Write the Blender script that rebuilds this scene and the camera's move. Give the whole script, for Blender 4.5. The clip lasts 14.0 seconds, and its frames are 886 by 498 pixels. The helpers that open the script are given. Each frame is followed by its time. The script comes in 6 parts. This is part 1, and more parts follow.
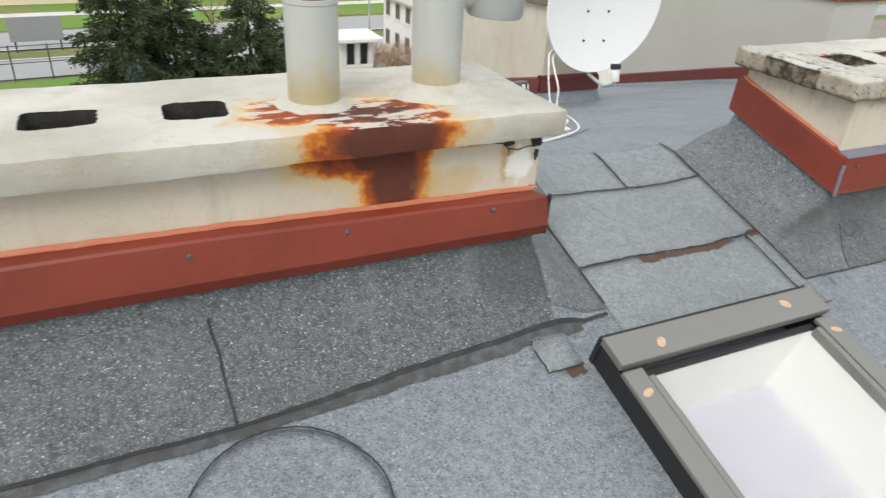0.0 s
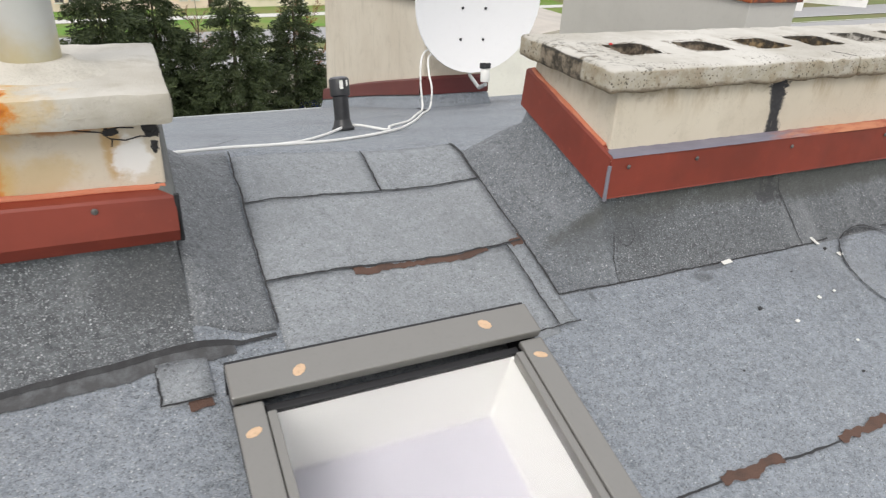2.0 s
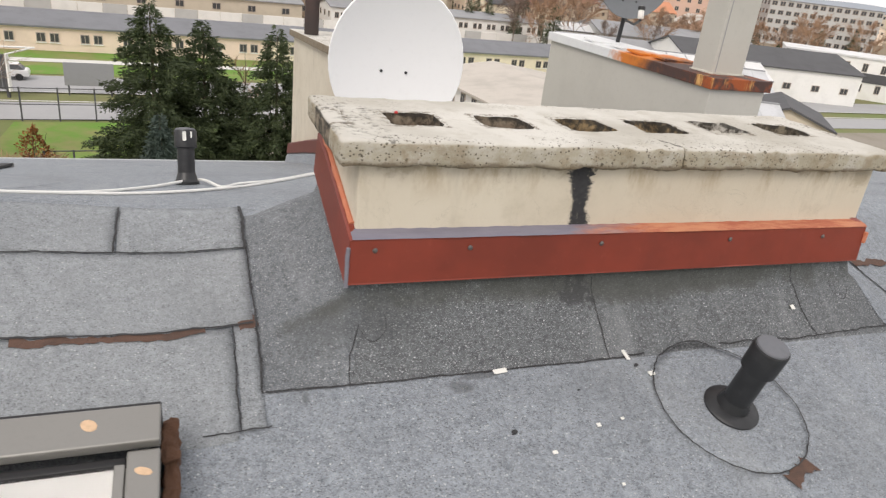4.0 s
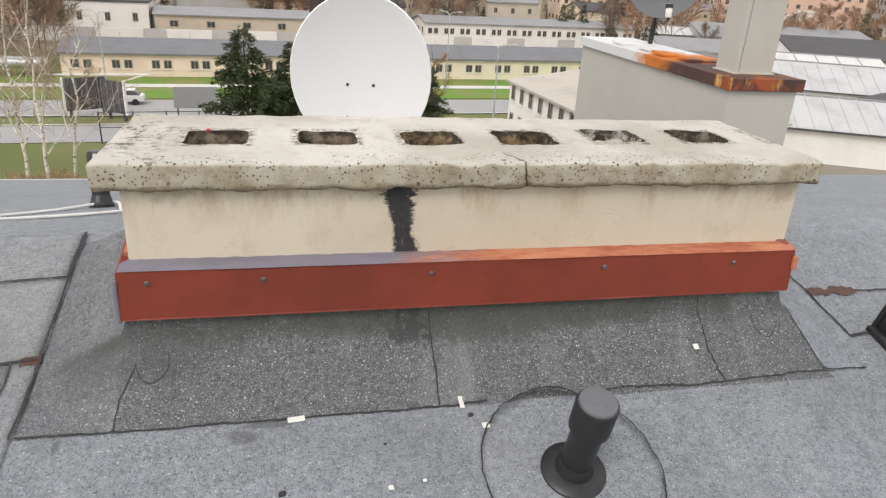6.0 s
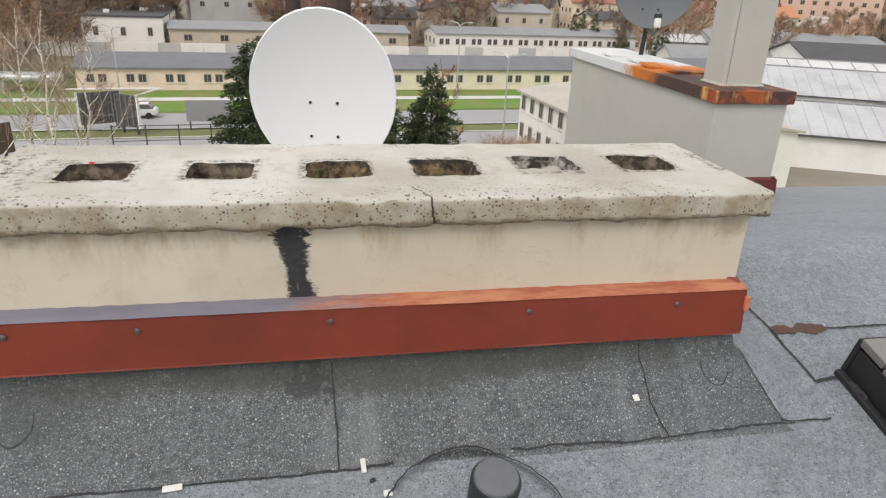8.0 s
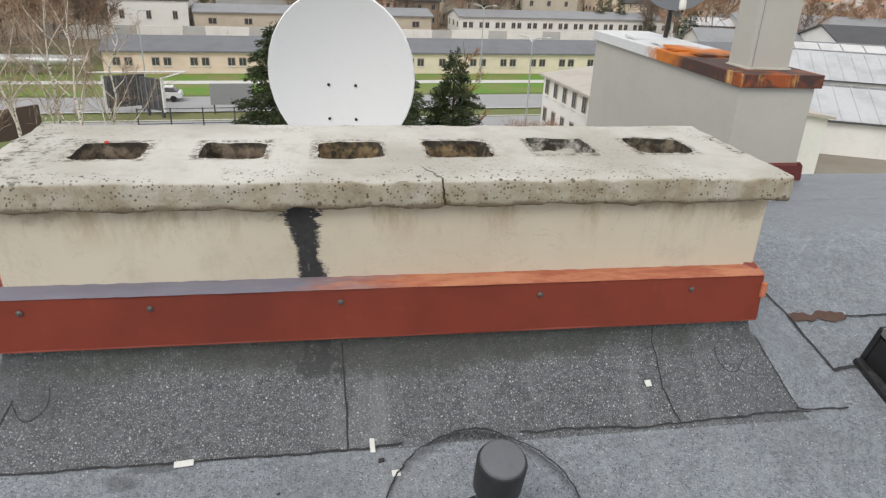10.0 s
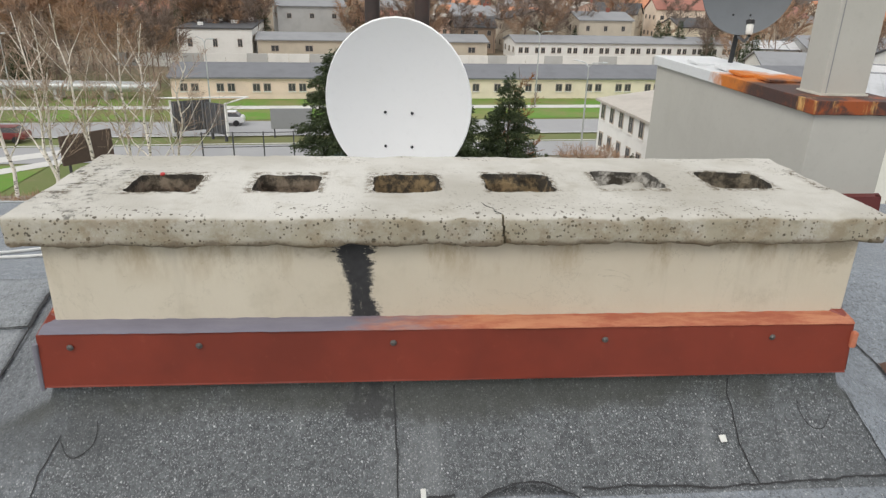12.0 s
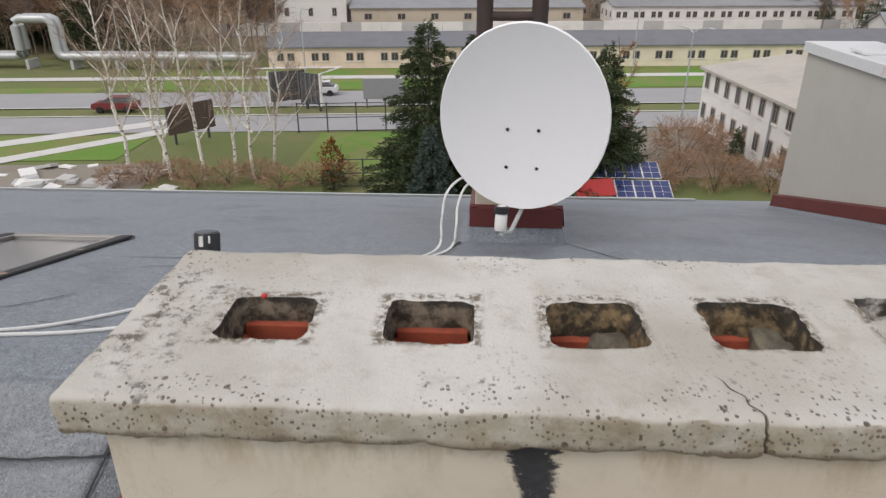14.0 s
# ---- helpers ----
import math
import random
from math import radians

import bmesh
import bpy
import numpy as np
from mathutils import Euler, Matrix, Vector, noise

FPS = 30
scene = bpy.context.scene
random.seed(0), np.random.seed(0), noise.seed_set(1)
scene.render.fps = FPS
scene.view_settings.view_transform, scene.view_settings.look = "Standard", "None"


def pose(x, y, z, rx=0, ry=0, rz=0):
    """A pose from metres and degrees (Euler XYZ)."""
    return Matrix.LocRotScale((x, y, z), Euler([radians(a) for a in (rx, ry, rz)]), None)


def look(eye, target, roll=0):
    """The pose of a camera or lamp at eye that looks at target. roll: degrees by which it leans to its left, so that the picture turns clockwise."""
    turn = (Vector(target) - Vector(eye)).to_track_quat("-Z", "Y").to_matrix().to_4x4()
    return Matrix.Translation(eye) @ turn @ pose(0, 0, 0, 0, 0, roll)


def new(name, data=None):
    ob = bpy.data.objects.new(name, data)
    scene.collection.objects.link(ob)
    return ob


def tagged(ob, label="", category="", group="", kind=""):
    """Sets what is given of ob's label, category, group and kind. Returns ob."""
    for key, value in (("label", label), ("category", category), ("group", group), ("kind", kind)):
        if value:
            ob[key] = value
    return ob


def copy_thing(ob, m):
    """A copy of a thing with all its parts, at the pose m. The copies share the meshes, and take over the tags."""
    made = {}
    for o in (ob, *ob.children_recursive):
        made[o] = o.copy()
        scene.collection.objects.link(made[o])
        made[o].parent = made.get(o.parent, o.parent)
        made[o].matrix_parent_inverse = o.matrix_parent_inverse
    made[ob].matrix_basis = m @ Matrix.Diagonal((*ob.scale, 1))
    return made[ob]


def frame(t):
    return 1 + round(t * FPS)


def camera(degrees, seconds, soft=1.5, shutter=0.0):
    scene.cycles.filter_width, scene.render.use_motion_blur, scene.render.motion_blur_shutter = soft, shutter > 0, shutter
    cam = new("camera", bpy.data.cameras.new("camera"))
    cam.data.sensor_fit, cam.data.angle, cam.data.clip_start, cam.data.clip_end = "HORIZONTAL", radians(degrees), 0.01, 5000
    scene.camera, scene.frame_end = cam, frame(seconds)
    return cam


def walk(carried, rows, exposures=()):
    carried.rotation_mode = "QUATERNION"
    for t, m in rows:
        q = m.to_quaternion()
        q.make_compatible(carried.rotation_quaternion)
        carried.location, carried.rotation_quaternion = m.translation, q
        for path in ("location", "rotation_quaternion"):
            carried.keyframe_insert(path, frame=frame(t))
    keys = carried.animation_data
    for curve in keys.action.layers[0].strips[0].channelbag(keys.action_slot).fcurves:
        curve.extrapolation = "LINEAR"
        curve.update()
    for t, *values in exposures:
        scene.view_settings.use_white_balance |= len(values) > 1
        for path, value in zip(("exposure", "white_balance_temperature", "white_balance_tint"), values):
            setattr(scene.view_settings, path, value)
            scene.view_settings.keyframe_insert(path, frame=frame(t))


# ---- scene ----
cam = camera(66.3, 14.0, soft=1.3, shutter=0.2)
PATH = [
    (0, (-2.173, -1.392, 0.908), (-1.414, 0.188, -0.055), 3.2),
    (0.5, (-1.968, -1.397, 0.889), (-1.076, 0.091, -0.107), 2.3),
    (1, (-1.786, -1.51, 0.843), (-0.88, 0.052, -0.016), 5.2),
    (1.5, (-1.545, -1.554, 0.826), (-0.727, 0.029, -0.083), 4.9),
    (2, (-1.28, -1.527, 0.82), (-0.515, 0.066, -0.117), 3.5),
    (2.5, (-1.069, -1.582, 0.786), (-0.403, 0.073, -0.119), 7.0),
    (3, (-0.847, -1.616, 0.791), (-0.272, 0.082, -0.096), 6.7),
    (3.5, (-0.596, -1.564, 0.838), (0.127, 0.085, -0.032), 8.4),
    (4, (-0.375, -1.585, 0.826), (0.307, 0.125, 0.045), 7.0),
    (4.2, (-0.257, -1.6, 0.833), (0.371, 0.126, 0.043), 8.3),
    (6.3, (0.517, -1.554, 0.846), (0.887, 0.264, 0.098), 3.1),
    (6.5, (0.572, -1.536, 0.825), (0.92, 0.306, 0.129), 3.2),
    (7, (0.657, -1.424, 0.866), (1.035, 0.397, 0.131), 2.5),
    (9.5, (0.76, -1.423, 0.859), (1.084, 0.396, 0.094), 2.4),
    (10, (0.761, -1.423, 0.856), (1.068, 0.387, 0.063), 2.4),
    (10.5, (0.75, -1.415, 0.855), (1.165, 0.36, 0.031), 2.4),
    (11, (0.739, -1.409, 0.864), (1.053, 0.405, 0.082), 4.3),
    (11.5, (0.765, -1.403, 0.847), (0.888, 0.435, 0.068), 2.4),
    (12, (0.759, -1.334, 0.857), (0.914, 0.52, 0.123), 1.5),
    (12.5, (0.656, -1.168, 0.86), (0.834, 0.699, 0.164), 2.7),
    (13, (0.56, -1.036, 0.942), (0.78, 0.795, 0.169), 2.7),
    (13.5, (0.557, -0.915, 0.924), (0.635, 0.916, 0.122), 2.6),
    (14, (0.591, -0.755, 0.997), (0.493, 1.066, 0.175), -0.1),
]
walk(cam, [(t, look(eye, target, roll)) for t, eye, target, roll in PATH], [(0, 0.2, 6450, 7), (1, 0.2, 6450, 9), (2, 0.2, 6550, 11), (4, 0.16, 6800, 13), (6.5, 0.13, 6800, 12), (9.5, -0.06, 6550, 10), (12.5, -0.07, 6550, 9), (14, -0.28, 6500, 14)])

# ---- world, sun, exposure ----
world = bpy.data.worlds.new("world")
scene.world = world
world.use_nodes = True
wn = world.node_tree
sky = wn.nodes.new("ShaderNodeTexSky")
sky.sky_type = "NISHITA"
sky.sun_disc = False
sky.sun_elevation, sky.sun_rotation = radians(47), radians(-138)
sky.air_density, sky.dust_density, sky.ozone_density = 1.0, 4.0, 1.0
cloud = wn.nodes.new("ShaderNodeMix")
cloud.data_type = "RGBA"
cloud.inputs[0].default_value = 0.86
cloud.inputs[7].default_value = (10.6, 10.7, 10.9, 1)
wn.links.new(sky.outputs[0], cloud.inputs[6])
wn.links.new(cloud.outputs[2], wn.nodes["Background"].inputs[0])
wn.nodes["Background"].inputs[1].default_value = 0.1
sun = new("sun", bpy.data.lights.new("sun", "SUN"))
sun.data.energy, sun.data.angle, sun.data.color = 1.35, radians(25), (1.0, 0.97, 0.92)
sun.matrix_world = look((-5, -5.5, 8), (0, 0, 0))


# ---- materials ----
class Mat:
    """A small builder for procedural materials; place is the world position."""

    def __init__(self, name, rough=0.8, metal=0.0):
        self.m = bpy.data.materials.new(name)
        self.m.use_nodes = True
        self.nt = self.m.node_tree
        self.b = self.nt.nodes["Principled BSDF"]
        self.b.inputs["Roughness"].default_value = rough
        self.b.inputs["Metallic"].default_value = metal
        geo = self.nt.nodes.new("ShaderNodeNewGeometry")
        self.place = geo.outputs["Position"]
        self.island = geo.outputs["Random Per Island"]

    def link(self, a, b):
        self.nt.links.new(a, b)

    def put(self, sock, v):
        if isinstance(v, bpy.types.NodeSocket):
            self.link(v, sock)
        elif isinstance(v, tuple) and len(v) == 3 and sock.type == "RGBA":
            sock.default_value = (*v, 1)
        else:
            sock.default_value = v

    def noise(self, scale, detail=4, rough=0.6, vec=None, stretch=None, warp=0.0):
        n = self.nt.nodes.new("ShaderNodeTexNoise")
        n.inputs["Scale"].default_value, n.inputs["Detail"].default_value = scale, detail
        n.inputs["Roughness"].default_value, n.inputs["Distortion"].default_value = rough, warp
        v = vec or self.place
        if stretch:
            mp = self.nt.nodes.new("ShaderNodeMapping")
            mp.inputs["Scale"].default_value = stretch
            self.link(v, mp.inputs[0])
            v = mp.outputs[0]
        self.link(v, n.inputs["Vector"])
        return n.outputs[0]

    def cells(self, scale, feature="F1"):
        n = self.nt.nodes.new("ShaderNodeTexVoronoi")
        n.feature = feature
        n.inputs["Scale"].default_value = scale
        self.link(self.place, n.inputs["Vector"])
        return n.outputs[0], (n.outputs[1] if feature == "F1" else None)

    def spots(self, scale, radius, part_of, hollow=0.0):
        """Small round specks, scattered over some of the cells; hollow ones are rings."""
        dist, tone = self.cells(scale)
        pick = self.nt.nodes.new("ShaderNodeSeparateColor")
        self.link(tone, pick.inputs[0])
        wide = self.math("MULTIPLY", self.ramp(pick.outputs[1], 0, 1, 0.45, 1.0), radius)
        spot = self.math("MULTIPLY", self.math("LESS_THAN", dist, wide), self.ramp(pick.outputs[0], 1 - part_of, 1.01 - part_of))
        if hollow:
            spot = self.math("MULTIPLY", spot, self.ramp(dist, radius * 0.15, radius * 0.5, 1 - hollow, 1))
        return spot

    def ramp(self, fac, lo, hi, a=0.0, b=1.0):
        n = self.nt.nodes.new("ShaderNodeMapRange")
        n.interpolation_type = "SMOOTHSTEP"
        self.put(n.inputs[0], fac)
        for k, v in enumerate((lo, hi, a, b)):
            self.put(n.inputs[k + 1], v)
        return n.outputs[0]

    def math(self, op, a, b=0.0):
        n = self.nt.nodes.new("ShaderNodeMath")
        n.operation = op
        self.put(n.inputs[0], a)
        self.put(n.inputs[1], b)
        return n.outputs[0]

    def mix(self, fac, a, b):
        n = self.nt.nodes.new("ShaderNodeMix")
        n.data_type = "RGBA"
        self.put(n.inputs[0], fac)
        self.put(n.inputs[6], a)
        self.put(n.inputs[7], b)
        return n.outputs[2]

    def xyz(self):
        n = self.nt.nodes.new("ShaderNodeSeparateXYZ")
        self.link(self.place, n.inputs[0])
        return n.outputs

    def near(self, centre, size, wobble=0.5, scale=9):
        """1 inside a ragged blob round centre, 0 outside."""
        out = None
        for k, axis in enumerate(self.xyz()):
            d = self.math("DIVIDE", self.math("SUBTRACT", axis, centre[k]), size[k])
            d = self.math("MULTIPLY", d, d)
            out = d if out is None else self.math("ADD", out, d)
        w = self.math("MULTIPLY", self.math("SUBTRACT", self.noise(scale, 6, 0.65), 0.5), wobble * 4)
        return self.math("ADD", self.math("SUBTRACT", 1.0, self.math("SQRT", out)), w)

    def done(self, colour, bump=None, strength=0.3, dist=0.01, rough=None):
        self.put(self.b.inputs["Base Color"], colour)
        if rough is not None:
            self.put(self.b.inputs["Roughness"], rough)
        if bump is not None:
            n = self.nt.nodes.new("ShaderNodeBump")
            n.inputs["Strength"].default_value, n.inputs["Distance"].default_value = strength, dist
            self.link(bump, n.inputs["Height"])
            self.link(n.outputs[0], self.b.inputs["Normal"])
        return self.m


def random_of(M):
    return M.nt.nodes.new("ShaderNodeObjectInfo").outputs["Random"]


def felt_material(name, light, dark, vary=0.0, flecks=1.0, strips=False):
    """Mineral felt: pale and dark chips over grey, worn and stained in patches; strips of felt at the chimneys are
    painted darker, partly for shade.
    """
    M = Mat(name, 0.55)
    grain, fine = M.noise(190, 2, 0.7), M.noise(250, 2, 0.6)
    coarse, clump = M.noise(70, 4, 0.75), M.noise(26, 5, 0.75)
    patch = M.noise(1.7, 6, 0.65)
    streak = M.noise(2.2, 5, 0.65, stretch=(3.0, 0.6, 1))
    brighter = tuple(v * 1.3 for v in light)
    strip = 0.0
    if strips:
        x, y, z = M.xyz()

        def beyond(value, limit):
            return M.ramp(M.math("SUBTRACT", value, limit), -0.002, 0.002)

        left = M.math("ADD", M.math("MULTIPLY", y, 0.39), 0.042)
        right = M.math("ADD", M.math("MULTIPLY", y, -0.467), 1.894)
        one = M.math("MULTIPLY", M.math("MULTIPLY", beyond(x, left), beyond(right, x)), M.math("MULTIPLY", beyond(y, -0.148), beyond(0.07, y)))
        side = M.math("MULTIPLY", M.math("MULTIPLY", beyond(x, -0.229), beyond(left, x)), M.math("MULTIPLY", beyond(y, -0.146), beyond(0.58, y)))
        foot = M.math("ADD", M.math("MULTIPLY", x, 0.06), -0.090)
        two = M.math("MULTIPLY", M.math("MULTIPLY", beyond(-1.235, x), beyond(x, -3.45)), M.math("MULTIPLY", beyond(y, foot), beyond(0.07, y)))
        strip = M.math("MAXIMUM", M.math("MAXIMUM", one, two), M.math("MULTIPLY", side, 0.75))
        # darker felt at the chimney feet, some of its shade put into the tone
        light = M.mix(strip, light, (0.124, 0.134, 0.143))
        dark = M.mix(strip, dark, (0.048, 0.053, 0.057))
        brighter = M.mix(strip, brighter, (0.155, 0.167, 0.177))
    c = M.mix(M.ramp(coarse, 0.34, 0.66), dark, light)
    c = M.mix(M.ramp(clump, 0.42, 0.66, 0, 0.4), c, brighter)
    c = M.mix(M.ramp(grain, 0.46, 0.32, 0, 0.8), c, (0.04, 0.044, 0.048))
    c = M.mix(M.ramp(fine, 0.57, 0.64, 0, 0.7 * flecks), c, (0.40, 0.415, 0.425))
    chips, tone = M.cells(150)
    pick = M.nt.nodes.new("ShaderNodeSeparateColor")
    M.link(tone, pick.inputs[0])
    chip = M.math("MULTIPLY", M.ramp(pick.outputs[0], 0.87, 0.90), M.ramp(chips, 0.42, 0.22))
    c = M.mix(M.math("MULTIPLY", chip, M.ramp(pick.outputs[1], 0, 1, 0.12, 1.0 * flecks)), c, (0.56, 0.57, 0.58))
    c = M.mix(M.ramp(patch, 0.47, 0.72, 0, 0.4), c, (0.10, 0.108, 0.115))
    c = M.mix(M.ramp(streak, 0.52, 0.75, 0, 0.28), c, (0.31, 0.325, 0.335))
    if strips:
        damp = M.near((0.03, -0.02, 0.0), (0.30, 0.08, 1.0), 0.4, 7)
        c = M.mix(M.ramp(damp, -0.1, 0.8, 0, 0.5), c, (0.042, 0.046, 0.048))
        wet = M.near((-1.29, -0.06, 0.0), (0.17, 0.10, 1.0), 0.4, 9)
        c = M.mix(M.ramp(wet, -0.1, 0.8, 0, 0.55), c, (0.045, 0.048, 0.05))
        # band along the flashing: grime, with the overhang's shade painted in
        rim = M.near((0.9, 0.03, 0.0), (1.1, 0.05, 1.0), 0.5, 6)
        c = M.mix(M.ramp(rim, -0.1, 0.6, 0, 0.75), c, (0.048, 0.050, 0.042))
        spill = M.near((0.71, 0.0, 0.0), (0.075, 0.035, 1.0), 0.9, 26)
        c = M.mix(M.ramp(spill, 0.1, 0.5, 0, 0.8), c, (0.03, 0.03, 0.032))
        for cx, cy, w, h in ((0.29, -0.19, 0.05, 0.035), (-0.13, -0.17, 0.015, 0.03), (0.34, -0.16, 0.09, 0.012)):
            c = M.mix(M.ramp(M.near((cx, cy, 0), (w, h, 3.0), 0.5, 18), 0.0, 0.6, 0, 0.55), c, (0.06, 0.062, 0.066))
    if vary:
        c = M.mix(M.ramp(random_of(M), 0, 1, 0, vary), c, (0.32, 0.335, 0.345))
    return M.done(c, M.math("ADD", grain, coarse), 0.7, 0.005)


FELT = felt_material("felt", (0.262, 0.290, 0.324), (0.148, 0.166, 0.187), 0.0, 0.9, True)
FELT_DARK = felt_material("dark_felt", (0.175, 0.188, 0.199), (0.085, 0.092, 0.099), 0.0, 0.9)
FELT_SHEET = felt_material("felt_sheet", (0.280, 0.302, 0.322), (0.172, 0.187, 0.200), 0.2, 0.9)


def plain(name, colour, rough=0.7, metal=0.0, dirt=0.25, scale=6.0, bump=0.15, dist=0.004, second=None):
    M = Mat(name, rough, metal)
    n1, n2 = M.noise(scale, 5), M.noise(scale * 9, 4, 0.7)
    low = tuple(v * 0.55 for v in colour)
    c = M.mix(M.ramp(n1, 0.4, 0.75, 0, dirt), colour, second or low)
    c = M.mix(M.ramp(n2, 0.5, 0.8, 0, dirt * 0.7), c, low)
    return M.done(c, n2, bump, dist)


TAR = plain("tar", (0.028, 0.028, 0.03), 0.75, 0, 0.5, 30, 0.5, 0.004, (0.07, 0.072, 0.075))
SMEAR = plain("thin_tar", (0.072, 0.072, 0.074), 0.85, 0, 0.7, 30, 0.6, 0.004, (0.16, 0.17, 0.18))
MOSS = plain("dry_moss", (0.17, 0.085, 0.05), 0.95, 0, 0.6, 40, 0.8, 0.01, (0.14, 0.07, 0.04))
BARE = plain("bare_felt", (0.11, 0.062, 0.045), 0.9, 0, 0.6, 25, 0.6, 0.004, (0.05, 0.035, 0.03))


def plaster_material():
    M = Mat("cream_plaster", 0.9)
    big, mid, fine = M.noise(1.6, 5), M.noise(7, 6, 0.65), M.noise(90, 4, 0.7)
    drip = M.noise(5, 5, 0.6, stretch=(2.2, 2.2, 0.25))
    c = M.mix(M.ramp(big, 0.35, 0.7), (0.63, 0.57, 0.465), (0.565, 0.50, 0.40))
    c = M.mix(M.ramp(mid, 0.52, 0.75, 0, 0.45), c, (0.43, 0.38, 0.29))
    c = M.mix(M.ramp(drip, 0.53, 0.75, 0, 0.5), c, (0.40, 0.355, 0.28))
    c = M.mix(M.ramp(fine, 0.62, 0.8, 0, 0.25), c, (0.68, 0.65, 0.56))
    hair = M.noise(4.3, 8, 0.7, warp=0.6)
    c = M.mix(M.ramp(M.math("ABSOLUTE", M.math("SUBTRACT", hair, 0.5)), 0.004, 0.0, 0, 0.3), c, (0.2, 0.17, 0.13))
    return M, c, M.math("ADD", mid, fine)


M, c, h = plaster_material()
PLASTER = M.done(c, h, 0.35, 0.004)


def black_streak():
    """The plaster of the six-flue chimney, with a brushed tar streak down its front."""
    M, c, h = plaster_material()
    x, y, z = M.xyz()
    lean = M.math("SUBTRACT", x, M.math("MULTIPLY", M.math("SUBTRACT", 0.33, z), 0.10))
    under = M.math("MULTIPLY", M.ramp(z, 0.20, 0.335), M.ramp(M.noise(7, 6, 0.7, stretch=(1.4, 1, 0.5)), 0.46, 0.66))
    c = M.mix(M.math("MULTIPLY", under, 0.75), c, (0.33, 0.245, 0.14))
    for cx, w, deep in ((0.14, 0.08, 0.05), (0.60, 0.09, 0.05), (1.58, 0.12, 0.04), (1.79, 0.05, 0.10)):
        blot = M.near((cx, 0.05, 0.335), (w, 0.3, deep), 0.55, 22)
        c = M.mix(M.ramp(blot, 0.0, 0.6, 0, 0.5), c, (0.25, 0.19, 0.115))
    ragged = M.math("MULTIPLY", M.math("SUBTRACT", M.noise(15, 7, 0.75, stretch=(1, 1, 0.8)), 0.5), 0.075)
    hairs = M.math("MULTIPLY", M.math("SUBTRACT", M.noise(120, 4, 0.8, stretch=(0.3, 1, 1.2)), 0.5), M.ramp(z, 0.24, 0.33, 0.035, 0.16))
    d = M.math("ABSOLUTE", M.math("ADD", M.math("SUBTRACT", lean, 0.679), M.math("ADD", ragged, hairs)))
    half = M.math("ADD", M.ramp(z, 0.14, 0.19, 0.034, 0.028), M.ramp(z, 0.25, 0.33, 0.0, 0.013))
    inside = M.math("MULTIPLY", M.ramp(M.math("SUBTRACT", d, half), 0.006, -0.006), M.ramp(y, 0.12, 0.09))
    thin = M.math("MULTIPLY", M.ramp(M.noise(22, 6, 0.8, stretch=(2.2, 1, 0.5)), 0.60, 0.72), 0.55)
    inside = M.math("MULTIPLY", inside, M.math("SUBTRACT", 1.0, thin))
    c = M.mix(inside, c, M.mix(M.noise(60, 3), (0.018, 0.018, 0.02), (0.05, 0.05, 0.053)))
    return M.done(c, h, 0.35, 0.004)


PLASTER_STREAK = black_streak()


def rust_on(M, c, mask, fine):
    c = M.mix(M.ramp(mask, -0.45, 0.02, 0, 0.65), c, (0.62, 0.43, 0.17))
    c = M.mix(M.ramp(mask, -0.05, 0.10), c, (0.62, 0.215, 0.024))
    c = M.mix(M.ramp(mask, 0.08, 0.22), c, (0.32, 0.066, 0.013))
    return M.mix(M.ramp(mask, 0.20, 0.42), c, M.mix(fine, (0.07, 0.021, 0.014), (0.15, 0.042, 0.021)))


def plaster_rusty():
    M, c, h = plaster_material()
    fine = M.noise(28, 5, 0.7)
    m1 = M.math("SUBTRACT", M.near((-1.71, -0.03, 0.352), (0.175, 0.3, 0.085), 0.33, 11), 0.10)
    m2 = M.near((-1.640, -0.03, 0.275), (0.088, 0.3, 0.17), 0.22, 14)
    c = rust_on(M, c, M.math("MAXIMUM", m1, m2), fine)
    m3 = M.near((-1.42, -0.03, 0.358), (0.15, 0.3, 0.028), 0.4, 16)
    c = M.mix(M.ramp(m3, -0.1, 0.3, 0, 0.85), c, (0.42, 0.18, 0.05))
    m5 = M.near((-1.338, -0.03, 0.295), (0.022, 0.3, 0.075), 0.4, 12)
    c = M.mix(M.ramp(m5, -0.2, 0.4, 0, 0.7), c, (0.44, 0.26, 0.07))
    m6 = M.near((-1.49, -0.03, 0.24), (0.10, 0.3, 0.05), 0.5, 12)
    c = M.mix(M.ramp(m6, -0.2, 0.5, 0, 0.5), c, (0.50, 0.34, 0.12))
    m4 = M.near((-1.305, -0.03, 0.272), (0.050, 0.3, 0.066), 0.5, 20)
    c = M.mix(M.ramp(m4, 0.05, 0.45, 0, 0.9), c, (0.76, 0.75, 0.73))
    return M.done(c, h, 0.4, 0.005)


PLASTER_RUST = plaster_rusty()


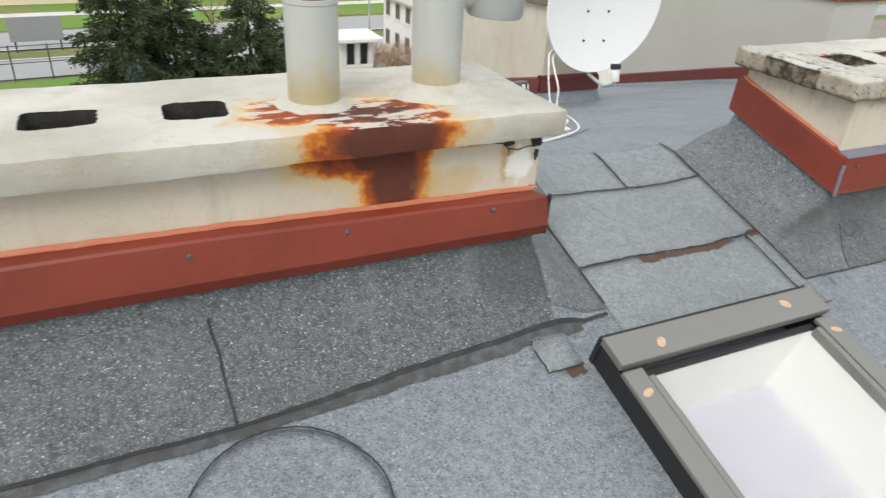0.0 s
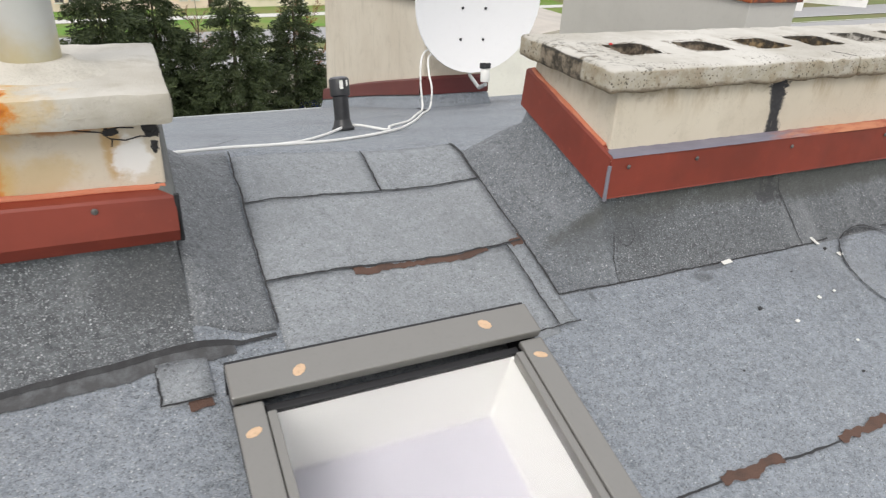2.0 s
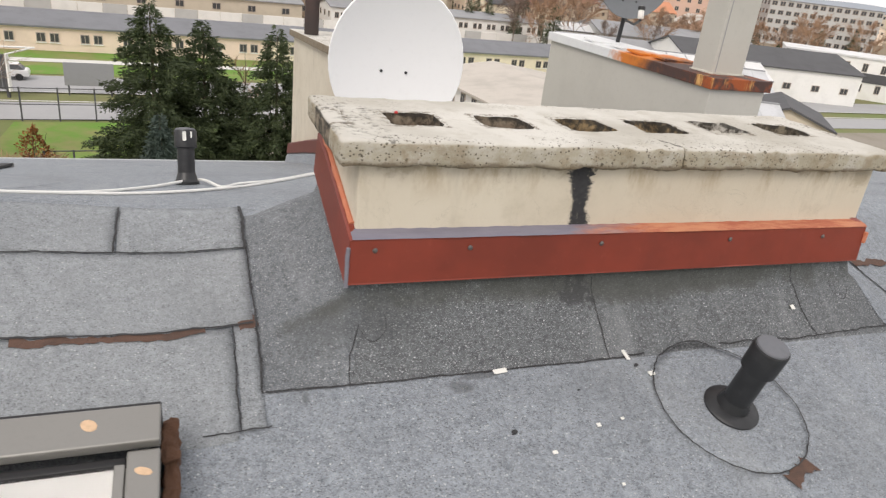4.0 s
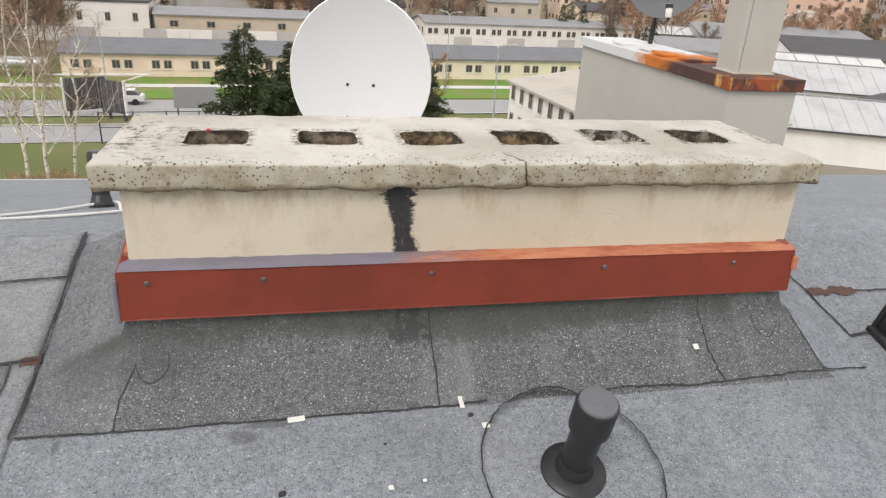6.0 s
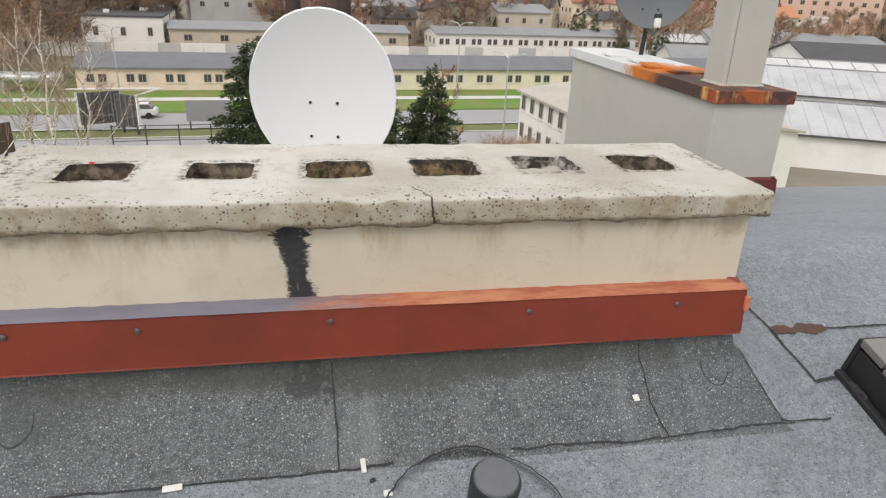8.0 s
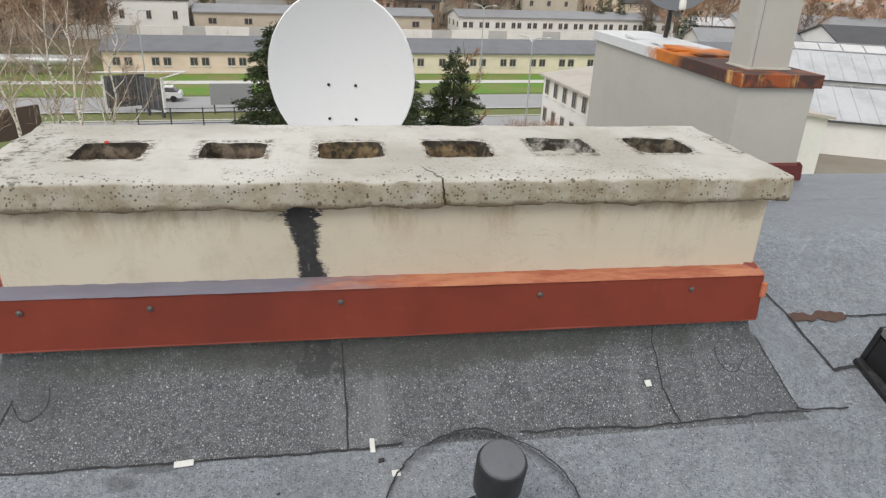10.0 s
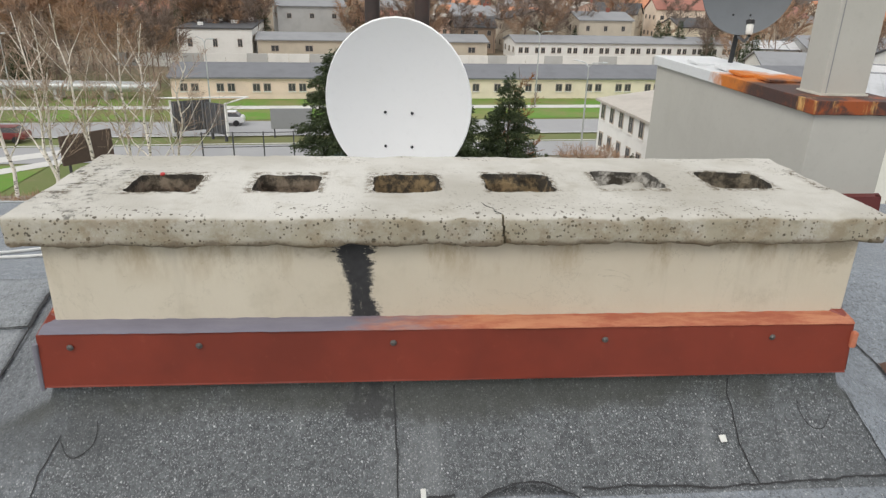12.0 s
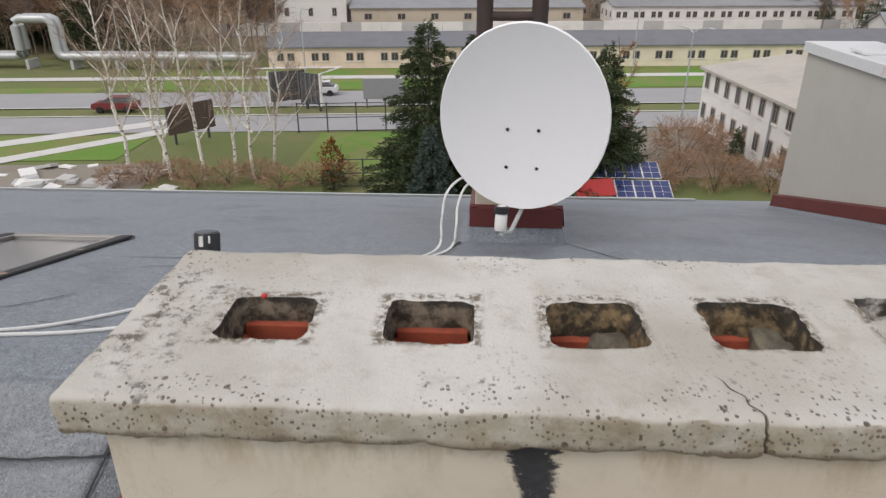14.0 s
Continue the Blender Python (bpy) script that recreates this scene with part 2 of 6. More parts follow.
def concrete(name, rusty=False):
    M = Mat(name, 0.92)
    big, mid, fine = M.noise(2.3, 5), M.noise(11, 6, 0.7), M.noise(120, 4, 0.75)
    c = M.mix(M.ramp(big, 0.35, 0.68), (0.63, 0.61, 0.56), (0.455, 0.43, 0.375))
    c = M.mix(M.ramp(mid, 0.5, 0.72, 0, 0.5), c, (0.37, 0.335, 0.265))
    c = M.mix(M.ramp(fine, 0.6, 0.75, 0, 0.4), c, (0.27, 0.25, 0.21))
    z = M.xyz()[2]
    sep = M.nt.nodes.new("ShaderNodeSeparateXYZ")
    geo = M.nt.nodes.new("ShaderNodeNewGeometry")
    M.link(geo.outputs["Normal"], sep.inputs[0])
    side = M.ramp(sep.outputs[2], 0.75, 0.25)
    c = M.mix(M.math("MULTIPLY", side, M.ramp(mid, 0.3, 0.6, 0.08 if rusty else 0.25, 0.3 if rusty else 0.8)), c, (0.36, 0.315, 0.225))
    where = M.math("ADD", M.noise(3.3, 5, 0.65), M.math("MULTIPLY", side, 0.05))
    dots = M.math("MAXIMUM", M.spots(58, 0.36, 0.15, 0.2), M.math("MULTIPLY", M.spots(130, 0.48, 0.36), 0.95))
    dots = M.math("MULTIPLY", dots, M.ramp(M.noise(110, 3, 0.6), 0.36, 0.50))
    x, y, z = M.xyz()
    where = M.math("ADD", where, M.ramp(y, 0.14, 0.03, 0, 0.07))
    dots = M.math("MULTIPLY", dots, M.ramp(where, 0.47, 0.53))
    rimmed = M.math("MAXIMUM", M.math("MAXIMUM", M.ramp(y, 0.17, 0.06), M.ramp(y, 0.44, 0.54)), M.math("MAXIMUM", M.ramp(x, 0.16, 0.02), M.ramp(x, 1.72, 1.86)))
    dots = M.math("MULTIPLY", dots, M.math("MAXIMUM", rimmed, 0.3))
    c = M.mix(M.math("MULTIPLY", dots, 0.0 if rusty else 0.95), c, M.mix(M.noise(30), (0.05, 0.046, 0.038), (0.13, 0.105, 0.07)))
    if not rusty:
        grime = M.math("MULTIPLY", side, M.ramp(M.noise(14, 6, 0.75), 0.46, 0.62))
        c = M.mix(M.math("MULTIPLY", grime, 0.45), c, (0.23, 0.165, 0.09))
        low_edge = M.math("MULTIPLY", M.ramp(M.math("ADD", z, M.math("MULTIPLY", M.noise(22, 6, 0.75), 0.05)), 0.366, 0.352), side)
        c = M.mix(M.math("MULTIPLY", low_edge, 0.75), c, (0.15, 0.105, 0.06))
    if not rusty:
        x, y, z = M.xyz()
        u = M.math("MULTIPLY", M.math("ABSOLUTE", M.math("SUBTRACT", M.math("FRACT", M.math("DIVIDE", M.math("SUBTRACT", x, 0.0825), 0.285)), 0.5)), 0.285)
        v = M.math("ABSOLUTE", M.math("SUBTRACT", y, M.math("ADD", 0.272, M.math("MULTIPLY", x, 0.026))))
        q = M.math("MAXIMUM", M.math("DIVIDE", u, 0.080), M.math("DIVIDE", v, 0.077))
        rim = M.math("MULTIPLY", M.ramp(q, 0.85, 0.98), M.ramp(q, 1.30, 1.04))
        chipped = M.math("MULTIPLY", rim, M.ramp(M.noise(38, 7, 0.85), 0.485, 0.53))
        c = M.mix(M.math("MULTIPLY", chipped, 0.88), c, M.mix(M.noise(25), (0.03, 0.027, 0.022), (0.20, 0.15, 0.085)))
        moss = M.noise(5.5, 6, 0.7)
        edge = M.near((0.03, 0.2, 0.39), (0.12, 0.4, 0.2), 0.45, 12)
        blot = M.math("MULTIPLY", M.ramp(M.noise(36, 5, 0.8), 0.50, 0.57), M.ramp(M.math("ADD", M.math("MULTIPLY", edge, 0.13), moss), 0.52, 0.62))
        c = M.mix(M.math("MULTIPLY", M.math("MULTIPLY", blot, 0.78), M.math("SUBTRACT", 1.0, side)), c, (0.085, 0.082, 0.072))
    if rusty:
        m1 = M.near((-1.68, 0.04, 0.42), (0.20, 0.13, 0.16), 0.45, 9)
        m2 = M.near((-1.69, -0.085, 0.385), (0.215, 0.085, 0.11), 0.25, 11)
        m3 = M.near((-1.86, 0.10, 0.42), (0.13, 0.11, 0.16), 0.4, 11)
        m3 = M.ramp(m3, -0.4, 0.4, -0.4, 0.22)
        m = M.math("MAXIMUM", M.math("MAXIMUM", M.math("SUBTRACT", m1, 0.14), m2), m3)
        flake = M.ramp(M.noise(16, 5, 0.7, stretch=(0.6, 1.6, 1)), 0.515, 0.555)
        rusted = rust_on(M, c, m, M.noise(28, 5, 0.7))
        flaked = M.math("MULTIPLY", flake, M.ramp(sep.outputs[2], 0.5, 0.8))
        c = M.mix(M.math("MULTIPLY", M.math("MULTIPLY", flaked, M.ramp(m, -0.15, 0.05)), 0.85), rusted, (0.66, 0.61, 0.53))
    x, y, z = M.xyz()
    lo, hi = (0.10, 0.245) if rusty else (0.175, 0.42)
    inner = M.math("MULTIPLY", M.math("MULTIPLY", M.ramp(y, lo, lo + 0.01), M.ramp(y, hi, hi - 0.01)), M.ramp(sep.outputs[2], 0.8, 0.45))
    tan = M.mix(M.ramp(x, 0.66, 0.72), (0.25, 0.205, 0.15), (0.28, 0.20, 0.105))
    tan = M.mix(M.ramp(x, 1.20, 1.26), tan, (0.46, 0.44, 0.40))
    tan = M.mix(M.ramp(x, 1.50, 1.55), tan, (0.21, 0.18, 0.13))
    # flue walls: soot, painted darker still for the shade inside
    soot_shade = M.mix(M.ramp(M.noise(24, 6, 0.7), 0.40, 0.62), (0.038, 0.036, 0.030) if rusty else (0.045, 0.037, 0.026), (0.05, 0.045, 0.04) if rusty else tan)
    lip_soot = M.math("MULTIPLY", M.ramp(M.math("ADD", z, M.math("MULTIPLY", M.noise(40, 5, 0.8), 0.03)), 0.392, 0.400), M.ramp(M.noise(17, 4, 0.7), 0.40, 0.52))
    soot_shade = M.mix(M.math("MULTIPLY", lip_soot, 0.85), soot_shade, (0.03, 0.027, 0.022))
    c = M.mix(inner, c, soot_shade)
    return M.done(c, M.math("ADD", mid, fine), 0.6, 0.008)


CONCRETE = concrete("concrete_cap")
CONCRETE_RUST = concrete("concrete_cap_rusty", True)


def red_paint():
    M = Mat("red_painted_metal", 0.48)
    n1, n2, n3 = M.noise(3, 4), M.noise(30, 5, 0.7), M.noise(9, 5, 0.6, stretch=(1, 1, 0.15))
    c = M.mix(M.ramp(n1, 0.35, 0.7), (0.225, 0.036, 0.019), (0.160, 0.026, 0.014))
    c = M.mix(M.ramp(n2, 0.58, 0.75, 0, 0.25), c, (0.34, 0.09, 0.05))
    c = M.mix(M.ramp(n3, 0.55, 0.8, 0, 0.35), c, (0.15, 0.03, 0.02))
    return M.done(c, n2, 0.08, 0.002)


MORTAR = plain("smeared_mortar", (0.60, 0.57, 0.50), 0.92, 0, 0.6, 9, 0.7, 0.012, (0.36, 0.33, 0.28))
BOARD_BACK = plain("weathered_board", (0.13, 0.092, 0.078), 0.9, 0, 0.4, 1.5)
RED = red_paint()
# red flashing paint darkened to carry the shade on the rear chimneys
RED_SHADED = plain("shaded_red_metal", (0.12, 0.024, 0.022), 0.5, 0, 0.4, 5, 0.06, 0.002, (0.17, 0.036, 0.028))
GREY_METAL = plain("tarred_metal", (0.10, 0.105, 0.10), 0.6, 0, 0.5, 9, 0.2, 0.003, (0.17, 0.175, 0.17))
SEAL = plain("orange_sealant", (0.52, 0.17, 0.09), 0.7, 0, 0.4, 20, 0.5, 0.004, (0.62, 0.30, 0.2))
SEAL_GREY = plain("grey_sealant", (0.19, 0.185, 0.22), 0.6, 0, 0.4, 20, 0.5, 0.004, (0.3, 0.3, 0.33))


def brushed_sealant():
    """Sealant brushed along the ledge: lilac grey at one end, thin orange over red at the other."""
    M = Mat("brushed_sealant", 0.65)
    x, y, z = M.xyz()
    turn = M.math("ADD", x, M.math("MULTIPLY", M.math("SUBTRACT", M.noise(9, 5, 0.7, stretch=(1, 3, 3)), 0.5), 0.55))
    streaks = M.noise(24, 6, 0.7, stretch=(0.35, 1.3, 1.3))
    grey = M.mix(streaks, (0.135, 0.128, 0.168), (0.245, 0.235, 0.28))
    orange = M.mix(M.ramp(streaks, 0.35, 0.65), (0.36, 0.10, 0.055), (0.52, 0.22, 0.12))
    return M.done(M.mix(M.ramp(turn, 0.62, 0.95), grey, orange), streaks, 0.4, 0.004)


SEAL_BRUSHED = brushed_sealant()
STEEL = plain("screw_steel", (0.20, 0.19, 0.18), 0.4, 0.8, 0.4, 60)
BRICK = plain("red_brick", (0.42, 0.09, 0.045), 0.9, 0, 0.6, 30, 0.5, 0.005, (0.2, 0.06, 0.04))
SOOT = plain("sooty_mortar", (0.11, 0.095, 0.075), 0.95, 0, 0.6, 22, 0.6, 0.006, (0.30, 0.26, 0.18))
FRAME = plain("skylight_grey", (0.25, 0.243, 0.228), 0.34, 0.45, 0.2, 12, 0.05, 0.002, (0.22, 0.214, 0.20))
RUBBER = plain("black_rubber", (0.018, 0.018, 0.02), 0.6, 0, 0.4, 40)
FOAM = plain("dried_glue", (0.62, 0.43, 0.28), 0.8, 0, 0.4, 90)
REVEAL = plain("white_reveal", (0.76, 0.76, 0.74), 0.7, 0, 0.08, 5)
LAVENDER = plain("pale_floor", (0.44, 0.435, 0.49), 0.6, 0, 0.12, 4)
BLACK_PLASTIC = plain("black_plastic", (0.017, 0.018, 0.02), 0.42, 0, 0.3, 30, 0.06, 0.002, (0.05, 0.05, 0.055))
VENT_TOP = plain("grey_plastic", (0.13, 0.135, 0.15), 0.6, 0, 0.3, 30)
WHITE_DISH = plain("dish_white", (0.90, 0.90, 0.895), 0.4, 0, 0.10, 3, 0.03, 0.002, (0.80, 0.79, 0.78))
GREY_DISH = plain("dish_grey", (0.17, 0.185, 0.2), 0.5, 0, 0.2, 5)
WHITE_PLASTIC = plain("white_plastic", (0.76, 0.76, 0.72), 0.5, 0, 0.2, 20)
CABLE = plain("white_cable", (0.80, 0.80, 0.77), 0.5, 0, 0.15, 20)
GREY_RENDER = plain("grey_render", (0.49, 0.475, 0.43), 0.92, 0, 0.22, 2.2, 0.35, 0.004, (0.36, 0.345, 0.31))
ZINC = plain("galvanised_steel", (0.50, 0.52, 0.52), 0.45, 0.45, 0.25, 4, 0.05, 0.002, (0.60, 0.61, 0.60))


def zinc_pipe():
    M = Mat("flue_steel", 0.5, 0.3)
    x, y, z = M.xyz()
    c = M.mix(M.noise(5, 5, 0.6, stretch=(2, 2, 0.5)), (0.46, 0.48, 0.47), (0.60, 0.60, 0.57))
    low = M.math("ADD", z, M.math("MULTIPLY", M.noise(13, 5), 0.16))
    c = M.mix(M.ramp(low, 0.62, 0.52, 0, 0.75), c, (0.47, 0.40, 0.20))
    run = M.noise(22, 4, 0.6, stretch=(1, 1, 0.1))
    c = M.mix(M.ramp(run, 0.58, 0.7, 0, 0.5), c, (0.55, 0.45, 0.2))
    return M.done(c, M.noise(40), 0.08, 0.003)


FLUE = zinc_pipe()


def rusty_sheet():
    """Sheet metal cap that goes from clean white at the far end to deep rust at the near one."""
    M = Mat("rusty_sheet_metal", 0.7)
    x, y, z = M.xyz()
    n = M.noise(3.5, 6, 0.65)
    f = M.math("ADD", y, M.math("MULTIPLY", M.math("SUBTRACT", n, 0.5), 0.9))
    drip = M.noise(9, 5, 0.7, stretch=(1, 1, 0.25))
    fine = M.noise(24, 5, 0.7)
    white = M.mix(fine, (0.74, 0.75, 0.76), (0.60, 0.61, 0.61))
    orange = M.mix(drip, (0.70, 0.24, 0.025), (0.45, 0.11, 0.02))
    dark = M.mix(fine, (0.10, 0.04, 0.03), (0.035, 0.03, 0.028))
    c = M.mix(M.ramp(f, 4.2, 3.95), white, orange)
    c = M.mix(M.ramp(f, 3.75, 3.4), c, dark)
    burn = M.noise(5, 6, 0.7, warp=0.5)
    c = M.mix(M.math("MULTIPLY", M.ramp(f, 3.2, 2.85), M.ramp(burn, 0.45, 0.60)), c, (0.32, 0.075, 0.018))
    c = M.mix(M.math("MULTIPLY", M.ramp(f, 3.1, 2.85), M.ramp(drip, 0.57, 0.72)), c, (0.74, 0.44, 0.15))
    return M.done(c, fine, 0.3, 0.004)


RUSTY_SHEET = rusty_sheet()


def clear_glass():
    M = Mat("clear_glass", 0.19)
    M.b.inputs["Transmission Weight"].default_value = 1.0
    M.b.inputs["IOR"].default_value = 1.3
    return M.done((0.96, 0.96, 0.955))


GLASS = clear_glass()
PANE = plain("dark_pane", (0.06, 0.062, 0.068), 0.15, 0, 0.3, 0.7, 0.15, 0.004, (0.13, 0.12, 0.11))
WINDOW_FRAME = plain("window_frame", (0.42, 0.36, 0.30), 0.7, 0, 0.3, 0.7)


def leaf_material(name, a, b):
    M = Mat(name, 0.75)
    c = M.mix(M.island, a, b)
    return M.done(M.mix(M.ramp(M.noise(0.6, 3), 0.4, 0.7, 0, 0.5), c, tuple(v * 0.5 for v in a)))


SPRUCE = leaf_material("spruce_needles", (0.072, 0.096, 0.034), (0.022, 0.038, 0.015))
BLUE_SPRUCE = leaf_material("blue_spruce_needles", (0.075, 0.105, 0.085), (0.04, 0.065, 0.055))
TWIGS = leaf_material("bare_twigs", (0.46, 0.28, 0.17), (0.27, 0.18, 0.12))
BIRCH_TWIGS = leaf_material("birch_twigs", (0.50, 0.39, 0.31), (0.33, 0.22, 0.15))
TWIGS_DARK = leaf_material("dark_twigs", (0.25, 0.18, 0.14), (0.17, 0.13, 0.105))
RUSSET = leaf_material("russet_leaves", (0.33, 0.13, 0.035), (0.20, 0.085, 0.03))
OLIVE = leaf_material("olive_bush", (0.075, 0.09, 0.04), (0.05, 0.06, 0.03))
BARK_GREY = plain("grey_bark", (0.24, 0.18, 0.14), 0.95, 0, 0.4, 4)
BARK = plain("bark", (0.10, 0.075, 0.055), 0.95, 0, 0.4, 8)


def birch_bark():
    M = Mat("birch_bark", 0.8)
    c = M.mix(M.ramp(M.noise(3.5, 4, 0.6, stretch=(1, 1, 2.5)), 0.54, 0.62), (0.78, 0.73, 0.66), (0.14, 0.12, 0.10))
    return M.done(c)


BIRCH = birch_bark()


def ground_material():
    M = Mat("meadow", 0.95)
    n1, n2, n3 = M.noise(0.05, 5), M.noise(0.4, 5), M.noise(4, 4, 0.7)
    c = M.mix(M.ramp(n1, 0.4, 0.65), (0.15, 0.20, 0.055), (0.23, 0.20, 0.10))
    c = M.mix(M.ramp(n2, 0.5, 0.75, 0, 0.6), c, (0.26, 0.20, 0.12))
    far = M.ramp(M.xyz()[1], 88, 125)
    c = M.mix(far, M.mix(n3, c, (0.13, 0.15, 0.05)), M.mix(n2, (0.27, 0.205, 0.14), (0.17, 0.15, 0.10)))
    return M.done(c)


def grass_material():
    M = Mat("lawn", 0.9)
    c = M.mix(M.ramp(M.noise(0.16, 6, 0.7), 0.38, 0.66), (0.115, 0.245, 0.025), (0.22, 0.21, 0.075))
    return M.done(M.mix(M.ramp(M.noise(1.5, 4), 0.5, 0.8, 0, 0.5), c, (0.15, 0.16, 0.05)))


MEADOW, LAWN = ground_material(), grass_material()
ASPHALT = plain("asphalt", (0.34, 0.34, 0.345), 0.9, 0, 0.35, 0.3, 0.1, 0.01, (0.42, 0.415, 0.41))
PATHWAY = plain("concrete_path", (0.62, 0.61, 0.58), 0.9, 0, 0.25, 0.5)
YARD = plain("gravel_yard", (0.27, 0.24, 0.20), 0.95, 0, 0.5, 0.15, 0.1, 0.01, (0.17, 0.155, 0.10))
WALLS = {
    "cream": plain("wall_cream", (0.84, 0.71, 0.58), 0.9, 0, 0.25, 0.5),
    "peach": plain("wall_peach", (0.84, 0.68, 0.56), 0.9, 0, 0.25, 0.5),
    "yellow": plain("wall_yellow", (0.85, 0.76, 0.60), 0.9, 0, 0.25, 0.5),
    "white": plain("wall_white", (0.82, 0.81, 0.78), 0.9, 0, 0.25, 0.4),
    "salmon": plain("wall_salmon", (0.66, 0.46, 0.37), 0.9, 0, 0.2, 0.3),
    "brown": plain("wall_brown", (0.38, 0.29, 0.22), 0.9, 0, 0.3, 0.4),
    "brick": plain("wall_brick", (0.27, 0.10, 0.075), 0.9, 0, 0.3, 0.5),
    "beige": plain("wall_beige", (0.58, 0.51, 0.41), 0.9, 0, 0.3, 0.4),
    "grey": plain("wall_grey", (0.52, 0.52, 0.51), 0.9, 0, 0.3, 0.4),
}
ROOFS = {
    "pale": plain("roof_pale", (0.52, 0.53, 0.545), 0.8, 0, 0.6, 0.35, 0.1, 0.01, (0.33, 0.335, 0.34)),
    "slate": plain("roof_slate", (0.185, 0.19, 0.205), 0.8, 0, 0.3, 0.5),
    "grey": plain("roof_grey", (0.29, 0.295, 0.305), 0.8, 0, 0.3, 0.4),
    "dark": plain("roof_dark", (0.085, 0.085, 0.09), 0.8, 0, 0.4, 0.4),
    "orange": plain("roof_orange", (0.56, 0.25, 0.14), 0.85, 0, 0.3, 0.5),
    "red": plain("roof_red", (0.38, 0.17, 0.13), 0.85, 0, 0.3, 0.5),
    "white": plain("roof_white", (0.66, 0.66, 0.66), 0.7, 0, 0.5, 0.25),
    "sand": plain("roof_sand", (0.50, 0.46, 0.41), 0.9, 0, 0.4, 0.4),
}


# ---- building helpers ----
def part(name, bm, material, parent, label="", smooth=False, kind=""):
    """Links a bmesh as one mesh object under a thing or a part."""
    me = bpy.data.meshes.new(name)
    bmesh.ops.recalc_face_normals(bm, faces=bm.faces)
    bm.to_mesh(me)
    bm.free()
    me.materials.append(material)
    if smooth:
        me.shade_smooth()
        me.set_sharp_from_angle(angle=radians(40))
    ob = new(name, me)
    ob.parent = parent
    return tagged(ob, label, kind=kind)


def share(name, me, parent, m=None, label=""):
    """Another object on a mesh that exists."""
    ob = new(name, me)
    ob.parent = parent
    if m is not None:
        ob.matrix_basis = m
    return tagged(ob, label)


def thing(name, m, label, category, group="", kind=""):
    ob = new(name)
    ob.empty_display_size = 0.1
    ob.matrix_basis = m
    return tagged(ob, label, category, group, kind)


def box(x0, y0, z0, x1, y1, z1, bevel=0.0, bm=None, m=None):
    bm = bm or bmesh.new()
    made = bmesh.ops.create_cube(bm, size=1)["verts"]
    bmesh.ops.transform(bm, verts=made, matrix=Matrix.LocRotScale(((x0 + x1) / 2, (y0 + y1) / 2, (z0 + z1) / 2), None, (x1 - x0, y1 - y0, z1 - z0)))
    if bevel:
        edges = list({e for v in made for e in v.link_edges})
        made = bmesh.ops.bevel(bm, geom=edges, offset=bevel, segments=2, affect="EDGES", profile=0.5)["verts"]
    if m is not None:
        bmesh.ops.transform(bm, verts=list({v for v in made if v.is_valid}), matrix=m)
    return bm


def tube(points, radius, sides=8, bm=None, taper=None, caps=True):
    """A round bar along points; radius may shrink towards taper."""
    bm = bm or bmesh.new()
    pts = [Vector(p) for p in points]
    rings = []
    for k, p in enumerate(pts):
        d = (pts[min(k + 1, len(pts) - 1)] - pts[max(k - 1, 0)]).normalized()
        side = d.cross(Vector((0, 0, 1)) if abs(d.z) < 0.9 else Vector((1, 0, 0))).normalized()
        up = side.cross(d)
        r = radius if taper is None else radius + (taper - radius) * k / max(1, len(pts) - 1)
        rings.append([bm.verts.new(p + r * (math.cos(a) * side + math.sin(a) * up)) for a in (2 * math.pi * i / sides for i in range(sides))])
    for a, b in zip(rings, rings[1:]):
        for i in range(sides):
            bm.faces.new((a[i], a[(i + 1) % sides], b[(i + 1) % sides], b[i]))
    if caps and sides > 2:
        bm.faces.new(rings[0])
        bm.faces.new(rings[-1])
    return bm


def lathe(profile, sides=32, bm=None, m=None):
    """A turned shape from (radius, height) pairs."""
    bm = bm or bmesh.new()
    rings = [[bm.verts.new((max(r, 1e-4) * math.cos(2 * math.pi * i / sides), max(r, 1e-4) * math.sin(2 * math.pi * i / sides), h)) for i in range(sides)] for r, h in profile]
    for a, b in zip(rings, rings[1:]):
        for i in range(sides):
            bm.faces.new((a[i], a[(i + 1) % sides], b[(i + 1) % sides], b[i]))
    bm.faces.new(rings[0])
    bm.faces.new(rings[-1])
    if m is not None:
        bmesh.ops.transform(bm, verts=[v for r in rings for v in r], matrix=m)
    return bm


def mesh_of(name, verts, faces, material, parent=None, smooth=False):
    me = bpy.data.meshes.new(name)
    me.from_pydata(verts, [], faces)
    me.materials.append(material)
    if smooth:
        me.shade_smooth()
    ob = new(name, me)
    ob.parent = parent
    return ob


def carved(ob, cutters):
    """Bakes a cut by the cutters into ob's mesh and removes them."""
    for cutter in cutters:
        mod = ob.modifiers.new("cut", "BOOLEAN")
        mod.object, mod.operation, mod.solver = cutter, "DIFFERENCE", "EXACT"
    me = bpy.data.meshes.new_from_object(ob.evaluated_get(bpy.context.evaluated_depsgraph_get()))
    ob.modifiers.clear()
    bm = bmesh.new()
    bm.from_mesh(me)
    left, islands = set(bm.verts), []
    while left:
        stack, island = [left.pop()], []
        while stack:
            v = stack.pop()
            island.append(v)
            for e in v.link_edges:
                o = e.other_vert(v)
                if o in left:
                    left.remove(o)
                    stack.append(o)
        islands.append(island)
    for island in sorted(islands, key=len)[:-1]:
        bmesh.ops.delete(bm, geom=island, context="VERTS")
    bm.to_mesh(me)
    bm.free()
    ob.data = me
    for cutter in cutters:
        bpy.data.objects.remove(cutter)


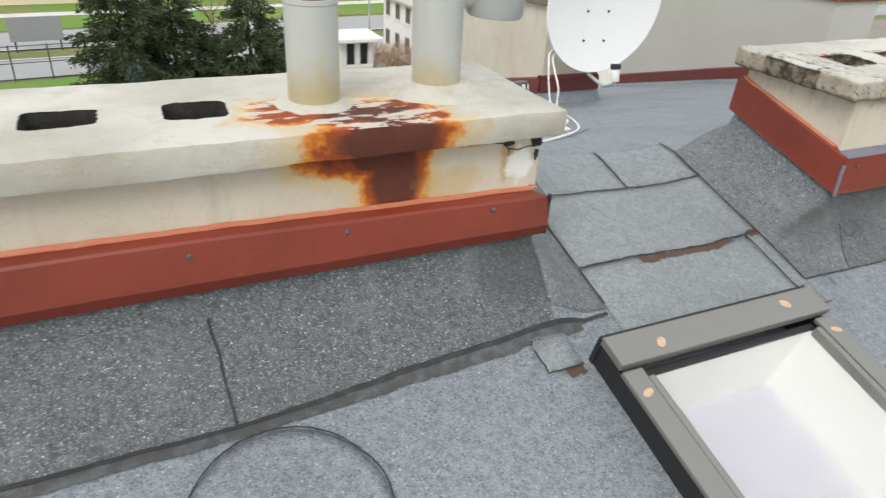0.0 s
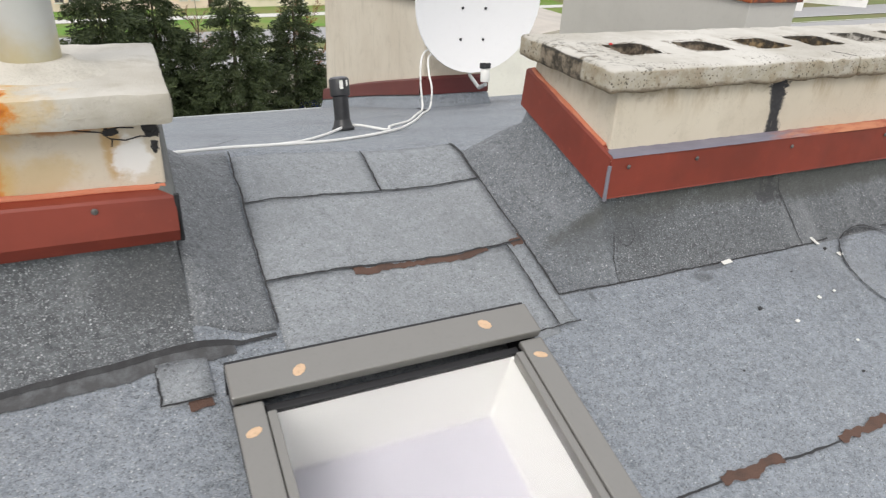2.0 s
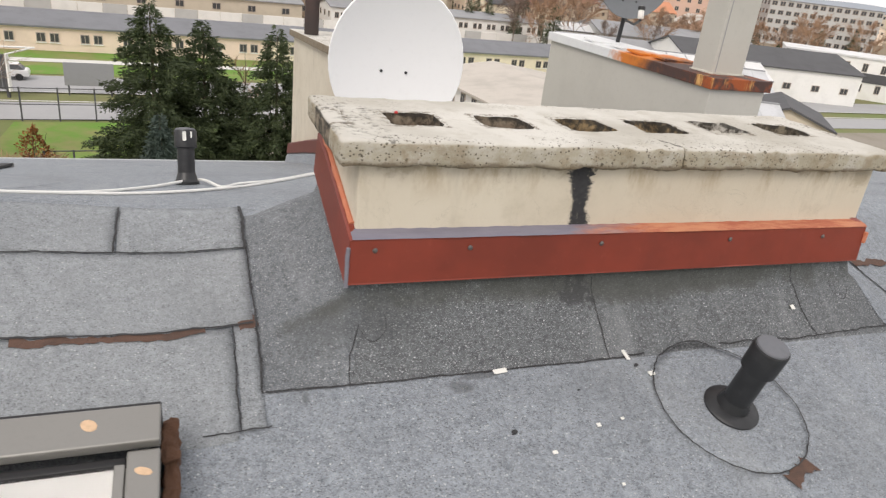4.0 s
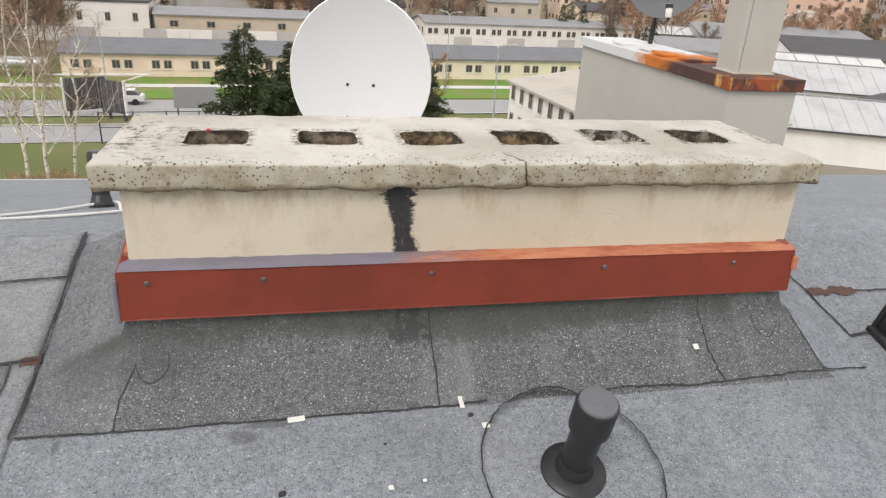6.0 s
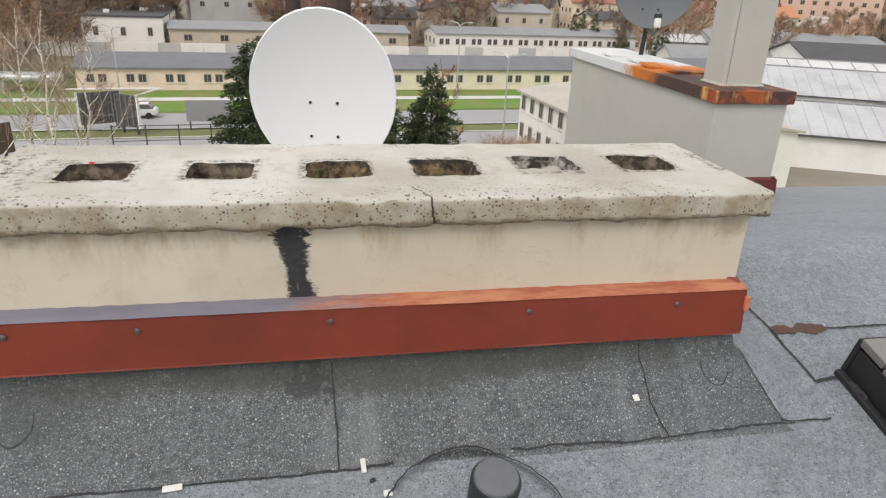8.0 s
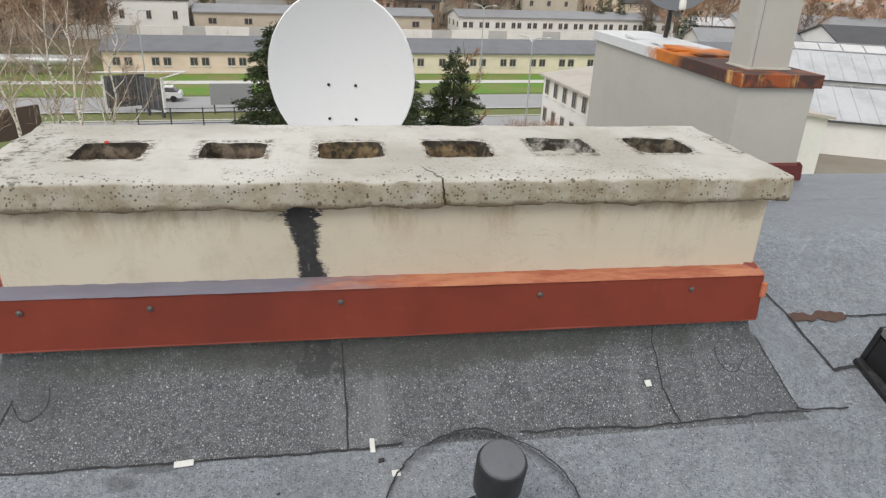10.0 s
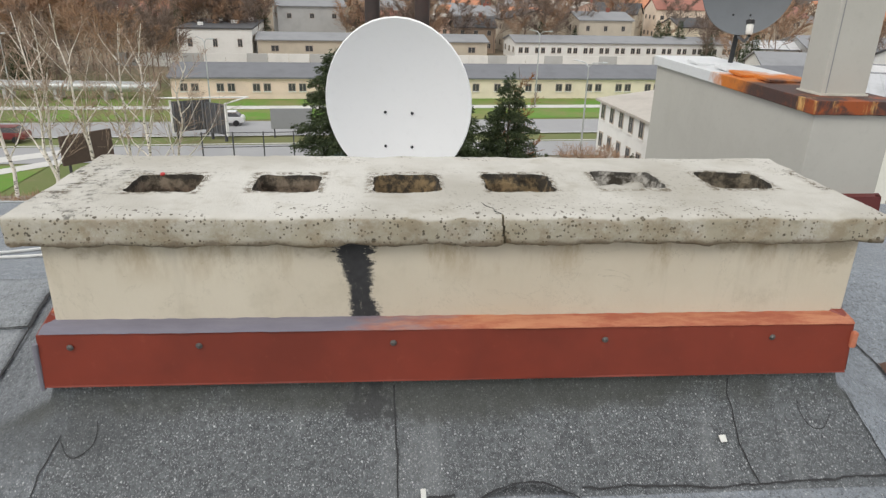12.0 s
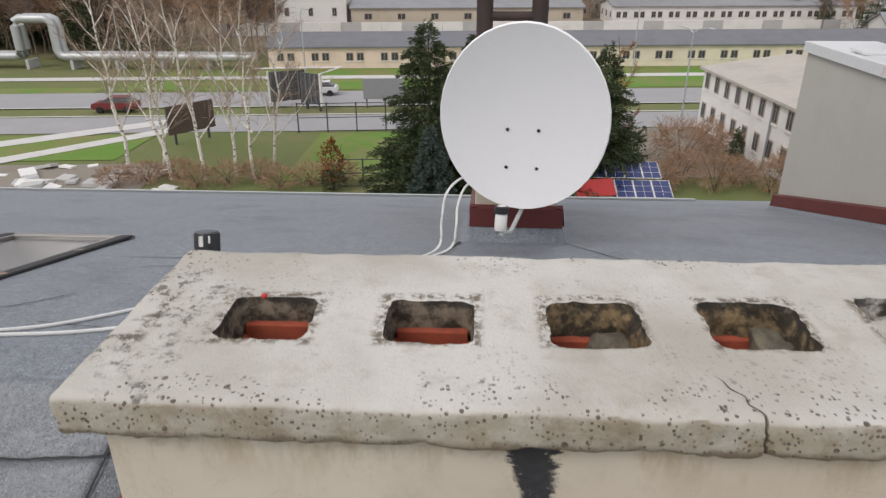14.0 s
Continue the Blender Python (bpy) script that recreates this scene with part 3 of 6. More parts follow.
def rumpled_box(x0, y0, z0, x1, y1, z1, step, round_by, amount, scale):
    """A worn slab: many faces, rounded arrises, uneven by noise."""
    bm = bmesh.new()
    n = [max(2, round((b - a) / step)) for a, b in ((x0, x1), (y0, y1), (z0, z1))]
    seen = {}

    def vert(i, j, k):
        if (i, j, k) not in seen:
            p = Vector((x0 + (x1 - x0) * i / n[0], y0 + (y1 - y0) * j / n[1], z0 + (z1 - z0) * k / n[2]))
            core = Vector((min(max(p.x, x0 + round_by), x1 - round_by), min(max(p.y, y0 + round_by), y1 - round_by), min(max(p.z, z0 + round_by), z1 - round_by)))
            out = p - core
            if out.length > 1e-6:
                p = core + out.normalized() * min(round_by, out.length)
            p += noise.noise_vector(p * scale) * amount + noise.noise_vector(p * scale * 4) * amount * 0.4
            seen[i, j, k] = bm.verts.new(p)
        return seen[i, j, k]

    for axis in range(3):
        a, b = [k for k in range(3) if k != axis]
        for end in (0, n[axis]):
            for i in range(n[a]):
                for j in range(n[b]):
                    quad = []
                    for di, dj in ((0, 0), (1, 0), (1, 1), (0, 1)):
                        key = [0, 0, 0]
                        key[axis], key[a], key[b] = end, i + di, j + dj
                        quad.append(vert(*key))
                    bm.faces.new(quad)
    return bm


# ---- the roof ----
GROUND = -14.0
RIDGE_Y, RIDGE_Z, PITCH = 0.62, -0.005, 0.27
# footprint of a chimney at the flashing, height of the flashing's lower edge, its slope, reach of the felt upstand
CURBS = [
    (0.018, 0.034, 1.832, 0.52, 0.005, 0.27, 0.18, 0.248),
    (-3.28, -0.012, -1.262, 0.43, 0.096, 0.27, 0.193, 0.192),
    (0.55, 2.80, 1.07, 5.42, None, 0, 0.03, 0.03),
    (3.40, 2.74, 4.00, 5.50, None, 0, 0.03, 0.03),
]


def smooth_step(a, b, v):
    t = min(1, max(0, (v - a) / (b - a)))
    return t * t * (3 - 2 * t)


def bare_roof(x, y):
    d = y - RIDGE_Y
    front = RIDGE_Z + PITCH * d
    back = RIDGE_Z - 0.236 * d - 0.0075 * d * d
    h = max(0.05 - abs(front - back), 0) / 0.05
    z = min(front, back) - h * h * 0.05 * 0.25
    rise = 0.055 * smooth_step(-0.35, -1.05, x) * smooth_step(1.2, 0.5, y)
    return z + rise + 0.004 * noise.noise(Vector((x * 1.3, y * 1.3, 0)))


def roof_z(x, y):
    z = bare_roof(x, y)
    for x0, y0, x1, y1, low, slope, reach_y, reach_x in CURBS:
        dx, dy = max(x0 - x, x - x1, 0), max(y0 - y, y - y1, 0)
        d = math.hypot(dx / reach_x, dy / reach_y)
        if d < 1:
            px, py = min(max(x, x0), x1), min(max(y, y0), y1)
            top = bare_roof(px, py) + (0.10 if x0 < 1 else 0.04) if low is None else low + slope * (py - y0) + 0.015
            rise = (1 - d) ** 0.5 if low is None else 0.70 * (1 - d) ** 1.15 + 0.30 * smooth_step(0.14, 0.02, d)
            z = max(z, z + (top - bare_roof(px, py)) * rise)
    return z


def lines(*spans):
    out = []
    for a, b, step in spans:
        n = max(1, round((b - a) / step))
        out += [a + (b - a) * k / n for k in range(n)]
    return out + [spans[-1][1]]


# openings for the three skylights: x0, x1, y0, y1
SKYLIGHTS = [(-1.13, -0.52, -1.40, -0.33), (2.30, 2.91, -1.10, -0.03), (-2.00, -1.39, 1.52, 2.58)]
XS = lines((-7, -3.3, 0.3), (-3.3, -2.0, 0.05), (-2.0, -1.39, 0.03), (-1.39, -1.13, 0.015), (-1.13, -0.52, 0.03), (-0.52, -0.25, 0.03), (-0.25, 0.04, 0.0125), (0.04, 0.52, 0.04), (0.52, 1.10, 0.02), (1.10, 1.80, 0.04), (1.80, 2.30, 0.0125), (2.30, 2.91, 0.05), (2.91, 3.35, 0.08), (3.35, 4.04, 0.02), (4.04, 13, 0.4))
YS = lines((-6, -1.40, 0.2), (-1.40, -1.10, 0.06), (-1.10, -0.33, 0.04), (-0.33, -0.03, 0.0125), (-0.03, 0.045, 0.0075), (0.045, 0.8, 0.02), (0.8, 1.52, 0.06), (1.52, 2.58, 0.08), (2.58, 2.74, 0.04), (2.74, 2.84, 0.01), (2.84, 5.40, 0.15), (5.40, 5.56, 0.01), (5.56, 7.05, 0.15), (7.05, 8.0, 0.2))


def roof_sheet():
    verts, faces, at = [], [], {}
    for j, y in enumerate(YS):
        for i, x in enumerate(XS):
            at[i, j] = len(verts)
            verts.append((x, y, roof_z(x, y)))
    for j in range(len(YS) - 1):
        for i in range(len(XS) - 1):
            cx, cy = (XS[i] + XS[i + 1]) / 2, (YS[j] + YS[j + 1]) / 2
            if any(a < cx < b and c < cy < d for a, b, c, d in SKYLIGHTS) or (cy > 7.05 and cx < 3.2):
                continue
            faces.append((at[i, j], at[i + 1, j], at[i + 1, j + 1], at[i, j + 1]))
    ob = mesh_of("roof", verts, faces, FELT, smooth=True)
    mod = ob.modifiers.new("thickness", "SOLIDIFY")
    mod.thickness, mod.offset = 0.03, -1
    return tagged(ob, "grey mineral felt roof with tarred seams and low ridge", "roof", kind="structure")


ROOF = roof_sheet()


def sheet(x0, x1, y0, y1, lift=0.006, seed=0, cut=0.0, skew=0.0, material=FELT_SHEET):
    """One lapped sheet of felt, its edges slightly ragged, following the roof. cut: how far the lower edge is torn."""
    nx, ny = max(3, round((x1 - x0) / 0.03)), max(3, round((y1 - y0) / 0.03))
    verts, faces = [], []
    for j in range(-1, ny + 2):
        for i in range(-1, nx + 2):
            ii, jj = min(max(i, 0), nx), min(max(j, 0), ny)
            x, y = x0 + (x1 - x0) * ii / nx, y0 + (y1 - y0) * jj / ny
            wob = Vector((x * 9 + seed, y * 9, seed))
            if ii in (0, nx):
                x += 0.006 * noise.noise(wob)
            if jj in (0, ny):
                y += 0.006 * noise.noise(wob * 1.7)
            if jj == 0 and cut:
                y += cut * max(0, noise.noise(Vector((x * 14, seed, 0))) + 0.2)
            y += skew * (x + 0.235)
            up = -0.004 if (i, j) != (ii, jj) else lift
            verts.append((x, y, roof_z(x, y) + up))
    w = nx + 3
    for j in range(ny + 2):
        for i in range(w - 1):
            faces.append((j * w + i, j * w + i + 1, (j + 1) * w + i + 1, (j + 1) * w + i))
    ob = mesh_of("felt_sheet", verts, faces, material, ROOF, True)
    return ob


def seam(points, width=0.010, lift=0.004, ragged=0.5, material=TAR, name="seam"):
    """A tarred joint along points in plan, of uneven width."""
    path = []
    for (ax, ay), (bx, by) in zip(points, points[1:]):
        n = max(1, round(math.hypot(bx - ax, by - ay) / 0.008))
        path += [(ax + (bx - ax) * k / n, ay + (by - ay) * k / n) for k in range(n)]
    path.append(points[-1])
    verts, faces = [], []
    for k, (x, y) in enumerate(path):
        a, b = path[max(k - 1, 0)], path[min(k + 1, len(path) - 1)]
        d = Vector((b[0] - a[0], b[1] - a[1])).normalized()
        side = Vector((-d.y, d.x))
        off = 0.005 * noise.noise(Vector((x * 11, y * 11, 2))) + 0.003 * noise.noise(Vector((x * 40, y * 40, 5)))
        off *= min(1.0, 2.5 * ragged)
        for s in (-1, 1):
            wv = width * 0.5 * (0.6 if material is TAR else 1.0) * max(0.15, 1 + ragged * (0.9 * noise.noise(Vector((x * 15, y * 15, 3.0 * s))) + 0.9 * noise.noise(Vector((x * 47, y * 47, 7.0 * s)))))
            px, py = x + side.x * (off + s * wv), y + side.y * (off + s * wv)
            verts.append((px, py, roof_z(px, py) + lift))
    for k in range(len(path) - 1):
        faces.append((2 * k, 2 * k + 2, 2 * k + 3, 2 * k + 1))
    return mesh_of(name, verts, faces, material, ROOF)


def ring(cx, cy, r, width=0.012, a0=0, a1=360, lift=0.009):
    n = 40
    return seam([(cx + r * math.cos(radians(a0 + (a1 - a0) * k / n)), cy + r * math.sin(radians(a0 + (a1 - a0) * k / n))) for k in range(n + 1)], width, lift, 0.6)


def disc_sheet(cx, cy, r, lift=0.006):
    verts, faces = [], []
    n, m = 40, 8
    for j in range(m + 2):
        for i in range(n):
            q = min(j, m) / m * r * (1 + 0.02 * noise.noise(Vector((i, cx, 0))))
            x, y = cx + q * math.cos(2 * math.pi * i / n), cy + q * math.sin(2 * math.pi * i / n)
            verts.append((x, y, roof_z(x, y) + (lift if j <= m else -0.004)))
    for j in range(m + 1):
        for i in range(n):
            faces.append((j * n + i, j * n + (i + 1) % n, (j + 1) * n + (i + 1) % n, (j + 1) * n + i))
    return mesh_of("felt_patch", verts, faces, FELT, ROOF, True)


# ---- chimneys ----
def flashing(parent, x0, y0, x1, y1, low, high, slope, screws, lip=0.0):
    """Red sheet-metal skirt round a chimney; the sides climb with the roof."""
    def run(p, q, name, label=""):
        bm = bmesh.new()
        (ax, ay), (bx, by) = p, q
        d = Vector((bx - ax, by - ay, 0)).normalized()
        out = Vector((d.y, -d.x, 0))
        flare = lip if ay == by else 0.0
        n = max(2, round((Vector(q) - Vector(p)).length / 0.06))
        cols = []
        for k in range(n + 1):
            f = k / n
            x, y = ax + (bx - ax) * f, ay + (by - ay) * f
            za, zb = low + slope * (y - y0), high + slope * (y - y0)
            zb -= lip * 0.75 * max(0.0, min(1.0, (x - x1 + 0.9) / 0.9))
            wob = 0.003 * noise.noise(Vector((x * 5, y * 5, 1)))
            mitre = d * (1.0 if k == 0 else -1.0 if k == n else 0.0)
            cols.append([bm.verts.new(Vector((x, y, 0)) + out * o + mitre * max(0, -o) + Vector((0, 0, z))) for o, z in ((0.009 - flare * 0.42, za), (0.008 + flare * 0.3 + wob, za + 0.004 + flare * 1.2), (0.0 + wob, zb), (-0.006, zb + 0.006), (-0.046, zb + (0.014 if lip else 0.009)), (-0.046, zb - 0.02), (0.004 + wob, za + flare + 0.004))])
        for a, b in zip(cols, cols[1:]):
            for i in range(len(a) - 1):
                bm.faces.new((a[i], b[i], b[i + 1], a[i + 1]))
        return part(name, bm, RED, parent, label)

    front = run((x0, y0), (x1, y0), "flashing")
    side = run((x1, y0), (x1, y1), "flashing", "tarred grey flashing" if lip else "")
    if lip:
        side.data.materials[0] = GREY_METAL
    run((x1, y1), (x0, y1), "flashing")
    run((x0, y1), (x0, y0), "flashing")
    if screws:
        head = lathe([(0.0, 0.005), (0.0035, 0.005), (0.0048, 0.003), (0.0048, 0.002), (0.0075, 0.0012), (0.0075, 0)], 10)
        first = part("screw", head, STEEL, front, "dull steel screw")
        first.matrix_basis = pose(screws[0], y0 - 0.004, high - 0.028, 90)
        for x in screws[1:]:
            share("screw", first.data, front, pose(x, y0 - 0.004, high - 0.028, 90))


def sealant(parent, points, radius, material, name="sealant"):
    pts = []
    for a, b in zip(points, points[1:]):
        n = max(1, round((Vector(b) - Vector(a)).length / 0.03))
        pts += [Vector(a).lerp(Vector(b), k / n) for k in range(n)]
    pts.append(Vector(points[-1]))
    pts = [p + noise.noise_vector(p * 9) * radius * 0.45 + noise.noise_vector(p * 31) * radius * 0.25 for p in pts]
    return part(name, tube(pts, radius, 8), material, parent, smooth=True)


def sealant_band(parent, x0, x1, rows, material):
    """A brushed band over a flashing's ledge, its edges wavy. rows: (y, z) from the outer edge to the wall."""
    n = round((x1 - x0) / 0.012)
    verts, faces = [], []
    for k in range(n + 1):
        x = x0 + (x1 - x0) * k / n
        slow, fast = noise.noise(Vector((x * 5, 3, 0))), noise.noise(Vector((x * 31, 7, 0)))
        for r, (y, z) in enumerate(rows):
            dy = 0.006 * slow + 0.003 * fast if r == 0 else 0
            dz = 0.004 * slow + 0.003 * fast if r == len(rows) - 1 else -0.25 * dy
            verts.append((x, y + dy, z + dz + (0.001 * fast if r else -0.002)))
    m = len(rows)
    for k in range(n):
        for r in range(m - 1):
            faces.append((k * m + r, (k + 1) * m + r, (k + 1) * m + r + 1, k * m + r + 1))
    return mesh_of("sealant", verts, faces, material, parent, True)


def chip_edges(bm, y_front, z_low, z_high):
    """Breaks the front arrises of a slab and pits its front face."""
    for v in bm.verts:
        x, y, z = v.co
        if y > y_front + 0.03:
            continue
        low = smooth_step(z_low + 0.03, z_low, z)
        high = smooth_step(z_high - 0.022, z_high, z)
        worn = noise.noise(Vector((x * 13, 1.7, z * 9))) + 0.6 * noise.noise(Vector((x * 41, 5.1, z * 30)))
        v.co.z += low * 0.007 * worn
        v.co.z -= high * 0.006 * max(0, worn - 0.15)
        pit = noise.noise(Vector((x * 55, 2.2, z * 55)))
        v.co.y += 0.004 * max(0, pit - 0.15) * 2 + (low + high) * 0.010 * max(0, worn - 0.25)
    return bm


def ragged_prism(cx, cy, w, d, z0, z1, seed, wear):
    """A rough rounded shaft, wider at the mouth, to cut flues with."""
    bm = bmesh.new()
    n, levels = 56, 9
    rings = []
    for k in range(levels):
        z = z0 + (z1 - z0) * k / (levels - 1)
        open_by = 1 + wear * (k / (levels - 1)) ** 3
        loop = []
        for i in range(n):
            a = 2 * math.pi * (i + 0.5) / n
            c, s = math.cos(a), math.sin(a)
            q = 1 / (abs(c) ** 7 + abs(s) ** 7) ** (1 / 7)
            r = 1 + 0.10 * wear * 5 * noise.noise(Vector((c * 2.2 + seed, s * 2.2, z * 18))) + 0.06 * noise.noise(Vector((c * 6 + seed, s * 6, z * 40))) + 0.035 * noise.noise(Vector((c * 15, s * 15 + seed, z * 60)))
            loop.append(bm.verts.new((cx + w / 2 * q * c * open_by * r, cy + d / 2 * q * s * open_by * r, z)))
        rings.append(loop)
    for a, b in zip(rings, rings[1:]):
        for i in range(n):
            bm.faces.new((a[i], a[(i + 1) % n], b[(i + 1) % n], b[i]))
    bm.faces.new(rings[0])
    bm.faces.new(rings[-1])
    return bm


def flue_bricks(parent, cx, cy, w, d, z_top, seed):
    """Courses of brick lining a shaft, standing a little into it, with open joints."""
    rnd = random.Random(seed)
    for course in range(5):
        for k, (ax, ay, bx, by) in enumerate(((-1, 1, 1, 1), (-1, -1, 1, -1), (-1, -1, -1, 1), (1, -1, 1, 1))):
            cuts = [0, rnd.uniform(0.4, 0.75), 1] if (course + k) % 2 else [0, 1]
            for a, b in zip(cuts, cuts[1:]):
                p = Vector((ax + (bx - ax) * a, ay + (by - ay) * a)) * 0.5
                q = Vector((ax + (bx - ax) * b, ay + (by - ay) * b)) * 0.5
                x0, x1 = sorted((cx + p.x * w, cx + q.x * w))
                y0, y1 = sorted((cy + p.y * d, cy + q.y * d))
                t = 0.012 + rnd.uniform(0, 0.006)
                z1 = z_top - course * 0.075 - (0.0 if k == 0 else 0.024) + rnd.uniform(-0.005, 0.004)
                part("brick", box(x0 - t + 0.003 if x0 == x1 else x0 + 0.003, y0 - t + 0.003 if y0 == y1 else y0 + 0.003, z1 - 0.068, x1 + t - 0.003 if x0 == x1 else x1 - 0.003, y1 + t - 0.003 if y0 == y1 else y1 - 0.003, z1, 0.003), BRICK, parent)
    part("shaft_bottom", box(cx - w / 2, cy - d / 2, z_top - 0.42, cx + w / 2, cy + d / 2, z_top - 0.40), SOOT, parent)


def solid(name, bm):
    me = bpy.data.meshes.new(name)
    bmesh.ops.recalc_face_normals(bm, faces=bm.faces)
    bm.to_mesh(me)
    bm.free()
    return new(name, me)


def six_flue_chimney():
    ch = thing("chimney", Matrix(), "low cream rendered chimney with six flues and a worn concrete cap", "chimney", "roof chimneys")
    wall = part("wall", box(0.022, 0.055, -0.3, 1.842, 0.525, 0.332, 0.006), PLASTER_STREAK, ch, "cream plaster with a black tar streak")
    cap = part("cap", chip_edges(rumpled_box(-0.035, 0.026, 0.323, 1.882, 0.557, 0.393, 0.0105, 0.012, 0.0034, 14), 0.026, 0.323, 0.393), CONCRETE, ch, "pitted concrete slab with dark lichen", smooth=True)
    flues = [(0.225, 0.275), (0.512, 0.275), (0.800, 0.277), (1.078, 0.292), (1.366, 0.318), (1.650, 0.318)]
    wear = (0.09, 0.08, 0.18, 0.24, 0.28, 0.16)
    carved(cap, [solid("cutter", ragged_prism(x, y, 0.150, 0.140, 0.28, 0.42, k * 3.1, wear[k])) for k, (x, y) in enumerate(flues)])
    carved(cap, [solid("cutter", box(x, 0.0, z0, x + w, y1, z1)) for x, w, z0, z1, y1 in ((1.005, 0.006, 0.30, 0.347, 0.042), (1.001, 0.0055, 0.345, 0.371, 0.044), (0.9985, 0.005, 0.369, 0.41, 0.046))])
    steps = [(0.955, 0.135), (0.968, 0.118), (0.972, 0.10), (0.988, 0.082), (0.986, 0.064), (1.0, 0.045)]
    part("crack", tube([(x, y, 0.3925) for x, y in steps], 0.0008, 5), RUBBER, cap)
    carved(wall, [solid("cutter", box(x - 0.085, y - 0.082, -0.28, x + 0.085, y + 0.082, 0.5)) for x, y in flues])
    for k, (x, y) in enumerate(flues):
        lining = part("flue", box(x - 0.084, y - 0.081, -0.27, x + 0.084, y + 0.081, 0.324), SOOT, ch, "sooty flue with red brick inside")
        carved(lining, [solid("cutter", box(x - 0.072, y - 0.069, -0.25, x + 0.072, y + 0.069, 0.5))])
        flue_bricks(lining, x, y, 0.140, 0.134, (0.340, 0.340, 0.330, 0.324, 0.318, 0.320)[k], 40 + k)
    plug = part("mortar_plug", rumpled_box(1.30, 0.262, 0.30, 1.445, 0.40, 0.362, 0.012, 0.012, 0.012, 24), CONCRETE, ch, "spilt mortar blocking a flue", smooth=True)
    part("mortar_plug", rumpled_box(0.80, 0.30, 0.29, 0.88, 0.36, 0.335, 0.012, 0.012, 0.012, 26), SOOT, ch, smooth=True)
    part("mortar_plug", rumpled_box(1.10, 0.285, 0.285, 1.165, 0.375, 0.34, 0.012, 0.012, 0.014, 28), SOOT, ch, smooth=True)
    part("red_plug", lathe([(0.006, 0), (0.0065, 0.003), (0.0045, 0.006), (0.002, 0.007)], 10, m=pose(0.195, 0.352, 0.391)), PAINT_RED, ch, "bright red plastic plug")
    flashing(ch, 0.0, 0.010, 1.85, 0.545, 0.004, 0.129, 0.27, (0.068, 0.34, 0.765, 1.25, 1.65))
    sealant_band(ch, 0.006, 1.848, ((0.007, 0.1345), (0.018, 0.138), (0.038, 0.1415), (0.052, 0.143), (0.060, 0.144)), SEAL_BRUSHED)
    sealant(ch, [(0.018, 0.075, 0.150), (0.018, 0.3, 0.211), (0.018, 0.53, 0.273)], 0.010, SEAL)
    sealant(ch, [(1.846, 0.075, 0.150), (1.846, 0.53, 0.273)], 0.009, SEAL)
    sealant(ch, [(-0.006, 0.006, -0.002), (-0.004, 0.005, 0.11)], 0.006, SEAL_GREY)
    part("corner_tab", box(1.845, 0.0, 0.07, 1.860, 0.014, 0.112, 0.004), SEAL, ch, "bent orange corner of the flashing")
    return ch


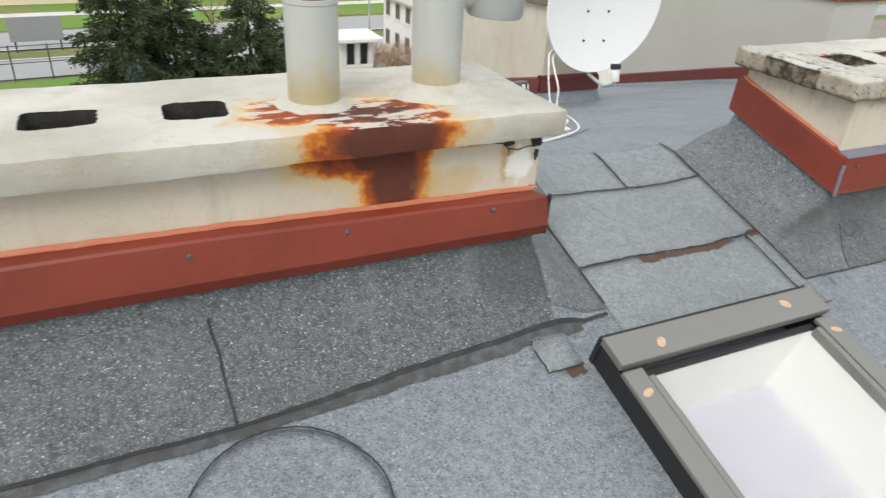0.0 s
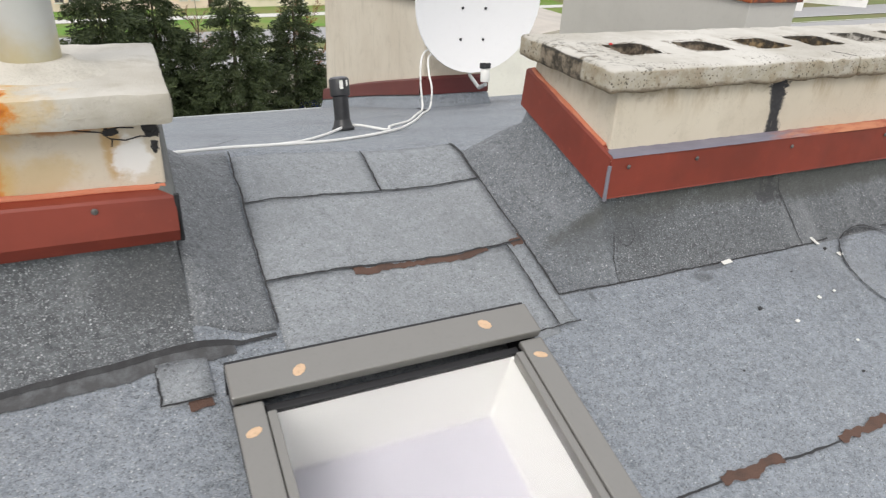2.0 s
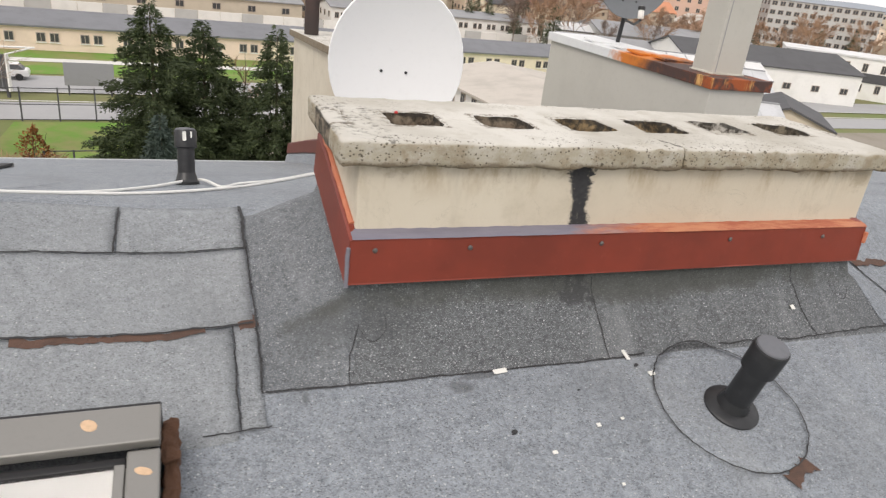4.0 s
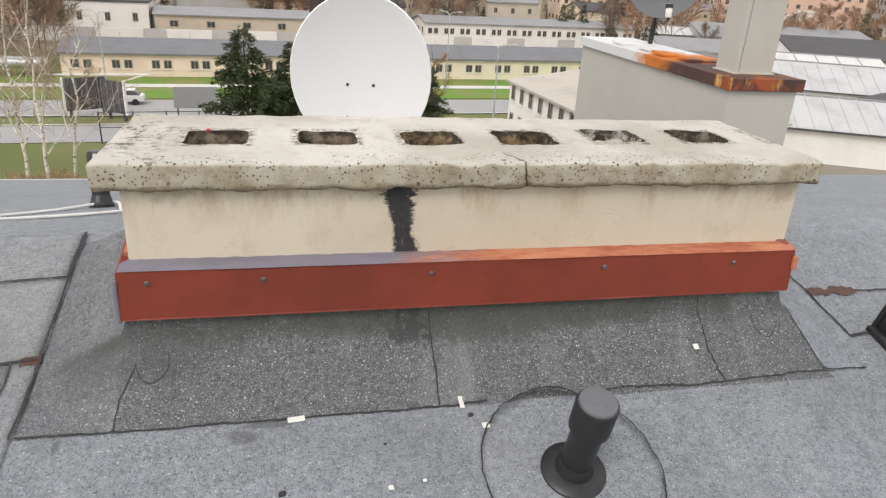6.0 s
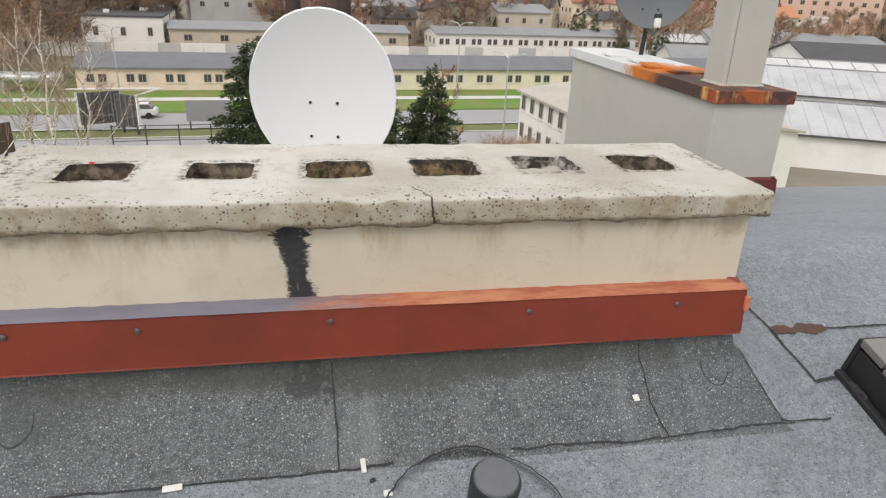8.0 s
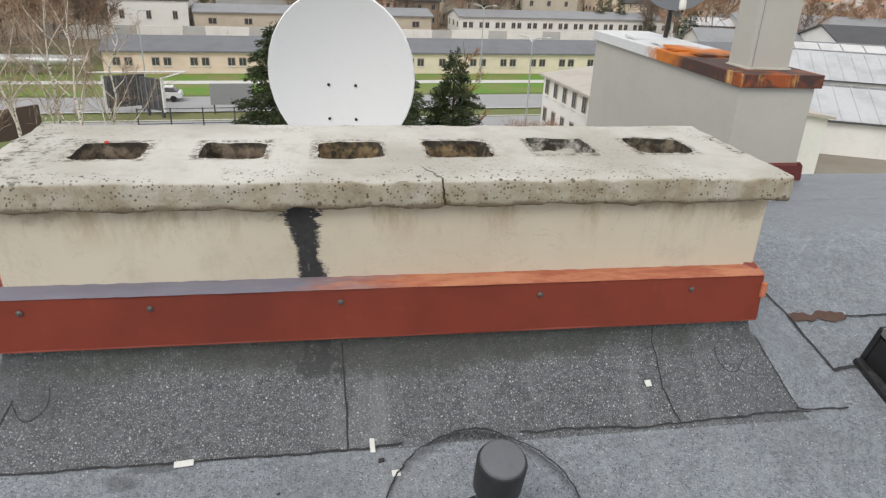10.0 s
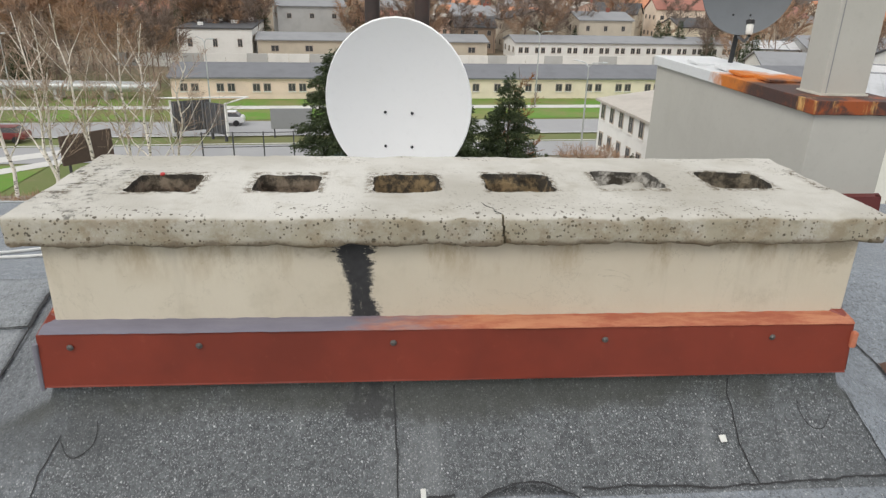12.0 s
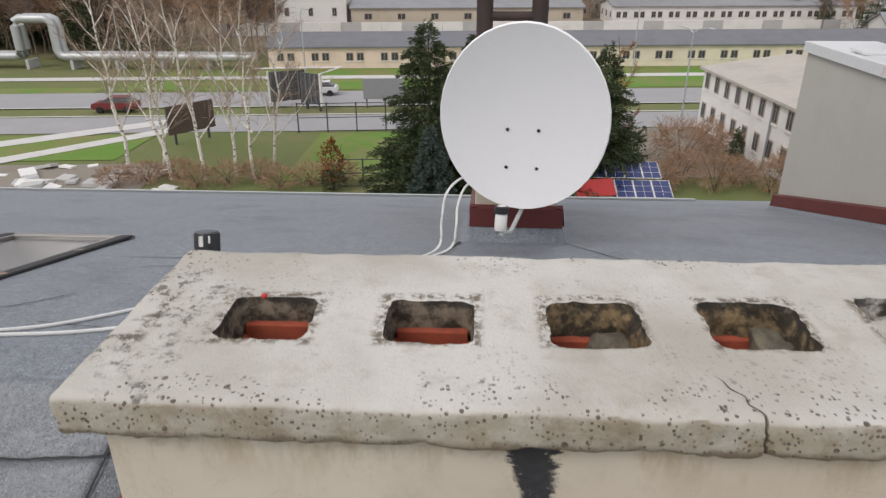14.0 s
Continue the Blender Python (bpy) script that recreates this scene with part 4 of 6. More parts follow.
def two_pipe_chimney():
    ch = thing("chimney", Matrix(), "cream rendered chimney streaked with rust below two steel flue pipes", "chimney", "roof chimneys")
    wall = part("wall", box(-3.26, 0.0, -0.2, -1.243, 0.42, 0.362, 0.006), PLASTER_RUST, ch, "cream plaster with a deep rust stain")
    cap = part("cap", rumpled_box(-3.32, -0.055, 0.355, -1.212, 0.445, 0.425, 0.016, 0.012, 0.004, 8), CONCRETE_RUST, ch, "painted concrete slab stained with rust", smooth=True)
    holes = [(-2.325, 0.175, 0.145, 0.115), (-2.055, 0.165, 0.135, 0.115), (-2.60, 0.18, 0.145, 0.115), (-2.88, 0.18, 0.145, 0.115)]
    carved(cap, [solid("cutter", ragged_prism(x, y, w, d, 0.3, 0.46, k * 2.3, 0.04)) for k, (x, y, w, d) in enumerate(holes)])
    carved(wall, [solid("cutter", box(x - 0.085, y - 0.075, -0.19, x + 0.085, y + 0.075, 0.5)) for x, y, w, d in holes])
    for x, y, w, d in holes:
        lining = part("flue", box(x - 0.084, y - 0.074, -0.18, x + 0.084, y + 0.074, 0.354), SOOT, ch, "black sooty flue")
        carved(lining, [solid("cutter", box(x - 0.07, y - 0.06, -0.15, x + 0.07, y + 0.06, 0.5))])
    for px, py, r, top in ((-1.787, 0.155, 0.060, 0.662), (-1.47, 0.17, 0.061, 0.95)):
        part("flue_pipe", lathe([(r, 0.40), (r, top - 0.012), (r + 0.002, top - 0.010), (r + 0.002, top), (r - 0.004, top), (r - 0.004, 0.5)], 36, m=pose(px, py, 0)), FLUE, ch, "zinc flue pipe with yellow rust runs", smooth=True)
    part("mortar_collar", lathe([(0.13, 0.418), (0.11, 0.432), (0.075, 0.442), (0.062, 0.455), (0.05, 0.455)], 26, m=pose(-1.46, 0.16, 0) @ Matrix.Diagonal((1.15, 0.9, 1, 1))), MORTAR, ch, "smeared pale mortar", smooth=True)
    part("mortar_collar", lathe([(0.10, 0.418), (0.085, 0.430), (0.065, 0.436), (0.05, 0.436)], 26, m=pose(-1.79, 0.155, 0)), MORTAR, ch, smooth=True)
    part("rain_cap", lathe([(0.05, 0.606), (0.066, 0.609), (0.072, 0.618), (0.072, 0.70), (0.06, 0.70)], 32, m=pose(-1.355, 0.16, 0, 0, 3)), ZINC, ch, "round zinc branch beside the pipe", smooth=True)
    part("rain_cap_neck", tube([(-1.43, 0.165, 0.66), (-1.37, 0.16, 0.66)], 0.03, 12), ZINC, ch, smooth=True)
    part("rust_ring", lathe([(0.0565, 0.640), (0.0565, 0.661), (0.045, 0.661), (0.045, 0.640)], 24, m=pose(-1.787, 0.155, 0)), RUSTY_SHEET, ch, "rusty inner sleeve of the flue")
    flashing(ch, -3.3, -0.045, -1.230, 0.46, 0.082, 0.205, 0.27, (-2.12, -1.775, -1.392), 0.024)
    sealant(ch, [(-3.2, -0.006, 0.217), (-2.2, -0.006, 0.218), (-2.1, -0.006, 0.217), (-1.245, -0.005, 0.200)], 0.008, SEAL)
    sealant(ch, [(-1.226, -0.04, 0.08), (-1.226, -0.045, 0.195)], 0.006, RUBBER)
    for steps in (((-1.46, 0.349), (-1.42, 0.344), (-1.39, 0.338), (-1.355, 0.333), (-1.34, 0.318), (-1.31, 0.312), (-1.28, 0.319), (-1.262, 0.316), (-1.245, 0.320)), ((-1.352, 0.334), (-1.32, 0.341), (-1.29, 0.338)), ((-1.335, 0.318), (-1.338, 0.300))):
        part("crack", tube([(x, -0.0005, z) for x, z in steps], 0.0016, 5), RUBBER, wall, "black crack in the plaster")
    part("hole", rumpled_box(-1.352, -0.003, 0.324, -1.318, 0.01, 0.342, 0.006, 0.004, 0.006, 60), RUBBER, ch, "black chip in the plaster")
    part("hole", rumpled_box(-1.276, -0.003, 0.312, -1.240, 0.02, 0.360, 0.006, 0.005, 0.008, 50), RUBBER, ch, "blackened broken corner")
    part("hole", rumpled_box(-1.262, -0.002, 0.278, -1.246, 0.01, 0.312, 0.006, 0.004, 0.006, 70), RUBBER, ch)
    return ch


def box_chimney(name, label, x0, x1, y0, y1, top, material, cap_material, cap_z, over, rim, fall=0.0):
    """A tall rendered block on the back slope with a felt curb, red flashing and a flat cap."""
    ch = thing(name, Matrix(), label, "chimney", "roof chimneys")
    base = bare_roof((x0 + x1) / 2, y1) - 0.1
    wall, slab = box(x0 + 0.03, y0 + 0.03, base, x1 - 0.03, y1 - 0.03, top, 0.006), box(x0 + 0.03 - over, y0 + 0.03 - over, top, x1 - 0.03 + over, y1 - 0.03 + over, cap_z, rim)
    for v in list(wall.verts) + list(slab.verts):
        if v.co.z > top - 0.1:
            v.co.z -= fall * (v.co.y - y0) / (y1 - y0)
    part("wall", wall, material, ch)
    part("cap", slab, cap_material, ch, "sheet metal cap" if cap_material is RUSTY_SHEET else "thin concrete slab")
    for p, q, along in (((x0, y0), (x1, y0), "x"), ((x1, y0), (x1, y1), "y"), ((x1, y1), (x0, y1), "x"), ((x0, y1), (x0, y0), "y")):
        bm = bmesh.new()
        d = Vector((q[0] - p[0], q[1] - p[1], 0)).normalized()
        out = Vector((d.y, -d.x, 0))
        cols = []
        for k in range(13):
            x, y = p[0] + (q[0] - p[0]) * k / 12, p[1] + (q[1] - p[1]) * k / 12
            z = bare_roof(x, y) + (0.095 if x0 < 1 else 0.035)
            cols.append([bm.verts.new(Vector((x, y, 0)) + out * o + Vector((0, 0, zz))) for o, zz in ((0.012, z), (0.002, z + 0.105), (-0.035, z + 0.12), (-0.035, z))])
        for a, b in zip(cols, cols[1:]):
            for i in range(3):
                bm.faces.new((a[i], b[i], b[i + 1], a[i + 1]))
        part("flashing", bm, RED_SHADED, ch)
    return ch


def skylight(m, label, hood=None):
    """A pivot roof window: origin at the middle of its upper edge, x across, -y down the slope, z off the roof."""
    sk = thing("roof_window", m, label, "skylight", "roof windows")
    W, L, H = 0.735, 1.19, 0.13
    h = W / 2
    part("hood", box(-h, -0.092, H - 0.022, h, 0.0, H + 0.004, 0.004), hood or FRAME, sk, "black weathered top hood" if hood else "grey metal top hood")
    part("hood_back", box(-h, -0.006, 0.0, h, 0.012, H - 0.004, 0.003), RUBBER, sk)
    for s in (-1, 1):
        x0, x1 = sorted((s * h, s * (h - 0.062)))
        part("side_cover", box(x0, -L, H - 0.030, x1, -0.098, H - 0.012, 0.005), hood or FRAME, sk, "black weathered side cover" if hood else "grey metal side cover")
        a0, a1 = sorted((s * (h - 0.004), s * (h - 0.02)))
        part("side_kerb", box(a0, -L, -0.03, a1, -0.006, H - 0.032, 0.003), RUBBER, sk)
        b0, b1 = sorted((s * (h - 0.064), s * (h - 0.084)))
        part("sash", box(b0, -L + 0.05, H - 0.05, b1, -0.125, H - 0.016, 0.003), FRAME, sk)
        e0, e1 = sorted((s * (h + 0.006), s * (h + 0.03)))
        part("lead_apron", box(e0, -L, -0.012, e1, 0.0, 0.016, 0.004), RUBBER, sk)
    part("sash", box(-h + 0.064, -0.117, H - 0.048, h - 0.064, -0.098, H - 0.032, 0.003), RUBBER, sk)
    part("sash", box(-h + 0.064, -L + 0.03, H - 0.05, h - 0.064, -L + 0.06, H - 0.016, 0.003), FRAME, sk)
    part("bottom_cover", box(-h, -L - 0.02, H - 0.04, h, -L + 0.03, H - 0.014, 0.004), FRAME, sk)
    pane = part("pane", box(-h + 0.082, -L + 0.055, H - 0.040, h - 0.082, -0.116, H - 0.036), GLASS, sk, "clear glass pane")
    pane.visible_shadow = False
    i0, o0 = h - 0.0825, h - 0.06
    part("reveal", box(-o0, -L + 0.03, -0.17, -i0, -0.1, H - 0.045), REVEAL, sk, "white window reveal")
    part("reveal", box(i0, -L + 0.03, -0.17, o0, -0.1, H - 0.045), REVEAL, sk)
    part("reveal", box(-i0, -0.115, -0.17, i0, -0.1, H - 0.049), REVEAL, sk)
    part("reveal", box(-i0, -L + 0.03, -0.17, i0, -L + 0.052, H - 0.055), REVEAL, sk)
    part("reveal_floor", box(-o0, -L + 0.03, -0.21, o0, -0.1, -0.17), LAVENDER, sk, "pale lilac floor below")
    for x, y, z in ((-0.22, -0.055, H + 0.004), (0.235, -0.04, H + 0.004), (-h + 0.03, -0.17, H - 0.012), (h - 0.03, -0.15, H - 0.012), (h - 0.03, -0.60, H - 0.012), (-h + 0.03, -0.72, H - 0.012)):
        part("glue_dab", lathe([(0.013, -0.001), (0.011, 0.0015), (0.004, 0.0025)], 9, m=pose(x, y, z, 0, 0, 200 * x) @ Matrix.Diagonal((0.6 + 0.5 * abs(math.sin(40 * y)), 1.5, 1, 1))), FOAM, sk, "orange dab of old glue")
    for k in range(9):
        y = -0.03 - 0.09 * k
        part("moss", rumpled_box(h + 0.002, y - 0.06, -0.01, h + 0.030 - 0.001 * k, y + 0.05, (0.06 if k == 0 else 0.03) + 0.04 * noise.noise(Vector((k * 3.1, 0, 0))), 0.010, 0.008, 0.012, 34), MOSS, sk, "dry brown moss along the kerb")
    part("tar_smear", rumpled_box(-h - 0.03, -0.12, -0.010, -h - 0.004, -0.03, 0.018, 0.012, 0.008, 0.008, 26), TAR, sk, "black tar smear at the corner")
    return sk


def vent(x, y, height, r, lean, label, paint=False):
    m = Matrix.Translation((x, y, roof_z(x, y))) @ pose(0, 0, 0, lean)
    wide = 1.45 if paint else 2.1
    v = thing("vent_pipe", m, label, "vent pipe", "roof vents")
    part("base_flange", lathe([(r * wide, 0.002), (r * wide, 0.012), (r * wide * 0.9, 0.018), (r * 1.25, 0.022), (r * 1.02, 0.05), (r * 0.9, 0.05)], 32), BLACK_PLASTIC, v, smooth=True)
    part("pipe", lathe([(r, 0.0), (r, height * 0.75), (r * 0.9, height * 0.75)], 32), BLACK_PLASTIC, v, smooth=True)
    part("cap", lathe([(r * 1.02, height * 0.66), (r * 1.28, height * 0.68), (r * 1.30, height * 0.98), (r * 1.24, height * 0.998), (r * 1.15, height)], 32), BLACK_PLASTIC, v, smooth=True)
    part("cap_top", lathe([(r * 1.16, height * 0.99), (r * 1.16, height + 0.003), (r * 1.10, height + 0.006), (r * 0.5, height + 0.010)], 32), VENT_TOP, v, "lighter grey cap top", smooth=True)
    if paint:
        part("paint_splash", box(-0.012, -r * 1.33, height * 0.80, 0.004, -r * 1.29, height * 0.97, 0.004), WHITE_PLASTIC, v, "white paint splash")
        part("paint_splash", box(0.02, -r * 1.20, height * 0.85, 0.028, -r * 1.08, height * 0.97, 0.003), WHITE_PLASTIC, v)
    return v


def dish_mesh(w, h, depth, thick, n=40, m=14):
    """An oval offset reflector; front is -y, x across, z up, centre at the origin."""
    bm = bmesh.new()
    layers = []
    for layer in (0, 1):
        rings = [[bm.verts.new((0, depth * (layer * 0 + 1) * 1.0 + layer * thick, 0))]]
        for j in range(1, m + 1):
            r = j / m
            rings.append([bm.verts.new((w / 2 * r * math.cos(2 * math.pi * i / n), depth * (1 - r * r) + layer * thick, h / 2 * r * math.sin(2 * math.pi * i / n))) for i in range(n)])
        layers.append(rings)
        for i in range(n):
            bm.faces.new((rings[0][0], rings[1][i], rings[1][(i + 1) % n]))
        for a, b in zip(rings[1:], rings[2:]):
            for i in range(n):
                bm.faces.new((a[i], a[(i + 1) % n], b[(i + 1) % n], b[i]))
    lip = [bm.verts.new((v.co.x * 1.012, v.co.y + 0.014, v.co.z * 1.012)) for v in layers[0][-1]]
    for i in range(n):
        j = (i + 1) % n
        bm.faces.new((layers[0][-1][i], layers[0][-1][j], lip[j], lip[i]))
        bm.faces.new((lip[i], lip[j], layers[1][-1][j], layers[1][-1][i]))
    return bm


def satellite_dish(m, w, h, material, label, holder=None):
    d = thing("satellite_dish", m, label, "satellite dish", "roof dishes")
    depth = 0.075
    refl = part("reflector", dish_mesh(w, h, depth, 0.004), material, d, smooth=True)
    k = w / 0.82
    for x, z in ((-0.085, -0.065), (0.07, -0.065), (-0.085, -0.262), (0.07, -0.262)):
        q = (2 * x * k / w) ** 2 + (2 * z * k / h) ** 2
        part("bolt", lathe([(0.009, 0), (0.009, 0.003), (0.006, 0.007)], 10, m=pose(x * k, depth * (1 - q) - 0.001, z * k, 90)), BLACK_PLASTIC, refl)
    part("feed_arm", tube([(0, 0.09, -h * 0.40), (0.0, 0.03, -h * 0.53), (-0.02, -0.25, -h * 0.50), (-0.04, -0.42, -h * 0.40)], 0.012, 8), ZINC if material is WHITE_DISH else BLACK_PLASTIC, d)
    lnb = part("receiver", lathe([(0.026, 0), (0.030, 0.01), (0.030, 0.075), (0.022, 0.085), (0.022, 0.12), (0.012, 0.125)], 18, m=pose(-0.045, -0.42, -h * 0.385, -20) @ Matrix.Scale(0.95, 4)), WHITE_PLASTIC, d, "white receiver head", smooth=True)
    part("receiver_collar", lathe([(0.034, 0.085), (0.036, 0.09), (0.036, 0.115), (0.030, 0.12)], 18, m=pose(-0.045, -0.42, -h * 0.385, -20) @ Matrix.Scale(0.95, 4)), BLACK_PLASTIC, lnb)
    part("mount", box(-0.06, depth, -0.2, 0.06, depth + 0.09, 0.02, 0.006), ZINC, d)
    if holder:
        part("mast", tube(holder, 0.022, 12), BLACK_PLASTIC if material is GREY_DISH else ZINC, d)
    return d


SOOTY_PIPE = plain("sooty_brown_pipe", (0.042, 0.030, 0.027), 0.7, 0, 0.4, 6, 0.15, 0.004, (0.09, 0.045, 0.035))
PAINT_RED = plain("red_plastic", (0.55, 0.03, 0.03), 0.4)
six_flue_chimney()
two_pipe_chimney()
chimney_cream = box_chimney("chimney", "tall cream rendered chimney with red flashing behind the dish", 0.55, 1.07, 2.80, 5.42, 0.15, PLASTER, CONCRETE, 0.21, 0.04, 0.006, 0.17)
part("cross_piece", tube([(0.62, 4.6, 0.50), (1.03, 4.6, 0.50)], 0.035, 12), SOOTY_PIPE, chimney_cream, "rusty pipe joining the flues", smooth=True)
for px in (0.62, 1.03):
    part("pot", lathe([(0.062, 0.10), (0.062, 1.25), (0.054, 1.25), (0.054, 0.9)], 20, m=pose(px, 4.6, 0)), SOOTY_PIPE, chimney_cream, "dark brown flue pipe", smooth=True)
chimney_grey = box_chimney("chimney", "broad grey rendered chimney with a rusting sheet metal cap", 3.40, 4.00, 2.74, 5.50, 0.135, GREY_RENDER, RUSTY_SHEET, 0.222, 0.03, 0.004)
part("shaft", box(3.57, 2.97, 0.22, 3.88, 3.22, 2.4, 0.006), GREY_RENDER, chimney_grey, "tall square grey shaft")
part("shaft_joint", box(3.60, 2.966, 0.22, 3.604, 2.974, 2.4), ROOFS["grey"], chimney_grey)
part("shaft_foot", rumpled_box(3.555, 2.955, 0.215, 3.895, 3.235, 0.235, 0.02, 0.006, 0.004, 20), MORTAR, chimney_grey, "pale mortar bead round the shaft", smooth=True)
for x, y, w in ((3.62, 4.75, 0.16), (3.70, 4.3, 0.2), (3.62, 3.95, 0.16), (3.72, 3.65, 0.2)):
    part("loose_plate", box(-w, -0.1, 0, w, 0.1, 0.02, 0.003, m=pose(x, y, 0.223, 4, 3, 25 * w)), RUSTY_SHEET, chimney_grey)


a_front = math.degrees(math.atan(PITCH))
skylight(pose(-0.823, -0.270, bare_roof(-0.7, -0.27) - 0.003, a_front), "grey metal roof window with clear glass over a white reveal")
skylight(pose(2.605, 0.03, bare_roof(2.6, 0.03), a_front), "grey metal roof window beyond the six-flue chimney")
skylight(pose(-1.695, 1.46, bare_roof(-1.7, 1.46) - 0.105, math.degrees(math.atan(0.25)), 0, 180), "weathered roof window with a blackened frame on the back slope", RUBBER)
vent(1.062, -0.361, 0.258, 0.038, a_front, "black plastic vent pipe with a round cap on the felt")
vent(-0.407, 1.447, 0.235, 0.036, -16, "black plastic vent pipe with a paint splash, behind the ridge", True)
satellite_dish(pose(0.805, 2.50, 0.205, 8, 0, -9.5), 0.82, 0.945, WHITE_DISH, "white oval satellite dish fixed before the cream chimney", [(0, 0.12, -0.1), (0, 0.2, -0.15), (0, 0.33, -0.15)])
satellite_dish(pose(3.80, 4.6, 0.88, 8, 0, -12), 0.75, 0.80, GREY_DISH, "grey satellite dish on a short mast over the rusty cap", [(0, 0.12, -0.1), (0, 0.1, -0.45), (-0.01, 0.08, -0.66)])


def cable(points, label):
    pts = []
    for k in range(len(points) - 1):
        p = [Vector(points[min(max(k + o, 0), len(points) - 1)]) for o in (-1, 0, 1, 2)]
        for s in range(8):
            t = s / 8
            pts.append(0.5 * (2 * p[1] + (p[2] - p[0]) * t + (2 * p[0] - 5 * p[1] + 4 * p[2] - p[3]) * t * t + (3 * p[1] - p[0] - 3 * p[2] + p[3]) * t ** 3))
    pts.append(Vector(points[-1]))
    return tagged(part("cable", tube(pts, 0.0065, 8), CABLE, None, smooth=True), label, "cable", "dish cables")


def on_roof(x, y, up=0.006):
    return (x, y, roof_z(x, y) + up)


cable([on_roof(-1.5, 0.66), on_roof(-1.06, 0.82), on_roof(-0.76, 0.98), on_roof(-0.55, 1.25), on_roof(-0.36, 1.46, 0.02), on_roof(-0.27, 1.24), on_roof(-0.19, 1.40), on_roof(-0.02, 1.60), on_roof(0.20, 2.02), (0.39, 2.38, -0.42), (0.41, 2.47, -0.30), (0.43, 2.53, -0.18), (0.50, 2.64, -0.13), (0.62, 2.74, -0.12)], "white coaxial cable lying slack over the felt")
cable([on_roof(-1.5, 0.62), on_roof(-1.1, 0.77), on_roof(-0.81, 0.87), on_roof(-0.56, 0.98), on_roof(-0.25, 1.19), on_roof(0.0, 1.57), on_roof(0.25, 2.05), on_roof(0.45, 2.40, 0.02), (0.485, 2.46, -0.33), (0.49, 2.53, -0.24), (0.53, 2.64, -0.17), (0.62, 2.74, -0.15)], "white coaxial cable lying slack over the felt")

# lapped sheets between the chimneys, and the tarred joints
SKEW = 0.086
sheet(-1.035, -0.603, 0.405, 0.64, 0.007, 1, 0.0, SKEW)
sheet(-0.595, -0.238, 0.408, 0.64, 0.007, 2, 0.0, SKEW)
sheet(-1.04, -0.235, 0.092, 0.400, 0.007, 3, 0.02, SKEW)
sheet(-1.04, -0.295, -0.262, 0.085, 0.006, 4, 0.0, SKEW)
sheet(-0.288, -0.23, -0.245, 0.085, 0.006, 5)
sheet(-1.235, -1.045, -0.130, 0.62, 0.008, 6, material=FELT_DARK)
sheet(-1.325, -1.215, -0.285, -0.185, 0.007, 7)
seam([(-1.04, 0.334), (-0.6, 0.372), (-0.235, 0.405)], 0.008, 0.010)
seam([(-0.6, 0.372), (-0.6, 0.60)], 0.009, 0.010)
seam([(-0.232, 0.40), (-0.238, 0.64)], 0.016, 0.010)
seam([(-1.04, 0.020), (-0.6, 0.057), (-0.235, 0.090)], 0.010, 0.010)
seam([(-0.80, 0.029), (-0.55, 0.050), (-0.36, 0.069)], 0.023, 0.0080, 1.0, BARE, "bare_strip")
seam([(-0.275, 0.085), (-0.225, 0.095)], 0.035, 0.0065, 0.6, BARE, "bare_strip")
seam([(-1.04, -0.12), (-1.04, 0.1), (-1.035, 0.62)], 0.008, 0.010)
seam([(-0.29, -0.25), (-0.292, 0.08)], 0.006, 0.009)
seam([(-0.375, -0.255), (-0.22, -0.247)], 0.006, 0.009)
seam([(-0.23, -0.15), (-0.228, 0.1), (-0.232, 0.4), (-0.235, 0.6)], 0.009, 0.008)
seam([(-0.225, -0.145), (0.1, -0.150), (0.41, -0.150), (0.775, -0.147)], 0.009)
seam([(0.775, -0.147), (0.90, -0.14)], 0.008)
seam([(1.19, -0.135), (1.6, -0.14), (1.98, -0.125)], 0.006)
seam([(0.772, -0.147), (0.770, -0.08), (0.768, 0.02)], 0.006)
seam([(1.61, -0.14), (1.58, -0.07), (1.57, 0.02)], 0.006)
seam([(1.95, -0.12), (1.90, -0.03), (1.88, 0.03)], 0.006)
seam([(1.94, -0.118), (2.09, -0.122)], 0.009)
seam([(2.13, 0.0), (2.115, 0.2), (2.08, 0.45), (2.06, 0.62)], 0.012)
seam([(2.13, 0.0), (2.20, 0.012), (2.24, -0.01)], 0.018)
seam([(2.11, 0.205), (2.35, 0.2), (2.9, 0.195)], 0.012)
seam([(2.12, 0.205), (2.30, 0.2)], 0.035, 0.0055, 1.0, BARE, "bare_strip")
seam([(-1.05, -0.15), (-1.25, -0.165), (-1.65, -0.185), (-2.08, -0.215), (-2.4, -0.22), (-3.3, -0.23)], 0.018, 0.007, 0.18)
seam([(-1.15, -0.168), (-1.25, -0.180), (-1.65, -0.202), (-2.08, -0.228), (-2.4, -0.236), (-3.3, -0.246)], 0.026, 0.0055, 0.35, SMEAR, "tar_smear")
seam([(-2.08, -0.215), (-2.09, -0.1), (-2.10, -0.04)], 0.010)
seam([(-1.322, -0.19), (-1.325, -0.285), (-1.215, -0.285)], 0.008, 0.010)
seam([(-1.27, -0.29), (-1.22, -0.285)], 0.04, 0.005, 0.6, BARE, "bare_strip")
seam([(-0.43, -0.772), (-0.1, -0.768), (0.2, -0.775), (0.45, -0.76), (0.9, -0.765), (3.0, -0.76)], 0.010)
seam([(-0.15, -0.768), (0.05, -0.768)], 0.024, 0.0055, 1.0, BARE, "bare_strip")
seam([(0.25, -0.768), (0.45, -0.760)], 0.026, 0.0055, 1.0, BARE, "bare_strip")
